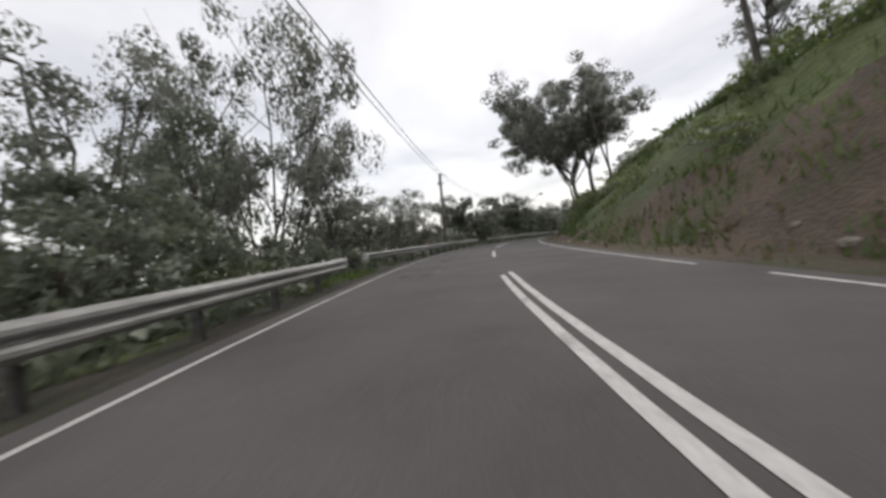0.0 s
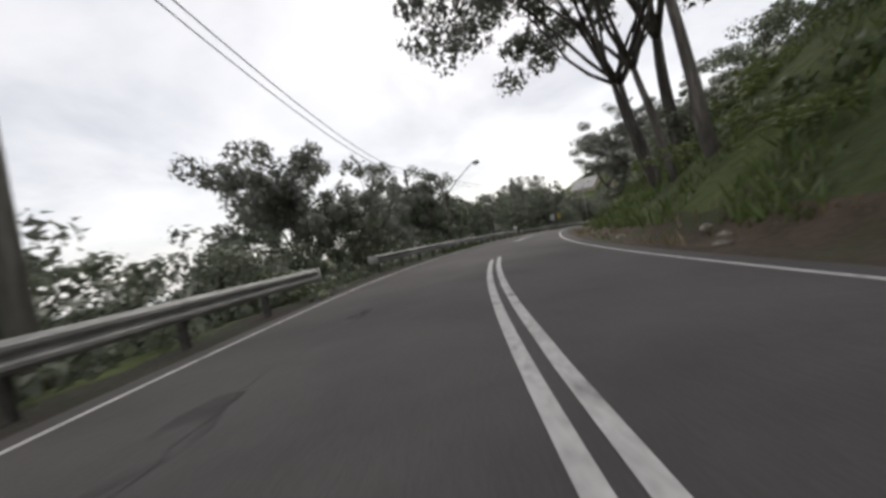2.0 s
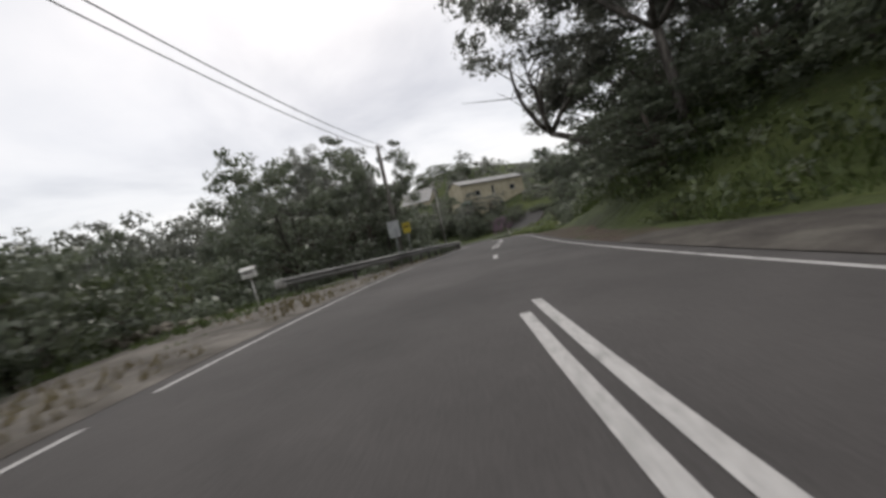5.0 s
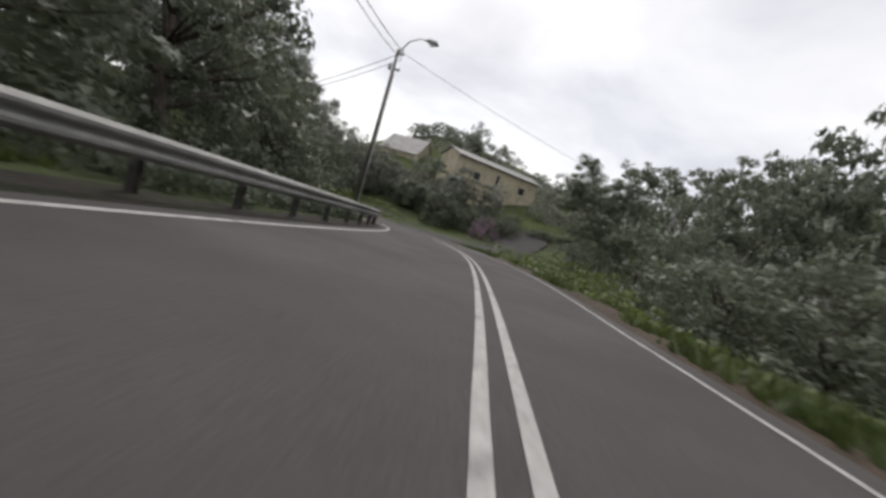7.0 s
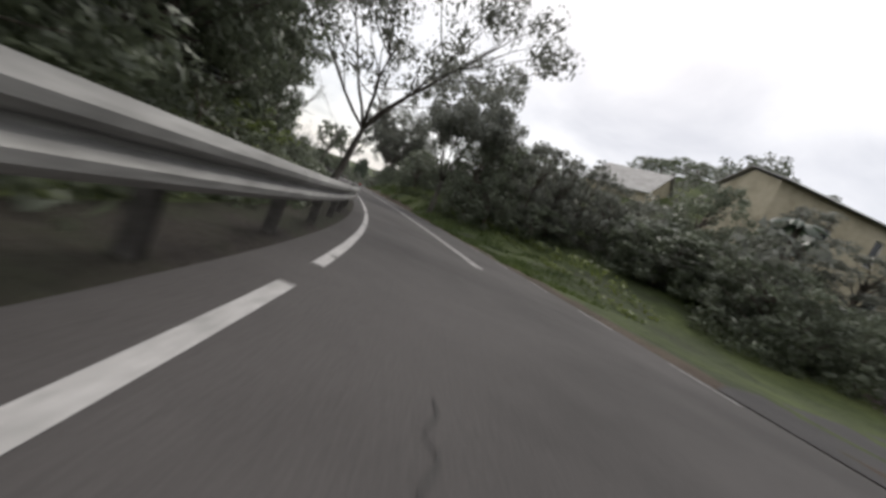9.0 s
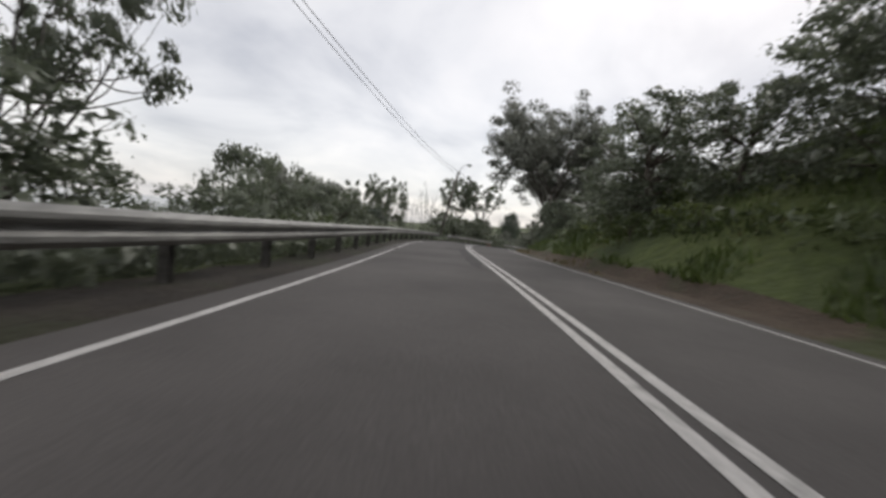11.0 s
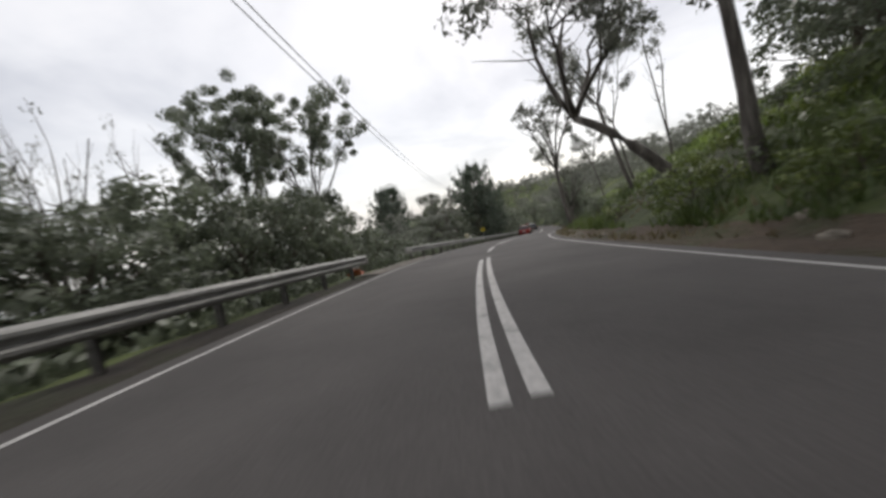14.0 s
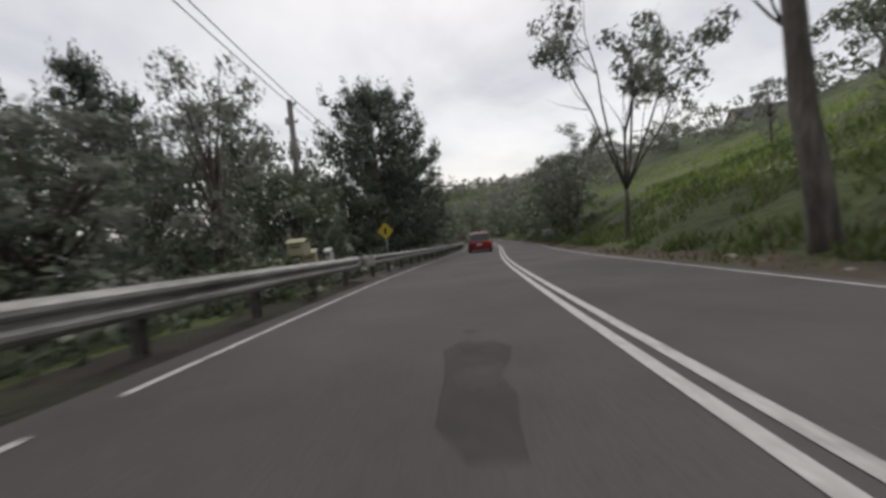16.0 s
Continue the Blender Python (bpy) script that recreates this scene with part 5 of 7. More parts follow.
undergrowth("undergrowth", "dense dark undergrowth behind the guard rails", [
    (-8, 9, -1, 0.8, 0.35, 0.45), (0, 16, -1, 2.6, 0.9, 0.8), (0, 46, -1, 4.2, 1.9, 1.1), (15, 75, -1, 1.0, 0.42, 0.55), (15, 74, -1, 2.4, 1.2, 0.9), (44, 76, -1, 4.6, 2.6, 1.2),
    (74, 92, -1, 5.0, 0.9, 0.9), (74, 98, -1, 8.0, 1.8, 1.3), (89, 108, -1, 1.6, 0.6, 0.6), (92, 112, -1, 3.6, 1.8, 1.0), (106, 150, -1, 1.3, 0.55, 0.55), (104, 150, -1, 0.9, 0.2, 0.3), (167, 204, -1, 0.6, 0.2, 0.3), (110, 156, -1, 4.0, 1.6, 1.0),
    (150, 168, -1, 2.2, 1.0, 0.8), (164, 224, -1, 1.0, 0.42, 0.55), (232, 300, -1, 1.0, 0.42, 0.55), (166, 300, -1, 2.4, 1.0, 0.9), (210, 300, -1, 4.6, 2.2, 1.2)], LEAF_DARK, 21)
undergrowth("slope_scrub", "mixed green scrub on the cutting and slopes", [
    (22, 58, 1, 4.2, 0.5, 0.6), (21, 56, 1, 6.4, 0.7, 0.8), (168, 228, 1, 3.4, 0.8, 0.7), (168, 222, 1, 5.4, 1.4, 1.0), (100, 128, 1, 4.0, 0.8, 0.8), (100, 127, 1, 7.0, 2.2, 1.2),
    (148, 164, 1, 13.6, 2.4, 1.3), (80, 100, 1, 3.4, 1.2, 0.9), (78, 100, 1, 5.2, 1.5, 1.0), (76, 100, 1, 7.4, 1.9, 1.2), (70, 82, 1, 5.6, 0.8, 0.7), (58, 74, 1, 8.0, 0.7, 0.6), (58, 82, 1, 9.6, 0.9, 0.8), (58, 84, 1, 11.4, 1.1, 0.9), (60, 84, 1, 13.4, 1.6, 1.0)], LEAF_SHRUB, 23)
undergrowth("fresh_scrub", "fresh yellow-green scrub beside the bend", [(148, 168, 1, 6.4, 0.4, 0.5), (150, 168, 1, 8.4, 0.9, 0.8), (104, 127, 1, 3.0, 0.5, 0.6), (220, 262, 1, 6.0, 0.4, 0.6)], LEAF_BRIGHT, 27)


# far woods on the hills: nobody could count them
def far_woods():
    rng = np.random.default_rng(8)
    s = np.concatenate([rng.uniform(100, 176, 210), rng.uniform(-20, 110, 150), rng.uniform(176, 320, 170), rng.uniform(290, 400, 120), rng.uniform(102, 172, 110), rng.uniform(335, 400, 190)])
    lat = np.concatenate([rng.uniform(16, 75, 210), rng.uniform(-60, -18, 150), rng.uniform(-60, -20, 170), np.where(rng.random(120) < 0.5, rng.uniform(-40, -9, 120), rng.uniform(9, 60, 120)), rng.uniform(-55, -15, 110), rng.uniform(-30, 75, 190)])
    keep = ~((s > 126) & (s < 148) & (lat > 0) & (lat < 38))
    p = road_points(s[keep], lat[keep])
    # the ridge past the last bend
    onward = (on_road(399, 0) - on_road(394, 0)) / 5
    p = np.concatenate([p, road_points(np.full(330, 399.0), rng.uniform(-25, 80, 330)) + np.outer(rng.uniform(2, 150, 330), np.array(onward))])
    clumps, pr = [], random.Random(4)
    for x, y, _ in p:
        # leave the houses and the road free
        if (abs(x - 101) < 13 and abs(y - 135) < 9) or (abs(x - 97) < 8 and abs(y - 163) < 10):
            continue
        q, l, z = near_road(np.array([x]), np.array([y]))
        if abs(l[0]) < 8.5:
            continue
        g = float(z[0] + land_height(q, l)[0])
        h, w = pr.uniform(3.5, 7.5), pr.uniform(4, 7)
        for _ in range(9):
            a, r = pr.uniform(0, 6.283), w * 0.42 * math.sqrt(pr.random())
            clumps.append((Vector((x + math.cos(a) * r, y + math.sin(a) * r, g + h * pr.uniform(0.1, 0.95))), w * pr.uniform(0.15, 0.26), 0.75))
    v, f = leaves(rng, clumps, 4, 0.4, core=18)
    ob = new("far_woods", fast_mesh("far_woods", v, f, LEAF_GUM))
    return tagged(ob, "dense bush and trees on the hillsides", "woodland", kind="stuff")


far_woods()


# grass and weeds
def grass(name, label, spans, count, tall, mat, seed):
    """Tufts of blades on the land; spans are (from, to, side, nearest, farthest) past the edge line."""
    rng = np.random.default_rng(seed)
    out = []
    for a, b, side, u0, u1 in spans:
        n = int(count * (b - a))
        s = rng.uniform(a, b, n)
        wide = np.interp(s, S_WIDE, LANE_RIGHT if side > 0 else LANE_LEFT)
        lat = side * (wide + u0 + (u1 - u0) * rng.random(n) ** 1.4)
        z = land_height(s, lat)
        patch = np.array([noise.noise(Vector((x * 0.45, y * 0.6, seed * 3.1))) for x, y in zip(s, lat)])
        keep = patch > -0.12
        p = road_points(s[keep], lat[keep], z[keep] - 0.04)
        n = len(p)
        h = tall * rng.uniform(0.4, 1.25, (n, 1)) * (0.75 + 0.8 * np.clip(patch[keep], 0, 0.6))[:, None]
        ang = rng.uniform(0, 6.283, n)
        side_v = np.stack([np.cos(ang), np.sin(ang), 0 * ang], 1) * (0.035 + 0.05 * h)
        bend = np.stack([rng.normal(0, 0.35, n), rng.normal(0, 0.35, n), np.ones(n)], 1) * h
        out.append(np.stack([p - side_v, p + side_v, p + bend], 1).reshape(-1, 3))
    v = np.concatenate(out)
    ob = new(name, fast_mesh(name, v, np.arange(len(v)).reshape(-1, 3), mat))
    return tagged(ob, label, "grass", kind="stuff")


grass("verge_grass", "short green grass and weeds on the verges", [(9, 17, -1, 0.9, 5), (54, 62, -1, 0.7, 1.6), (78, 104, -1, 2.0, 7), (112, 128, 1, 0.7, 6), (148, 170, 1, 0.7, 6), (148, 168, 1, 0.8, 7), (100, 128, 1, 0.6, 4)], 300, 0.26, GRASS, 2)
grass("bank_grass", "rank green grass on the cutting and hillside", [(19, 58, 1, 1.5, 13), (-6, 20, 1, 7.5, 15), (79, 100, 1, 3.0, 13), (58, 79, 1, 9.0, 15), (164, 300, 1, 1.7, 12)], 300, 0.42, GRASS, 4)
grass("dry_weeds", "dry brown weeds along the road edge", [(0, 58, 1, 0.7, 7), (176, 300, 1, 0.6, 4.5), (57, 84, 1, 6.5, 13), (57, 84, 1, 6.5, 13), (74, 100, -1, 0.6, 2.6)], 50, 0.22, DRYGRASS, 6)
LIME = leaf_material("lime_grass", (0.1, 0.15, 0.03), (0.22, 0.28, 0.07))
grass("hillside_grass", "sunlit lime-green grass on the open hillside", [(224, 312, 1, 6.0, 34)], 330, 0.4, LIME, 8)
grass("cutting_tufts", "loose grass tufts on the raw earth cutting", [(-4, 21, 1, 1.2, 8.5)], 110, 0.4, GRASS, 12)


# ---- poles, cables, lamps ----
POLE_WOOD = material("weathered_pole", ((0.09, 0.08, 0.07), (0.2, 0.185, 0.165), (0.3, 0.285, 0.26)), scale=1.5, rough=0.9, bump=0.5, fine=14, stretch=(3, 3, 0.3))
CABLE = material("cable", ((0.02, 0.02, 0.022), (0.04, 0.04, 0.042)), rough=0.6, bump=0)
LAMP_GREY = material("lamp_metal", ((0.3, 0.31, 0.31), (0.45, 0.46, 0.46)), rough=0.5, metal=0.5, bump=0.1)
GLASS = material("lamp_glass", ((0.6, 0.6, 0.58), (0.75, 0.75, 0.72)), rough=0.15, bump=0)
CREAM = material("cream_render", ((0.34, 0.3, 0.21), (0.45, 0.4, 0.29), (0.52, 0.47, 0.35)), scale=0.5, rough=0.9, bump=0.3, fine=20)
ROOF = material("roof_sheet", ((0.26, 0.25, 0.24), (0.36, 0.35, 0.34)), scale=0.7, rough=0.65, bump=0.3, fine=6)
ROOF_DARK = material("roof_dark", ((0.045, 0.043, 0.045), (0.08, 0.076, 0.076)), scale=0.7, rough=0.7, bump=0.3, fine=6)
PANE = material("window_glass", ((0.02, 0.024, 0.028), (0.035, 0.04, 0.046)), rough=0.08, bump=0)
FRAME = material("window_frame", ((0.45, 0.44, 0.42), (0.6, 0.59, 0.57)), rough=0.6, bump=0.1)
WHITE = material("white_paint", ((0.42, 0.41, 0.38), (0.62, 0.61, 0.58), (0.72, 0.71, 0.68)), scale=3, rough=0.6, bump=0.1)
YELLOW = material("sign_yellow", ((0.5, 0.38, 0.03), (0.62, 0.48, 0.05)), rough=0.5, bump=0.05)
BLACK = material("black_plastic", ((0.012, 0.012, 0.013), (0.025, 0.025, 0.026)), rough=0.5, bump=0.05)
STONE = material("field_stone", ((0.12, 0.105, 0.085), (0.22, 0.195, 0.16), (0.33, 0.3, 0.26)), scale=2.5, rough=0.95, bump=0.8, fine=10, vary=0.25)
ORANGE = material("orange_plastic", ((0.38, 0.1, 0.045), (0.52, 0.16, 0.08)), rough=0.5, bump=0.1)
REFLECT = material("red_reflector", ((0.3, 0.06, 0.05), (0.42, 0.12, 0.1)), rough=0.3, bump=0.05)
SLAT = material("dark_slats", ((0.04, 0.045, 0.04), (0.09, 0.095, 0.085)), scale=2, rough=0.85, bump=0.4, fine=18)


def add_tube(name, points, radii, mat, parent=None, sides=8):
    v, f = [], []
    tube(v, f, [Vector(p) for p in points], radii, sides)
    return mesh_object(name, v, f, mat, parent, smooth=True)


def frame_at(s, lat, dz=0.0, turn=0.0):
    """Pose at a place beside the road: x to the right, y along it."""
    return Matrix.Translation(on_road(s, lat, dz)) @ Matrix.Rotation(heading(s) + radians(turn), 4, "Z")


def foot_of(s, lat):
    p = on_road(s, lat)
    return land_z(p.x, p.y) - p.z


def utility_pole(s, lat, top, lamp=0.0, lean=0.0, conduit=False, thick=1.0, label="weathered timber power pole with insulators"):
    root = thing("power_pole", label, "power pole", "power poles along the road")
    foot = foot_of(s, lat)
    root.matrix_basis = frame_at(s, lat, foot)
    h = top - foot
    add_tube("shaft", [(0, 0, -0.5), (lean * 0.5, 0, h * 0.5), (lean, 0, h)], [0.17 * thick, 0.145 * thick, 0.115 * thick], POLE_WOOD, root, 12)
    for z, w in ((h - 0.18, 0.0), (h - 0.95, 0.0)):
        bm = bmesh.new()
        box(bm, (0.22, 0.1, 0.1), (lean + 0.16, 0, z), 0.015)
        part("bracket", bm, LAMP_GREY, root)
        add_tube("insulator", [(lean + 0.28, 0, z - 0.04), (lean + 0.28, 0, z + 0.05), (lean + 0.28, 0, z + 0.14)], [0.03, 0.055, 0.03], GLASS, root, 8)
    bm = bmesh.new()
    box(bm, (0.16, 0.18, 0.3), (lean - 0.18, 0, h - 0.9), 0.02)
    part("junction_box", bm, LAMP_GREY, root)
    if conduit:
        add_tube("conduit", [(0.13, -0.06, -0.1), (0.12 + lean * 0.5, -0.06, h * 0.5), (0.1 + lean, -0.06, h * 0.86)], [0.035, 0.035, 0.035], WHITE, root, 6)
    if lamp:
        arm = add_tube("lamp_arm", [(lean, 0, h - 0.25), (lean + lamp * 0.35, 0, h + 0.55), (lean + lamp * 0.75, 0, h + 0.85), (lean + lamp, 0, h + 0.88)], [0.04, 0.035, 0.03, 0.03], LAMP_GREY, root, 8)
        head = add_tube("lamp_head", [(lean + lamp - 0.05, 0, h + 0.88), (lean + lamp + 0.15, 0, h + 0.92), (lean + lamp + 0.45, 0, h + 0.9), (lean + lamp + 0.62, 0, h + 0.84)], [0.05, 0.12, 0.14, 0.05], LAMP_GREY, root, 10)
        add_tube("diffuser", [(lean + lamp + 0.12, 0, h + 0.84), (lean + lamp + 0.3, 0, h + 0.76), (lean + lamp + 0.5, 0, h + 0.83)], [0.05, 0.1, 0.04], GLASS, head, 8)
    return root


def cable(a, b, sag, r=0.018, label="sagging black overhead power cable"):
    pts = []
    for i in range(25):
        t = i / 24
        p = Vector(a).lerp(Vector(b), t)
        p.z -= sag * 4 * t * (1 - t)
        pts.append(p)
    v, f = [], []
    tube(v, f, pts, [r] * len(pts), 5)
    ob = mesh_object("power_cable", v, f, CABLE)
    return tagged(ob, label, "cable", "overhead cables")


POLES = [(-18, -8.8, 8.0, 0, 0, False), (34.1, -5.95, 7.15, 0, 0.2, False), (60.5, -9.6, 7.4, 0, 0, False), (97.0, -6.6, 8.0, 0, 0, False), (120.2, -5.15, 8.6, 1.2, 0, True), (167.0, -10.0, 9.6, 0, 0, False), (212.3, -7.4, 8.4, 1.0, 1.8, False), (261.5, -9.1, 7.8, 0, 0, False), (312.0, -7.5, 8.0, 0, 0, False)]
tips = []
for s, lat, top, lamp, lean, conduit in POLES:
    utility_pole(s, lat, top, lamp, lean, conduit, 0.6 if conduit else 1.0)
    tips.append((s, lat + lean + 0.28, top))
for (s0, l0, t0), (s1, l1, t1) in zip(tips, tips[1:]):
    gap = s1 - s0
    cable(on_road(s0, l0, t0 - 0.04), on_road(s1, l1, t1 - 0.04), 0.9 + gap * 0.006)
    cable(on_road(s0, l0, t0 - 0.4), on_road(s1, l1, t1 - 0.4), 0.9 + gap * 0.006, 0.016, "thin lower overhead cable")
cable(on_road(120.2, -4.8, 8.5), on_road(128, 34, 9.5), 1.1, 0.012, "thin service cable crossing over the road")

utility_pole(127.0, 22.5, 8.6, 0, 0.5, False, 0.6, label="pale leaning service pole among the bushes")

# raked lamp mast among the trees, with stay wires
mast = thing("street_lamp", "raked grey street lamp on a stayed timber pole", "street lamp")
_f = foot_of(60.5, -6.6)
mast.matrix_basis = frame_at(60.5, -6.6, _f)
add_tube("pole", [(0, 0, -0.5), (0, 0, 4.0 - _f), (0.05, 0, 5.4 - _f)], [0.16, 0.13, 0.11], POLE_WOOD, mast, 10)
add_tube("arm", [(0, 0, 4.2 - _f), (1.4, 0, 5.5 - _f), (2.8, 0, 6.5 - _f), (3.0, 0, 6.55 - _f)], [0.05, 0.045, 0.04, 0.04], LAMP_GREY, mast, 8)
_hd = add_tube("lamp_head", [(2.95, 0, 6.55 - _f), (3.1, 0, 6.6 - _f), (3.4, 0, 6.6 - _f), (3.55, 0, 6.5 - _f)], [0.05, 0.14, 0.15, 0.05], LAMP_GREY, mast, 10)
add_tube("diffuser", [(3.1, 0, 6.5 - _f), (3.27, 0, 6.42 - _f), (3.45, 0, 6.5 - _f)], [0.05, 0.1, 0.04], GLASS, _hd, 8)
for dz in (0.0, -0.3):
    add_tube("stay", [(1.45, 0, 5.55 - _f), (0.0, -1.4, 5.2 + dz - _f)], [0.012, 0.012], CABLE, mast, 5)


# ---- houses ----
def wall_with_holes(bm, length, height, thick, holes):
    """A wall along +x from the origin, cut by rectangular holes (x0, x1, z0, z1)."""
    xs = sorted({0.0, length, *(h[0] for h in holes), *(h[1] for h in holes)})
    zs = sorted({0.0, height, *(h[2] for h in holes), *(h[3] for h in holes)})
    nx, nz = len(xs) - 1, len(zs) - 1

    def solid(i, k):
        if not (0 <= i < nx and 0 <= k < nz):
            return False
        cx, cz = (xs[i] + xs[i + 1]) / 2, (zs[k] + zs[k + 1]) / 2
        return not any(h[0] < cx < h[1] and h[2] < cz < h[3] for h in holes)
    grid = {(i, k, y): bm.verts.new((xs[i], y * thick, zs[k])) for i in range(nx + 1) for k in range(nz + 1) for y in (0, 1)}
    for i in range(nx):
        for k in range(nz):
            if not solid(i, k):
                continue
            ring = ((i, k), (i + 1, k), (i + 1, k + 1), (i, k + 1))
            bm.faces.new([grid[(*q, 0)] for q in ring])
            bm.faces.new([grid[(*q, 1)] for q in ring[::-1]])
            for n, (di, dk) in enumerate(((0, -1), (1, 0), (0, 1), (-1, 0))):
                if not solid(i + di, k + dk):
                    a, b = ring[n], ring[(n + 1) % 4]
                    bm.faces.new((grid[(*b, 0)], grid[(*a, 0)], grid[(*a, 1)], grid[(*b, 1)]))
    for v in [v for v in bm.verts if not v.link_faces]:
        bm.verts.remove(v)


def house(origin, turn, length, depth, eaves, ridge, holes, label, roof_mat=ROOF, name="house"):
    """A gabled house: front wall along +x at y = 0, ridge along x."""
    root = thing(name, label, "house")
    root.matrix_basis = Matrix.Translation(origin) @ Matrix.Rotation(radians(turn), 4, "Z")
    bm = bmesh.new()
    wall_with_holes(bm, length, eaves, 0.3, holes)
    part("front_wall", bm, CREAM, root)
    bm = bmesh.new()
    box(bm, (length, 0.3, eaves), (length / 2, depth - 0.15, eaves / 2))
    part("back_wall", bm, CREAM, root)
    for x in (0.15, length - 0.15):
        bm = bmesh.new()
        pts = [(0.302, 0), (depth - 0.302, 0), (depth - 0.302, eaves), (depth / 2, ridge - 0.12), (0.302, eaves)]
        fr = [bm.verts.new((x - 0.15, y, z)) for y, z in pts]
        bk = [bm.verts.new((x + 0.15, y, z)) for y, z in pts]
        bm.faces.new(fr[::-1])
        bm.faces.new(bk)
        for i in range(5):
            j = (i + 1) % 5
            bm.faces.new((fr[i], fr[j], bk[j], bk[i]))
        part("gable_wall", bm, CREAM, root)
    for sgn in (0, 1):
        bm = bmesh.new()
        y0 = -0.5 if sgn == 0 else depth + 0.5
        z0 = eaves - 0.5 * (ridge - eaves) / (depth / 2) + 0.1
        a = [bm.verts.new((x, y, z)) for x, y, z in ((-0.4, y0, z0), (length + 0.4, y0, z0), (length + 0.4, depth / 2, ridge), (-0.4, depth / 2, ridge))]
        b = [bm.verts.new((q.co.x, q.co.y, q.co.z + 0.14)) for q in a]
        bm.faces.new(a)
        bm.faces.new(b[::-1])
        for i in range(4):
            j = (i + 1) % 4
            bm.faces.new((a[i], b[i], b[j], a[j]))
        bmesh.ops.recalc_face_normals(bm, faces=bm.faces)
        roof = part("roof", bm, roof_mat, root)
        bm = bmesh.new()
        box(bm, (length + 0.8, 0.12, 0.12), (length / 2, y0 - (0.06 if sgn == 0 else -0.06), z0 + 0.05), 0.02)
        part("gutter", bm, FRAME, roof)
    for x0, x1, z0, z1 in holes:
        bm = bmesh.new()
        w, t = 0.07, 0.12
        box(bm, (x1 - x0, t, w), ((x0 + x1) / 2, 0.14, z0 + w / 2))
        box(bm, (x1 - x0, t, w), ((x0 + x1) / 2, 0.14, z1 - w / 2))
        box(bm, (w, t, z1 - z0 - 2 * w), (x0 + w / 2, 0.14, (z0 + z1) / 2))
        box(bm, (w, t, z1 - z0 - 2 * w), (x1 - w / 2, 0.14, (z0 + z1) / 2))
        win = part("window", bm, FRAME, root)
        bm = bmesh.new()
        box(bm, (x1 - x0 - 2 * w, 0.02, z1 - z0 - 2 * w), ((x0 + x1) / 2, 0.16, (z0 + z1) / 2))
        part("pane", bm, PANE, win)
        bm = bmesh.new()
        box(bm, (x1 - x0 + 0.2, 0.16, 0.06), ((x0 + x1) / 2, -0.05, z0 - 0.04), 0.01)
        part("sill", bm, FRAME, win)
    return root


house((91.2, 135.5, 2.2), -13.5, 19.6, 6.4, 8.5, 9.75, [(9.2, 10.0, 5.2, 7.4), (15.0, 16.6, 5.4, 6.8), (4.0, 5.6, 5.2, 6.6), (10.8, 12.2, 1.2, 3.0)], "long cream rendered house with pale sheet roof on the hill")
house((92.5, 163.0, 3.0), -62.0, 9.0, 9.5, 7.6, 11.5, [(3.0, 4.2, 4.6, 5.8), (6.2, 7.2, 4.6, 5.8)], "cream gabled house above the bushes")
_p = on_road(331, 68)
house((_p.x - 6, _p.y - 4, land_z(_p.x, _p.y) - 1.2), -40, 18, 9, 3.2, 6.0, [(3, 5, 1, 2.4), (9, 11, 1, 2.4)], "dark-roofed house on the ridge", ROOF_DARK, "ridge_house")
house((178, 166, 8.0), -50, 10, 6, 3.0, 4.2, [(2, 4, 1, 2.2)], "white-roofed shed among the far trees", WHITE, "shed")


# ---- palms on the ridge ----
def palm(x, y, height, seed):
    pr = random.Random(seed)
    root = thing("palm_tree", "slender palm with drooping fronds on the ridge", "palm", "palms on the ridge")
    root.location = (x, y, land_z(x, y) - 0.2)
    add_tube("trunk", [(0, 0, -0.3), (0.1, 0, height * 0.5), (0.05, 0.05, height)], [0.24, 0.18, 0.15], BARK_DARK, root, 8)
    for i in range(13):
        a = 6.283 * i / 13 + pr.uniform(-0.2, 0.2)
        ln, up = height * pr.uniform(0.24, 0.32), pr.uniform(0.1, 0.8)
        d = Vector((math.cos(a), math.sin(a), 0))
        side = Vector((-d.y, d.x, 0))
        v, f = [], []
        n = 9
        for k in range(n):
            t = k / (n - 1)
            c = Vector((0.05, 0.05, height)) + d * ln * t + Vector((0, 0, ln * (up * t - 0.95 * t * t)))
            w = ln * 0.17 * math.sin(math.pi * min(1, t * 0.9 + 0.1))
            v += [c - side * w - Vector((0, 0, w * 0.7)), c, c + side * w - Vector((0, 0, w * 0.7))]
            if k:
                b = 3 * k
                f += [(b - 3, b - 2, b + 1, b), (b - 2, b - 1, b + 2, b + 1)]
        mesh_object("frond", v, f, LEAF_CONIFER, root)
    return root


for k, (s, lat, top) in enumerate(((313, 60.5, 27.0), (316, 63.0, 26.5), (319.5, 66.5, 27.2), (322, 62.0, 25.0))):
    p = on_road(s, lat)
    palm(p.x, p.y, max(3.5, p.z + top - land_z(p.x, p.y)), k)
palm(*on_road(151.5, 20.5).xy, 6.5, 9)


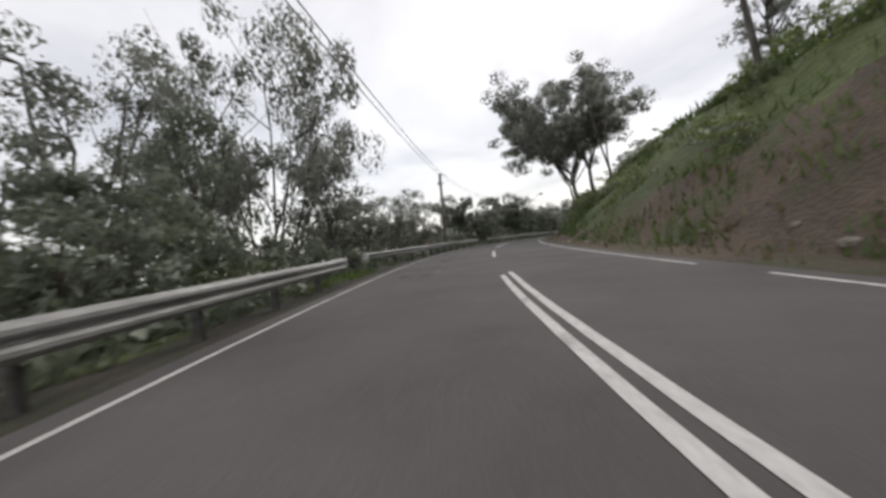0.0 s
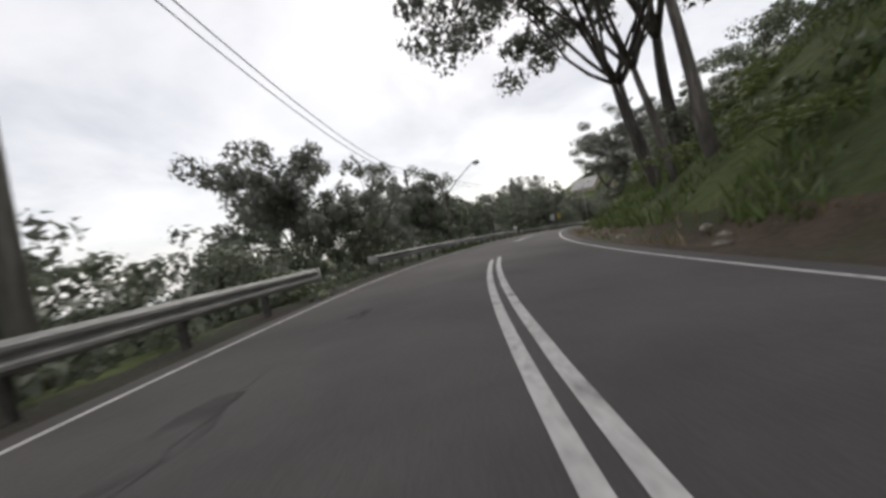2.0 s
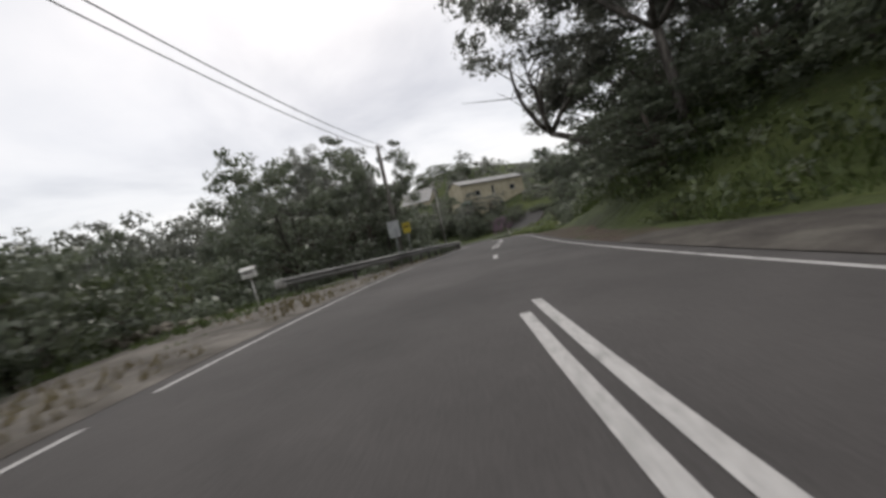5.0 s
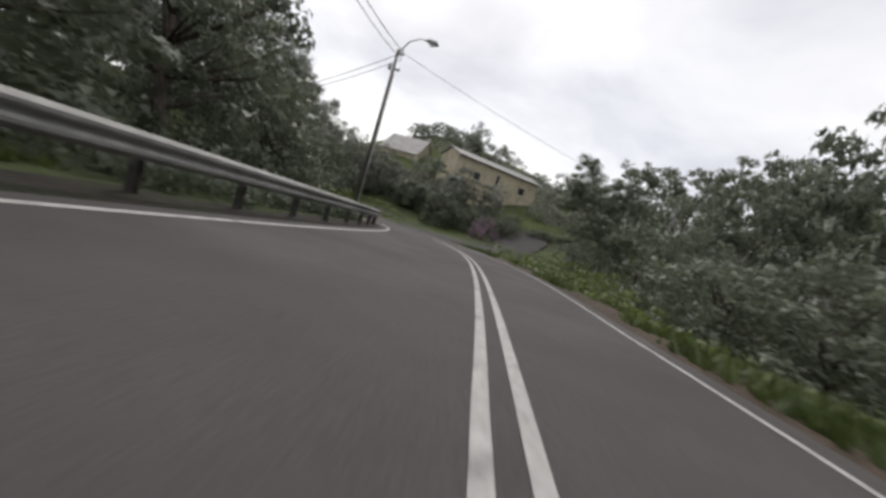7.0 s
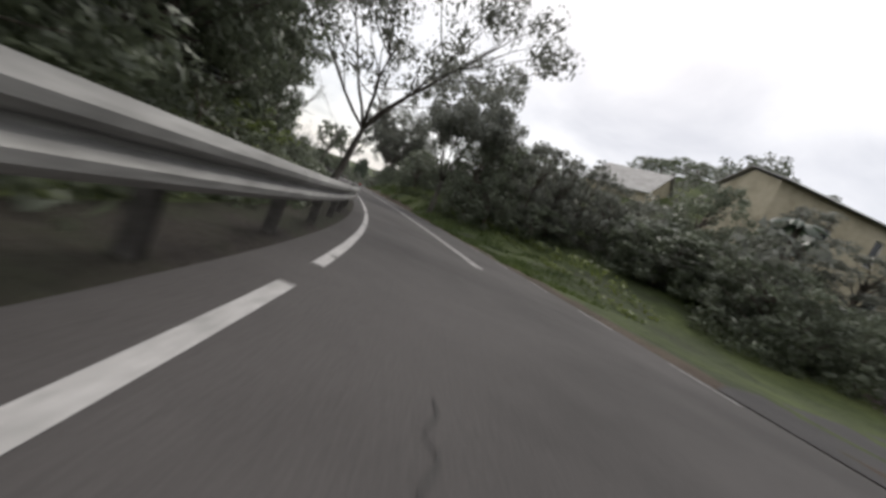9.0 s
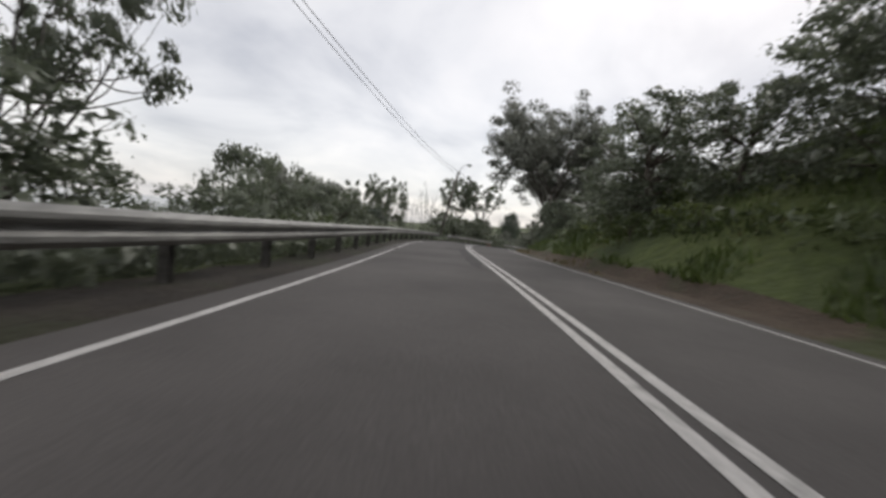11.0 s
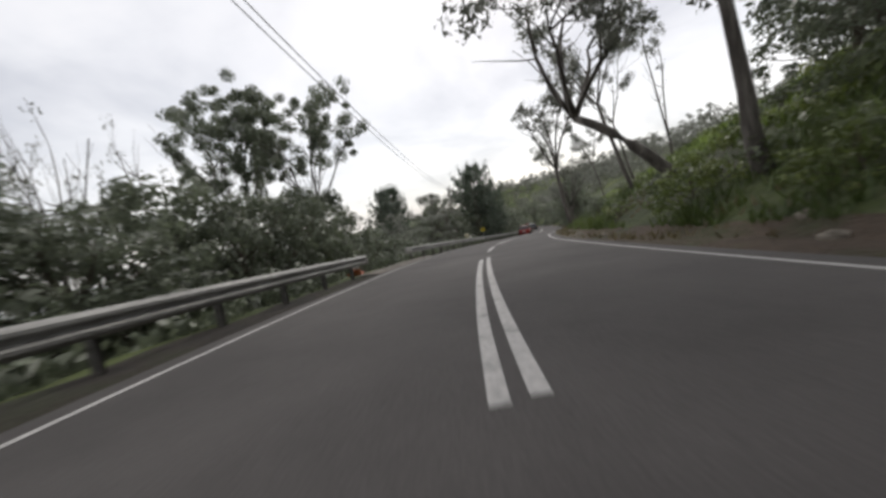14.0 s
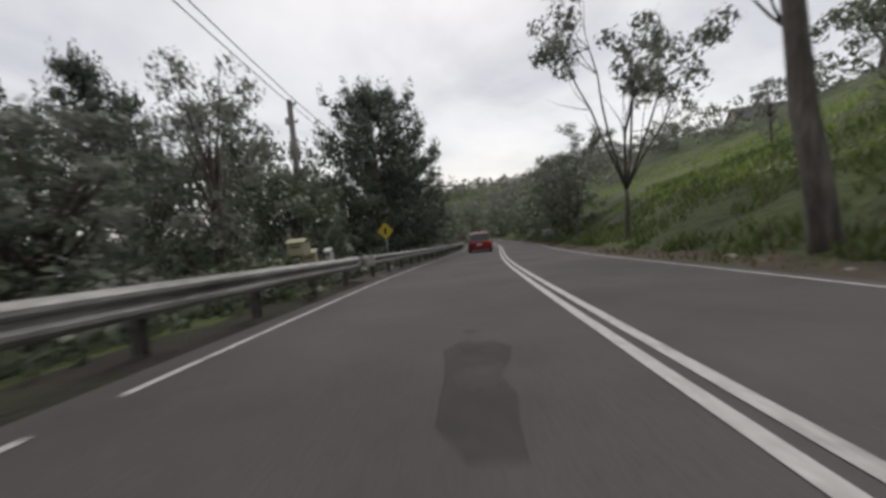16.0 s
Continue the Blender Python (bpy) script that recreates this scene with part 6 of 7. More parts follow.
# ---- letterboxes, signs, stakes ----
def letterbox(s, lat, size, post, turn=0.0, mat=WHITE, label="white metal letterbox on a thin post", tilt=0.0):
    root = thing("letterbox", label, "letterbox", "letterboxes by the road")
    foot = foot_of(s, lat)
    root.matrix_basis = frame_at(s, lat, foot, turn) @ Matrix.Rotation(tilt, 4, "Y")
    add_tube("post", [(0, 0, -0.3), (0.01, 0, post)], [0.032, 0.03], mat, root, 8)
    w, d, h = size
    bm = bmesh.new()
    box(bm, (w, d, h), (0, 0, post + h / 2), 0.02)
    body = part("body", bm, mat, root)
    bm = bmesh.new()
    for y0, y1, z0, z1 in ((-d / 2 - 0.04, 0.0, 0, 0.09), (0.0, d / 2 + 0.04, 0.09, 0)):
        q = [bm.verts.new(c) for c in ((-w / 2 - 0.03, y0, post + h + z0 + 0.004), (w / 2 + 0.03, y0, post + h + z0 + 0.004), (w / 2 + 0.03, y1, post + h + z1 + 0.004), (-w / 2 - 0.03, y1, post + h + z1 + 0.004))]
        q2 = [bm.verts.new((c.co.x, c.co.y, c.co.z + 0.02)) for c in q]
        bm.faces.new(q[::-1])
        bm.faces.new(q2)
        for i in range(4):
            j = (i + 1) % 4
            bm.faces.new((q[i], q[j], q2[j], q2[i]))
    part("lid", bm, mat, root)
    bm = bmesh.new()
    box(bm, (w * 0.6, 0.012, 0.03), (0, -d / 2 - 0.004, post + h * 0.7))
    part("slot", bm, BLACK, body)
    return root


letterbox(83.8, -7.9, (0.42, 0.34, 0.26), 0.98, turn=20, tilt=-0.06)
CREAM_BOX = material("cream_paint", ((0.36, 0.34, 0.22), (0.5, 0.47, 0.33)), scale=3, rough=0.6, bump=0.1)
letterbox(254.6, -5.9, (0.46, 0.4, 0.34), 0.95, mat=CREAM_BOX, label="cream letterbox on a post behind the rail")
letterbox(255.6, -6.1, (0.4, 0.4, 0.4), 0.7, turn=15, mat=CREAM_BOX, label="squat cream letterbox on a post behind the rail")
letterbox(256.8, -6.0, (0.18, 0.3, 0.3), 0.75, mat=WHITE, label="narrow white letterbox behind the rail")


def sign(s, lat, top, shape, mat, label, size=0.6, turn=0.0, back=False):
    root = thing("road_sign", label, "road sign")
    foot = foot_of(s, lat)
    root.matrix_basis = frame_at(s, lat, foot, turn)
    h = top - foot
    add_tube("post", [(0, 0.03, -0.4), (0, 0.03, h)], [0.032, 0.032], LAMP_GREY, root, 8)
    bm = bmesh.new()
    if shape == "diamond":
        bmesh.ops.create_cube(bm, size=1.0, matrix=Matrix.Translation((0, -0.02, h - size * 0.5)) @ Matrix.Rotation(radians(45), 4, "Y") @ Matrix.Diagonal((size, 0.012, size, 1)))
    else:
        box(bm, (size, 0.012, size * (1.35 if shape == "tall" else 0.6)), (0, -0.02, h - size * 0.55))
    plate = part("plate", bm, mat, root)
    bm = bmesh.new()
    if shape == "diamond":
        box(bm, (0.09, 0.006, size * 0.55), (0, -0.03, h - size * 0.5))
    else:
        box(bm, (size * 0.7, 0.006, 0.07), (0, -0.03, h - size * 0.45))
    if not back:
        part("marking", bm, BLACK, plate)
    else:
        bm.free()
    return root


sign(91.0, -4.9, 2.3, "tall", LAMP_GREY, "back of a grey metal sign on a post", 0.62, back=True)
sign(96.0, -5.6, 2.5, "tall", YELLOW, "yellow warning plate on a thin post", 0.5)
sign(262.5, -5.6, 2.0, "diamond", YELLOW, "yellow diamond warning sign in shade of the conifers", 0.55)
sign(288.0, 5.4, 1.7, "wide", WHITE, "white board sign beside the road", 1.1)
sign(291.0, 5.6, 1.6, "wide", WHITE, "white board sign beside the road", 1.0)


def stake(s, lat, h, mat, label, lean=0.0, r=0.035):
    root = thing("marker_post", label, "post", "marker posts")
    root.matrix_basis = frame_at(s, lat, foot_of(s, lat)) @ Matrix.Rotation(lean, 4, "Y")
    bm = bmesh.new()
    box(bm, (r * 2.6, r, h + 0.3), (0, 0, h / 2 - 0.15), 0.008)
    part("post", bm, mat, root)
    bm = bmesh.new()
    box(bm, (r * 1.8, 0.006, 0.16), (0, -r / 2 - 0.004, h - 0.16))
    part("reflector", bm, REFLECT, root)
    return root


stake(127.6, 6.6, 0.95, WHITE, "leaning white marker post at the driveway")
stake(120.5, 9.6, 1.5, YELLOW, "yellow marker stake in the long grass")
stake(111.0, -6.2, 0.7, WHITE, "pale thin stake behind the guard rail", 0.25, 0.025)
stake(112.4, -6.4, 0.6, WHITE, "pale thin stake behind the guard rail", -0.2, 0.025)
stake(114.0, -5.6, 0.6, WHITE, "pale thin stake behind the guard rail", 0.1, 0.025)


def delineator(s, label="round red reflector on the rail top"):
    root = thing("rail_reflector", label, "reflector", "rail reflectors")
    root.matrix_basis = frame_at(s, rail_lat(s) + 0.02, 0.72)
    add_tube("disc", [(0, -0.02, 0.08), (0, 0.02, 0.08)], [0.045, 0.045], REFLECT, root, 14)
    bm = bmesh.new()
    box(bm, (0.05, 0.02, 0.08), (0, 0, 0.02))
    part("stem", bm, LAMP_GREY, root)


for s in (68.2, 146.8):
    delineator(s)
for s in (24.0, 58.5):
    root = thing("marker_post", "thin white marker post fixed behind the rail", "post", "marker posts")
    root.matrix_basis = frame_at(s, rail_lat(s) - 0.12, 0)
    bm = bmesh.new()
    box(bm, (0.09, 0.03, 1.3), (0, 0, 0.25), 0.008)
    part("post", bm, WHITE, root)
    bm = bmesh.new()
    box(bm, (0.06, 0.006, 0.14), (0, -0.019, 0.8))
    part("reflector", bm, REFLECT, root)

# plastic bin and lid at the pull-off
crate = thing("rubbish_bin", "dark plastic bin tipped over at the pull-off", "bin")
crate.matrix_basis = frame_at(60.0, 6.2, foot_of(60.0, 6.2) + 0.02, 25) @ Matrix.Rotation(radians(12), 4, "Y") @ Matrix.Scale(0.6, 4)
bm = bmesh.new()
box(bm, (0.6, 0.7, 0.55), (0, 0, 0.3), 0.04)
for q in bm.verts:
    if q.co.z < 0.2:
        q.co.x *= 0.82
        q.co.y *= 0.82
part("body", bm, BLACK, crate)
bm = bmesh.new()
box(bm, (0.68, 0.78, 0.05), (0, 0, 0.62), 0.02)
part("lid", bm, BLACK, crate)

# cream board on the ground inside the bend
board = thing("timber_board", "cream board lying on the dirt verge", "board")
board.matrix_basis = frame_at(119.4, -4.75, 0.06, 20) @ Matrix.Rotation(radians(4), 4, "X")
bm = bmesh.new()
box(bm, (0.75, 0.5, 0.035), (0, 0, 0.02), 0.006)
part("panel", bm, CREAM_BOX, board)


def cone(s, lat, tilt):
    root = thing("traffic_cone", "battered orange traffic cone in the weeds", "traffic cone", "traffic cones")
    root.matrix_basis = frame_at(s, lat, foot_of(s, lat) + 0.05) @ Matrix.Rotation(tilt, 4, "X") @ Matrix.Rotation(tilt * 0.4, 4, "Y")
    add_tube("body", [(0, 0, 0.04), (0, 0, 0.3), (0, 0, 0.62)], [0.17, 0.1, 0.03], ORANGE, root, 14)
    add_tube("band", [(0, 0, 0.33), (0, 0, 0.45)], [0.096, 0.073], WHITE, root, 14)
    bm = bmesh.new()
    box(bm, (0.42, 0.42, 0.04), (0, 0, 0.02), 0.02)
    part("base", bm, ORANGE, root)


cone(225.6, -5.0, 0.5)
cone(226.4, -5.5, -0.8)


# slatted screen on the left-hand slope
screen = thing("slat_fence", "dark horizontal slat fence climbing the slope", "fence")
screen.matrix_basis = frame_at(149.5, -10.2, foot_of(149.5, -10.2) - 0.6)
for k in range(4):
    bm = bmesh.new()
    box(bm, (0.1, 0.1, 1.9), (0, k * 1.8, 0.7 + 0.1 * k), 0.01)
    part("post", bm, SLAT, screen)
for k in range(6):
    bm = bmesh.new()
    box(bm, (0.03, 5.6, 0.1), (0.07, 2.7, 0.45 + 0.22 * k), 0.006)
    for q in bm.verts:
        q.co.z += 0.06 * q.co.y
    part("slat", bm, SLAT, screen)


# ---- low stone wall and stones ----
def rock_mesh(seed, size):
    bm = bmesh.new()
    bmesh.ops.create_icosphere(bm, subdivisions=1, radius=size)
    for q in bm.verts:
        n = noise.noise(q.co * (1.3 / size) + Vector((seed * 7.3, 0, 0)))
        q.co *= 1 + 0.35 * n
        q.co.z *= 0.7
    me = bpy.data.meshes.new("stone")
    bm.to_mesh(me)
    bm.free()
    me.materials.append(STONE)
    return me


ROCKS = [rock_mesh(k, 0.2) for k in range(6)]
wall = thing("stone_wall", "low dry wall of pale field stones", "wall")
wall.matrix_basis = frame_at(80.0, -8.6, 0)
inv = wall.matrix_basis.inverted()
_rk = random.Random(3)
for k in range(26):
    s = 79.6 + 0.17 * k + (0.05 if k % 2 else 0)
    p = on_road(s, -8.7 - 0.12 * (k % 2) - 0.2 * math.sin(s), 0)
    p.z = land_z(p.x, p.y) + 0.05 + (0.16 if k % 3 == 0 else 0)
    st = new("stone", ROCKS[k % 6])
    st.parent = wall
    st.matrix_basis = inv @ Matrix.Translation(p) @ Matrix.Rotation(_rk.uniform(0, 6), 4, "Z") @ Matrix.Diagonal((_rk.uniform(0.6, 1.2),) * 3 + (1,))
for k in range(46):
    s = _rk.uniform(4, 56) if k < 18 else _rk.uniform(184, 262)
    lat = lane_right(s) + _rk.uniform(0.75, 1.9)
    p = on_road(s, lat)
    p.z += float(land_height(np.array([s]), np.array([lat]))[0])
    st = new("rock", ROCKS[k % 6])
    z = _rk.uniform(0.25, 0.95)
    st.matrix_basis = Matrix.Translation(p) @ Matrix.Rotation(_rk.uniform(0, 6), 4, "Z") @ Matrix.Diagonal((z, z, z, 1))
    tagged(st, "loose pale stone at the foot of the bank", "rock", "stones at the bank")


# ---- gravel pull-offs, driveway, patches and cracks ----
def apron(name, a, b, inner, outer, mat, label, dz=0.02, step=1.0, most=0.25):
    n = 8

    def prof(s):
        i, o = inner(s), outer(s)
        row = []
        for k in range(n + 1):
            lat = i + (o - i) * k / n
            z = float(land_height(np.array([s]), np.array([lat]))[0])
            near = abs(lat) - (lane_right(s) if lat > 0 else lane_left(s))
            row.append((lat, min(z, most) + (dz + 0.02 * noise.noise(Vector((s, lat, 4.0)))) * min(1.0, max(0.0, (near - 0.3) / 0.5)) - 0.012 * (near < 0.5)))
        return row
    v, f = ribbon(steps(a, b, step), prof)
    ob = mesh_object(name, v, f, mat, smooth=True)
    return tagged(ob, label, "paving", kind="structure")


def bump_out(a, b, w):
    return lambda s: w * math.sin(math.pi * min(1, max(0, (s - a) / (b - a)))) ** 0.5 + 0.5


_b = bump_out(56, 81, 3.6)
apron("gravel_lay_by", 56.5, 80.5, lambda s: lane_right(s) + 0.4, lambda s: lane_right(s) + _b(s), GRAVEL_DARK, "brown gravel pull-off below the bank", 0.05)
_c = bump_out(74, 94, 3.6)
apron("gravel_shoulder", 74.5, 93.5, lambda s: -lane_left(s) - 0.36 - _c(s), lambda s: -lane_left(s) - 0.36, GRAVEL, "pale gravel shoulder at the driveway", 0.04)
apron("gravel_strip", 224.5, 234.0, lambda s: -lane_left(s) - 1.3, lambda s: -lane_left(s) - 0.36, GRAVEL, "thin gravel strip between the rails", 0.05)
apron("gravel_strip", 203.5, 211.0, lambda s: -lane_left(s) - 1.2, lambda s: -lane_left(s) - 0.36, GRAVEL_DARK, "thin gravel strip between the rails", 0.05)
apron("gravel_strip", 255.0, 268.0, lambda s: -lane_left(s) - 1.1, lambda s: -lane_left(s) - 0.36, GRAVEL_DARK, "thin gravel strip between the rails", 0.05)



def drive_inner(s):
    return lane_right(s) + 0.4 + 18.0 * min(1.0, max(0.0, (s - 139.5) / 4.0)) ** 1.5


def drive_outer(s):
    return lane_right(s) + float(np.interp(s, (129.5, 132, 136, 140, 143, 146), (1.6, 7.5, 15.0, 25.0, 29.0, 30.0)))


apron("driveway", 129.5, 146.0, drive_inner, drive_outer, ASPHALT_NEW, "dark asphalt driveway mouth", 0.07, 0.5, 9.0)


def drive_kerb():
    """A low pale kerb along the outer edge of the driveway."""
    v, f = [], []
    st = steps(131.0, 141.0, 0.5)
    for s in st:
        lat = drive_outer(s)
        z = float(land_height(np.array([s]), np.array([lat]))[0])
        v += [on_road(s, lat + dl, z + dz) for dl, dz in ((-0.02, -0.1), (0.0, 0.15), (0.02, 0.17), (0.16, 0.17), (0.18, -0.1))]
    for i in range(len(st) - 1):
        for k in range(4):
            f.append((i * 5 + k, i * 5 + k + 1, i * 5 + k + 6, i * 5 + k + 5))
    return tagged(mesh_object("kerb", v, f, GRAVEL, smooth=False), "low pale concrete kerb along the driveway", "kerb", kind="structure")


drive_kerb()

ASPHALT_PALE = material("asphalt_scuffed", ((0.115, 0.107, 0.098), (0.165, 0.154, 0.142)), scale=1.6, rough=0.9, bump=0.4, fine=40, bump_size=0.005)
STAIN_DARK = material("oil_stain", ((0.056, 0.051, 0.049), (0.07, 0.064, 0.0615)), scale=1.6, rough=0.85, bump=0.4, fine=40, bump_size=0.005)


def worn_through(m, scale, low, high):
    """Lets the road show through a stain in ragged flecks."""
    nt = m.node_tree
    co, n = nt.nodes.new("ShaderNodeTexCoord"), nt.nodes.new("ShaderNodeTexNoise")
    n.inputs["Scale"].default_value, n.inputs["Detail"].default_value = scale, 5
    r = nt.nodes.new("ShaderNodeMapRange")
    r.inputs["From Min"].default_value, r.inputs["From Max"].default_value = low, high
    nt.links.new(co.outputs["Object"], n.inputs["Vector"])
    nt.links.new(n.outputs["Fac"], r.inputs["Value"])
    nt.links.new(r.outputs[0], nt.nodes["Principled BSDF"].inputs["Alpha"])


worn_through(ASPHALT_PALE, 1.3, 0.42, 0.68)
worn_through(STAIN_DARK, 1.1, 0.36, 0.62)


def patch(name, a, b, lat0, lat1, mat, label, dz=0.0045, ragged=0.12):
    """A thin ragged-edged layer on the road."""
    def prof(s):
        t = (s - a) / (b - a)
        pinch = min(1.0, 6 * t, 6 * (1 - t)) * 0.5 + 0.5
        c, w = (lat0 + lat1) / 2, (lat1 - lat0) / 2 * pinch
        e0 = ragged * noise.noise(Vector((s * 1.9, lat0, 1.0)))
        e1 = ragged * noise.noise(Vector((s * 1.9, lat1, 6.0)))
        row = []
        for k in range(5):
            x = c - w + e0 + (2 * w + e1 - e0) * k / 4
            side = lane_left(s) if x < 0 else lane_right(s)
            q = abs(x) / side
            z = 0.02 - 0.016 * q if q < 0.5 else 0.012 * (1 - (q - 0.5) / 0.5)
            row.append((x, z + dz))
        return row
    v, f = ribbon(steps(a, b, 0.35), prof)
    ob = mesh_object(name, v, f, mat, smooth=True)
    return tagged(ob, label, "road patch", kind="structure")


patch("road_patch", 176.0, 187.0, -0.72, -0.3, ASPHALT_NEW, "dark trench patch beside the centre line")
patch("road_patch", 184.5, 186.4, -1.4, -0.45, ASPHALT_NEW, "dark square asphalt patch")
patch("road_patch", 9.3, 13.0, -2.7, -1.6, ASPHALT_PALE, "pale scuffed patch in the lane", ragged=0.35)
patch("road_patch", 14.5, 19.0, -2.3, -1.2, ASPHALT_PALE, "pale scuffed patch in the lane", ragged=0.35)
patch("road_patch", 50.0, 56.0, -3.1, -2.3, ASPHALT_PALE, "pale dusty strip in the lane", ragged=0.3)
patch("road_patch", 57.5, 66.0, -2.6, -1.7, ASPHALT_PALE, "pale dusty strip in the lane", ragged=0.3)
patch("road_patch", 246.2, 248.4, -1.5, -1.1, STAIN_DARK, "dark oily smear in the lane", ragged=0.25)


def crack(pts, width=0.02):
    """A sealed crack wandering through (s, lat) points."""
    rows, rr = [], random.Random(len(pts) * 7 + int(pts[0][0]))
    for (s0, l0), (s1, l1) in zip(pts, pts[1:]):
        n = max(3, int(math.hypot(s1 - s0, l1 - l0) / 0.12))
        for k in range(n):
            t = k / n
            rows.append((s0 + (s1 - s0) * t + rr.uniform(-0.06, 0.06), l0 + (l1 - l0) * t + rr.uniform(-0.05, 0.05)))
    v, f = [], []
    for i, (s, lat) in enumerate(rows):
        a, b = rows[max(0, i - 1)], rows[min(len(rows) - 1, i + 1)]
        d = Vector((b[0] - a[0], b[1] - a[1])).normalized()
        w = width * rr.uniform(0.4, 1.0) / 2
        for sg in (-1, 1):
            x = lat + sg * d.x * w
            y = s - sg * d.y * w
            side = lane_left(y) if x < 0 else lane_right(y)
            q = abs(x) / side
            z = 0.02 - 0.016 * q if q < 0.5 else 0.012 * max(0, 1 - (q - 0.5) / 0.5)
            v.append(on_road(y, x, z + 0.008))
        if i:
            b2 = 2 * i
            f.append((b2 - 2, b2 - 1, b2 + 1, b2))
    ob = mesh_object("road_crack", v, f, CRACK)
    return tagged(ob, "dark wandering crack in the asphalt", "crack", kind="structure")


crack([(107.5, -1.92), (107.75, -1.83), (108.0, -1.77), (108.3, -1.77), (108.65, -1.76), (109.2, -1.72)], 0.022)
crack([(107.6, -1.44), (108.0, -1.47), (108.27, -1.55), (108.6, -1.56)], 0.024)
crack([(108.98, -2.89), (108.86, -2.5), (108.75, -2.1), (109.1, -2.06), (109.7, -2.1)], 0.02)
crack([(109.37, -1.25), (109.4, -0.84)], 0.018)
crack([(111.5, -3.1), (112.4, -2.2), (113.5, -1.4), (114.0, -0.7)], 0.02)
crack([(115.99, -2.99), (116.33, -2.96), (116.73, -3.05), (117.21, -3.01), (117.25, -2.67)], 0.024)
crack([(116.3, -1.64), (116.65, -1.52), (116.83, -1.57), (117.3, -1.57), (117.46, -1.21), (117.44, -0.89)], 0.02)
crack([(124.6, -2.4), (124.93, -2.32), (124.98, -2.36), (125.01, -2.46), (125.12, -2.55), (125.33, -2.65), (125.83, -2.61), (126.42, -2.62), (128.4, -2.58), (129.6, -2.5)], 0.026)
crack([(131.5, -2.4), (132.8, -2.2), (134.0, -2.3), (135.2, -2.2)], 0.018)
crack([(139.5, -2.5), (141.0, -2.2), (142.4, -2.3), (143.8, -2.0)], 0.016)
crack([(144.06, -2.37), (144.65, -2.55), (146.76, -2.69)], 0.007)
crack([(30.5, -2.4), (31.6, -2.1), (33.0, -2.3), (34.2, -1.9)], 0.012)
crack([(179.0, -2.5), (180.2, -2.2), (181.5, -2.4), (183.0, -2.1)], 0.014)
patch("road_patch", 31.4, 32.6, -2.5, -2.1, STAIN_DARK, "dark tar smear in the lane", ragged=0.2)
patch("road_patch", 34.6, 35.6, -2.2, -1.9, STAIN_DARK, "dark tar smear in the lane", ragged=0.2)

RED = material("red_car_paint", ((0.2, 0.02, 0.018), (0.3, 0.03, 0.026)), scale=1.0, rough=0.25, bump=0)
SILVER = material("silver_car_paint", ((0.35, 0.36, 0.37), (0.45, 0.46, 0.47)), rough=0.3, metal=0.4, bump=0)
DARKCAR = material("dark_car_paint", ((0.02, 0.022, 0.028), (0.035, 0.037, 0.044)), rough=0.3, bump=0)
TAIL = material("tail_lamp", ((0.35, 0.02, 0.02), (0.5, 0.04, 0.03)), rough=0.2, bump=0)
RUBBER = material("tyre_rubber", ((0.012, 0.012, 0.012), (0.025, 0.025, 0.025)), rough=0.85, bump=0.2)


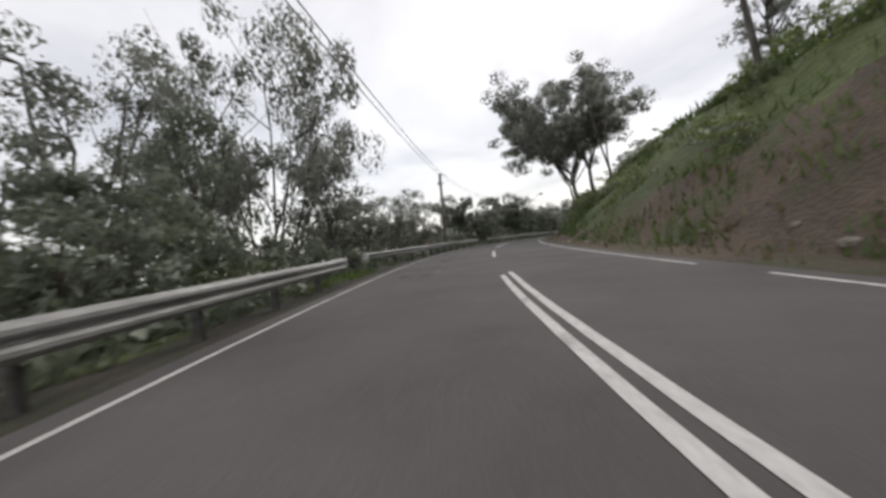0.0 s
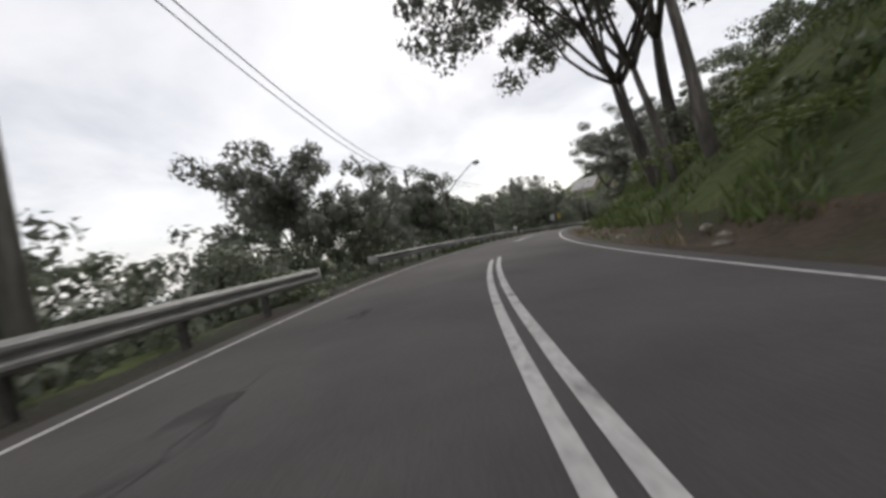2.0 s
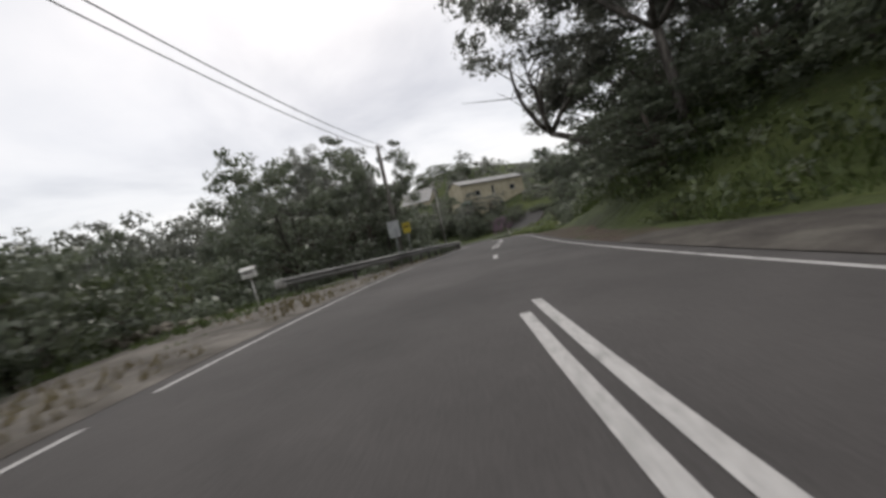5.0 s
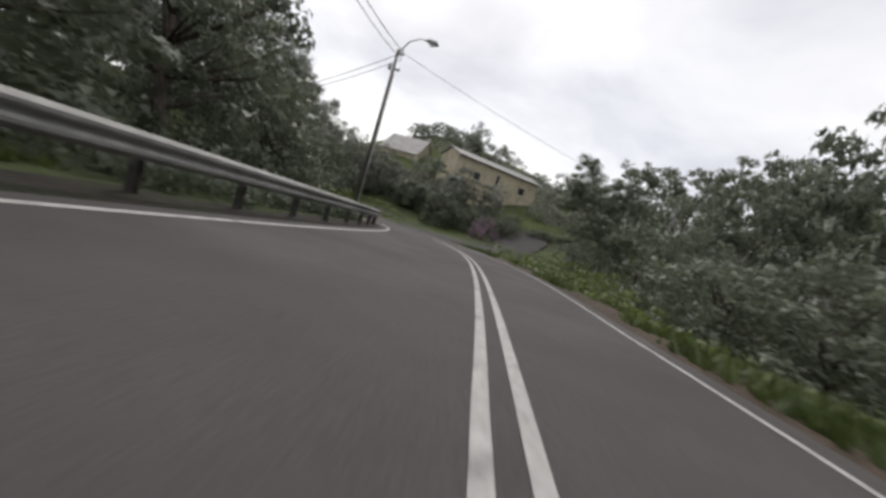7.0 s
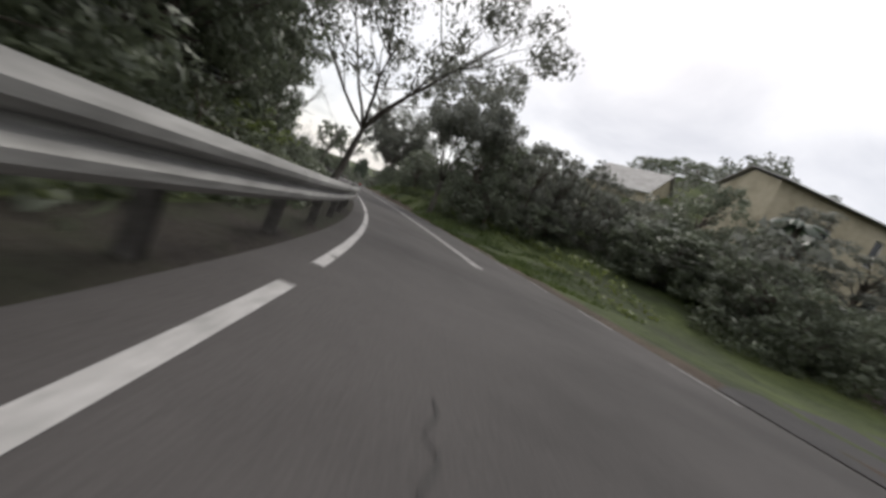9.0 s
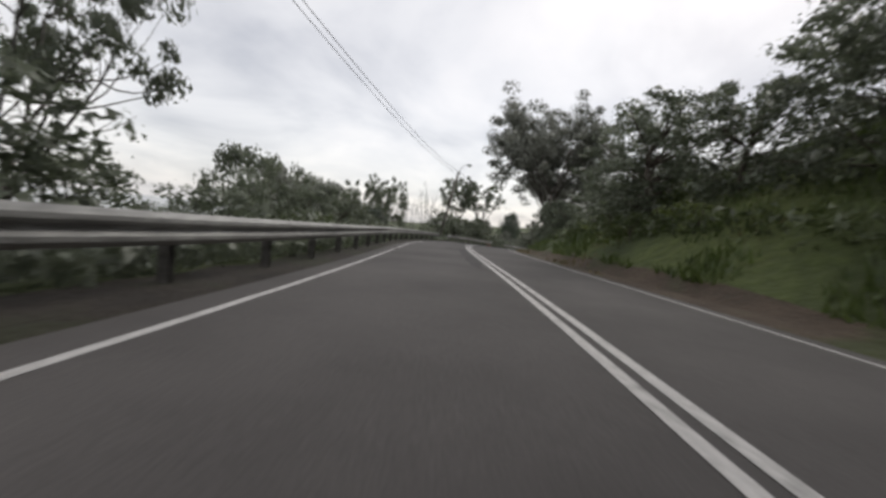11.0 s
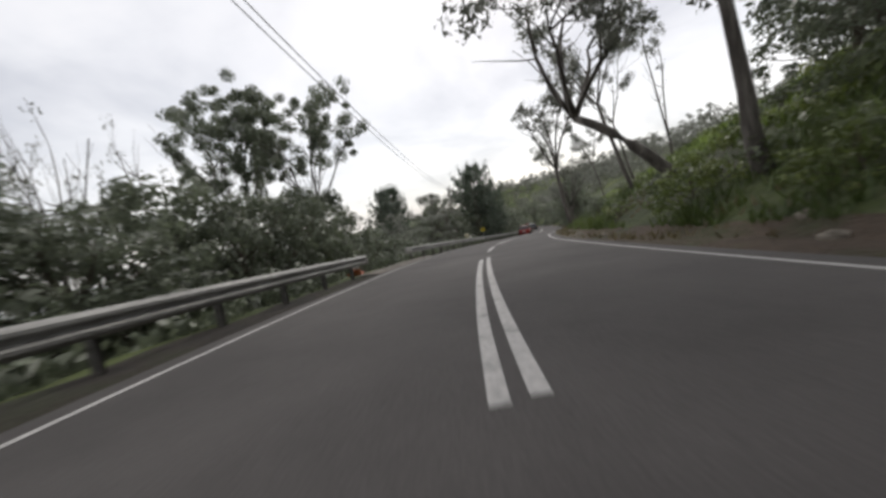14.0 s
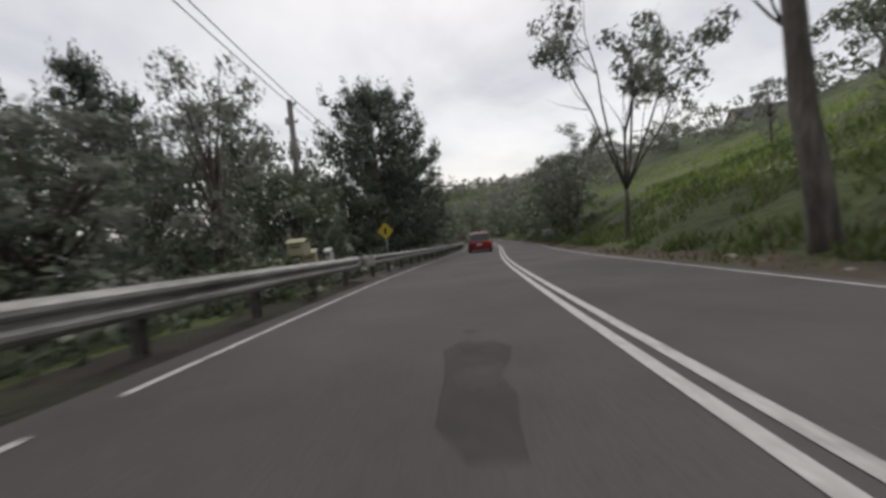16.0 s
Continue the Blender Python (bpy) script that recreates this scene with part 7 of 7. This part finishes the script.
def car(s, lat, paint, label, scale=1.0, way=1):
    root = thing("car", label, "car", "cars on the road")
    root.matrix_basis = frame_at(s, lat, 0.02, 0 if way > 0 else 180) @ Matrix.Scale(scale, 4)
    # body by cross-sections along y: (y, half width, sill, waist, roof half width, roof height)
    bm = bmesh.new()
    secs = [(-2.05, 0.72, 0.38, 0.82), (-1.95, 0.84, 0.28, 0.98), (-1.3, 0.88, 0.24, 1.0), (0.2, 0.89, 0.24, 0.96), (1.2, 0.87, 0.24, 0.9), (1.85, 0.8, 0.28, 0.76), (2.05, 0.66, 0.36, 0.62)]
    rings = []
    for y, w, lo, hi in secs:
        rings.append([bm.verts.new(c) for c in ((-w * 0.94, y, lo), (-w, y, lo + 0.2), (-w * 0.97, y, hi - 0.06), (-w * 0.86, y, hi), (w * 0.86, y, hi), (w * 0.97, y, hi - 0.06), (w, y, lo + 0.2), (w * 0.94, y, lo))])
    for a, b in zip(rings, rings[1:]):
        for i in range(8):
            j = (i + 1) % 8
            bm.faces.new((a[i], a[j], b[j], b[i]))
    bm.faces.new(rings[0][::-1])
    bm.faces.new(rings[-1])
    bmesh.ops.recalc_face_normals(bm, faces=bm.faces)
    body = part("body", bm, paint, root)
    bm = bmesh.new()
    secs = [(-1.9, 0.74, 0.0), (-1.6, 0.66, 0.46), (-0.4, 0.66, 0.54), (0.35, 0.64, 0.5), (1.15, 0.72, 0.0)]
    rings = []
    for y, w, up in secs:
        rings.append([bm.verts.new(c) for c in ((-0.78, y, 0.93), (-w, y, 0.95 + up), (w, y, 0.95 + up), (0.78, y, 0.93))])
    for a, b in zip(rings, rings[1:]):
        for i in range(3):
            bm.faces.new((a[i], a[i + 1], b[i + 1], b[i]))
    bmesh.ops.recalc_face_normals(bm, faces=bm.faces)
    part("cabin_glass", bm, PANE, body)
    bm = bmesh.new()
    box(bm, (1.28, 1.75, 0.05), (0, -0.65, 1.48), 0.02)
    part("roof", bm, paint, body)
    bm = bmesh.new()
    box(bm, (0.8, 0.03, 0.26), (0, -2.03, 0.52), 0.02)
    part("bumper", bm, BLACK, body)
    bm = bmesh.new()
    box(bm, (0.42, 0.02, 0.11), (0, -2.05, 0.7), 0.005)
    part("number_plate", bm, WHITE, body)
    for x in (-0.66, 0.66):
        bm = bmesh.new()
        box(bm, (0.26, 0.1, 0.2), (x, -1.97, 0.84), 0.03)
        part("tail_lamp", bm, TAIL, body)
        for y in (-1.3, 1.3):
            wheel = add_tube("wheel", [(x * 1.2 - 0.1, y, 0.31), (x * 1.2 + 0.1, y, 0.31)], [0.31, 0.31], RUBBER, root, 18)
            add_tube("rim", [(x * 1.2 - 0.106, y, 0.31), (x * 1.2 + 0.106, y, 0.31)], [0.19, 0.19], LAMP_GREY, wheel, 14)
    return root


car(275.5, -1.75, RED, "small red hatchback seen from behind")
car(306.0, -1.7, DARKCAR, "dark car in the queue ahead")
car(313.5, -1.7, SILVER, "silver car in the queue ahead")
car(321.0, -1.7, RED, "dull red car in the queue ahead")
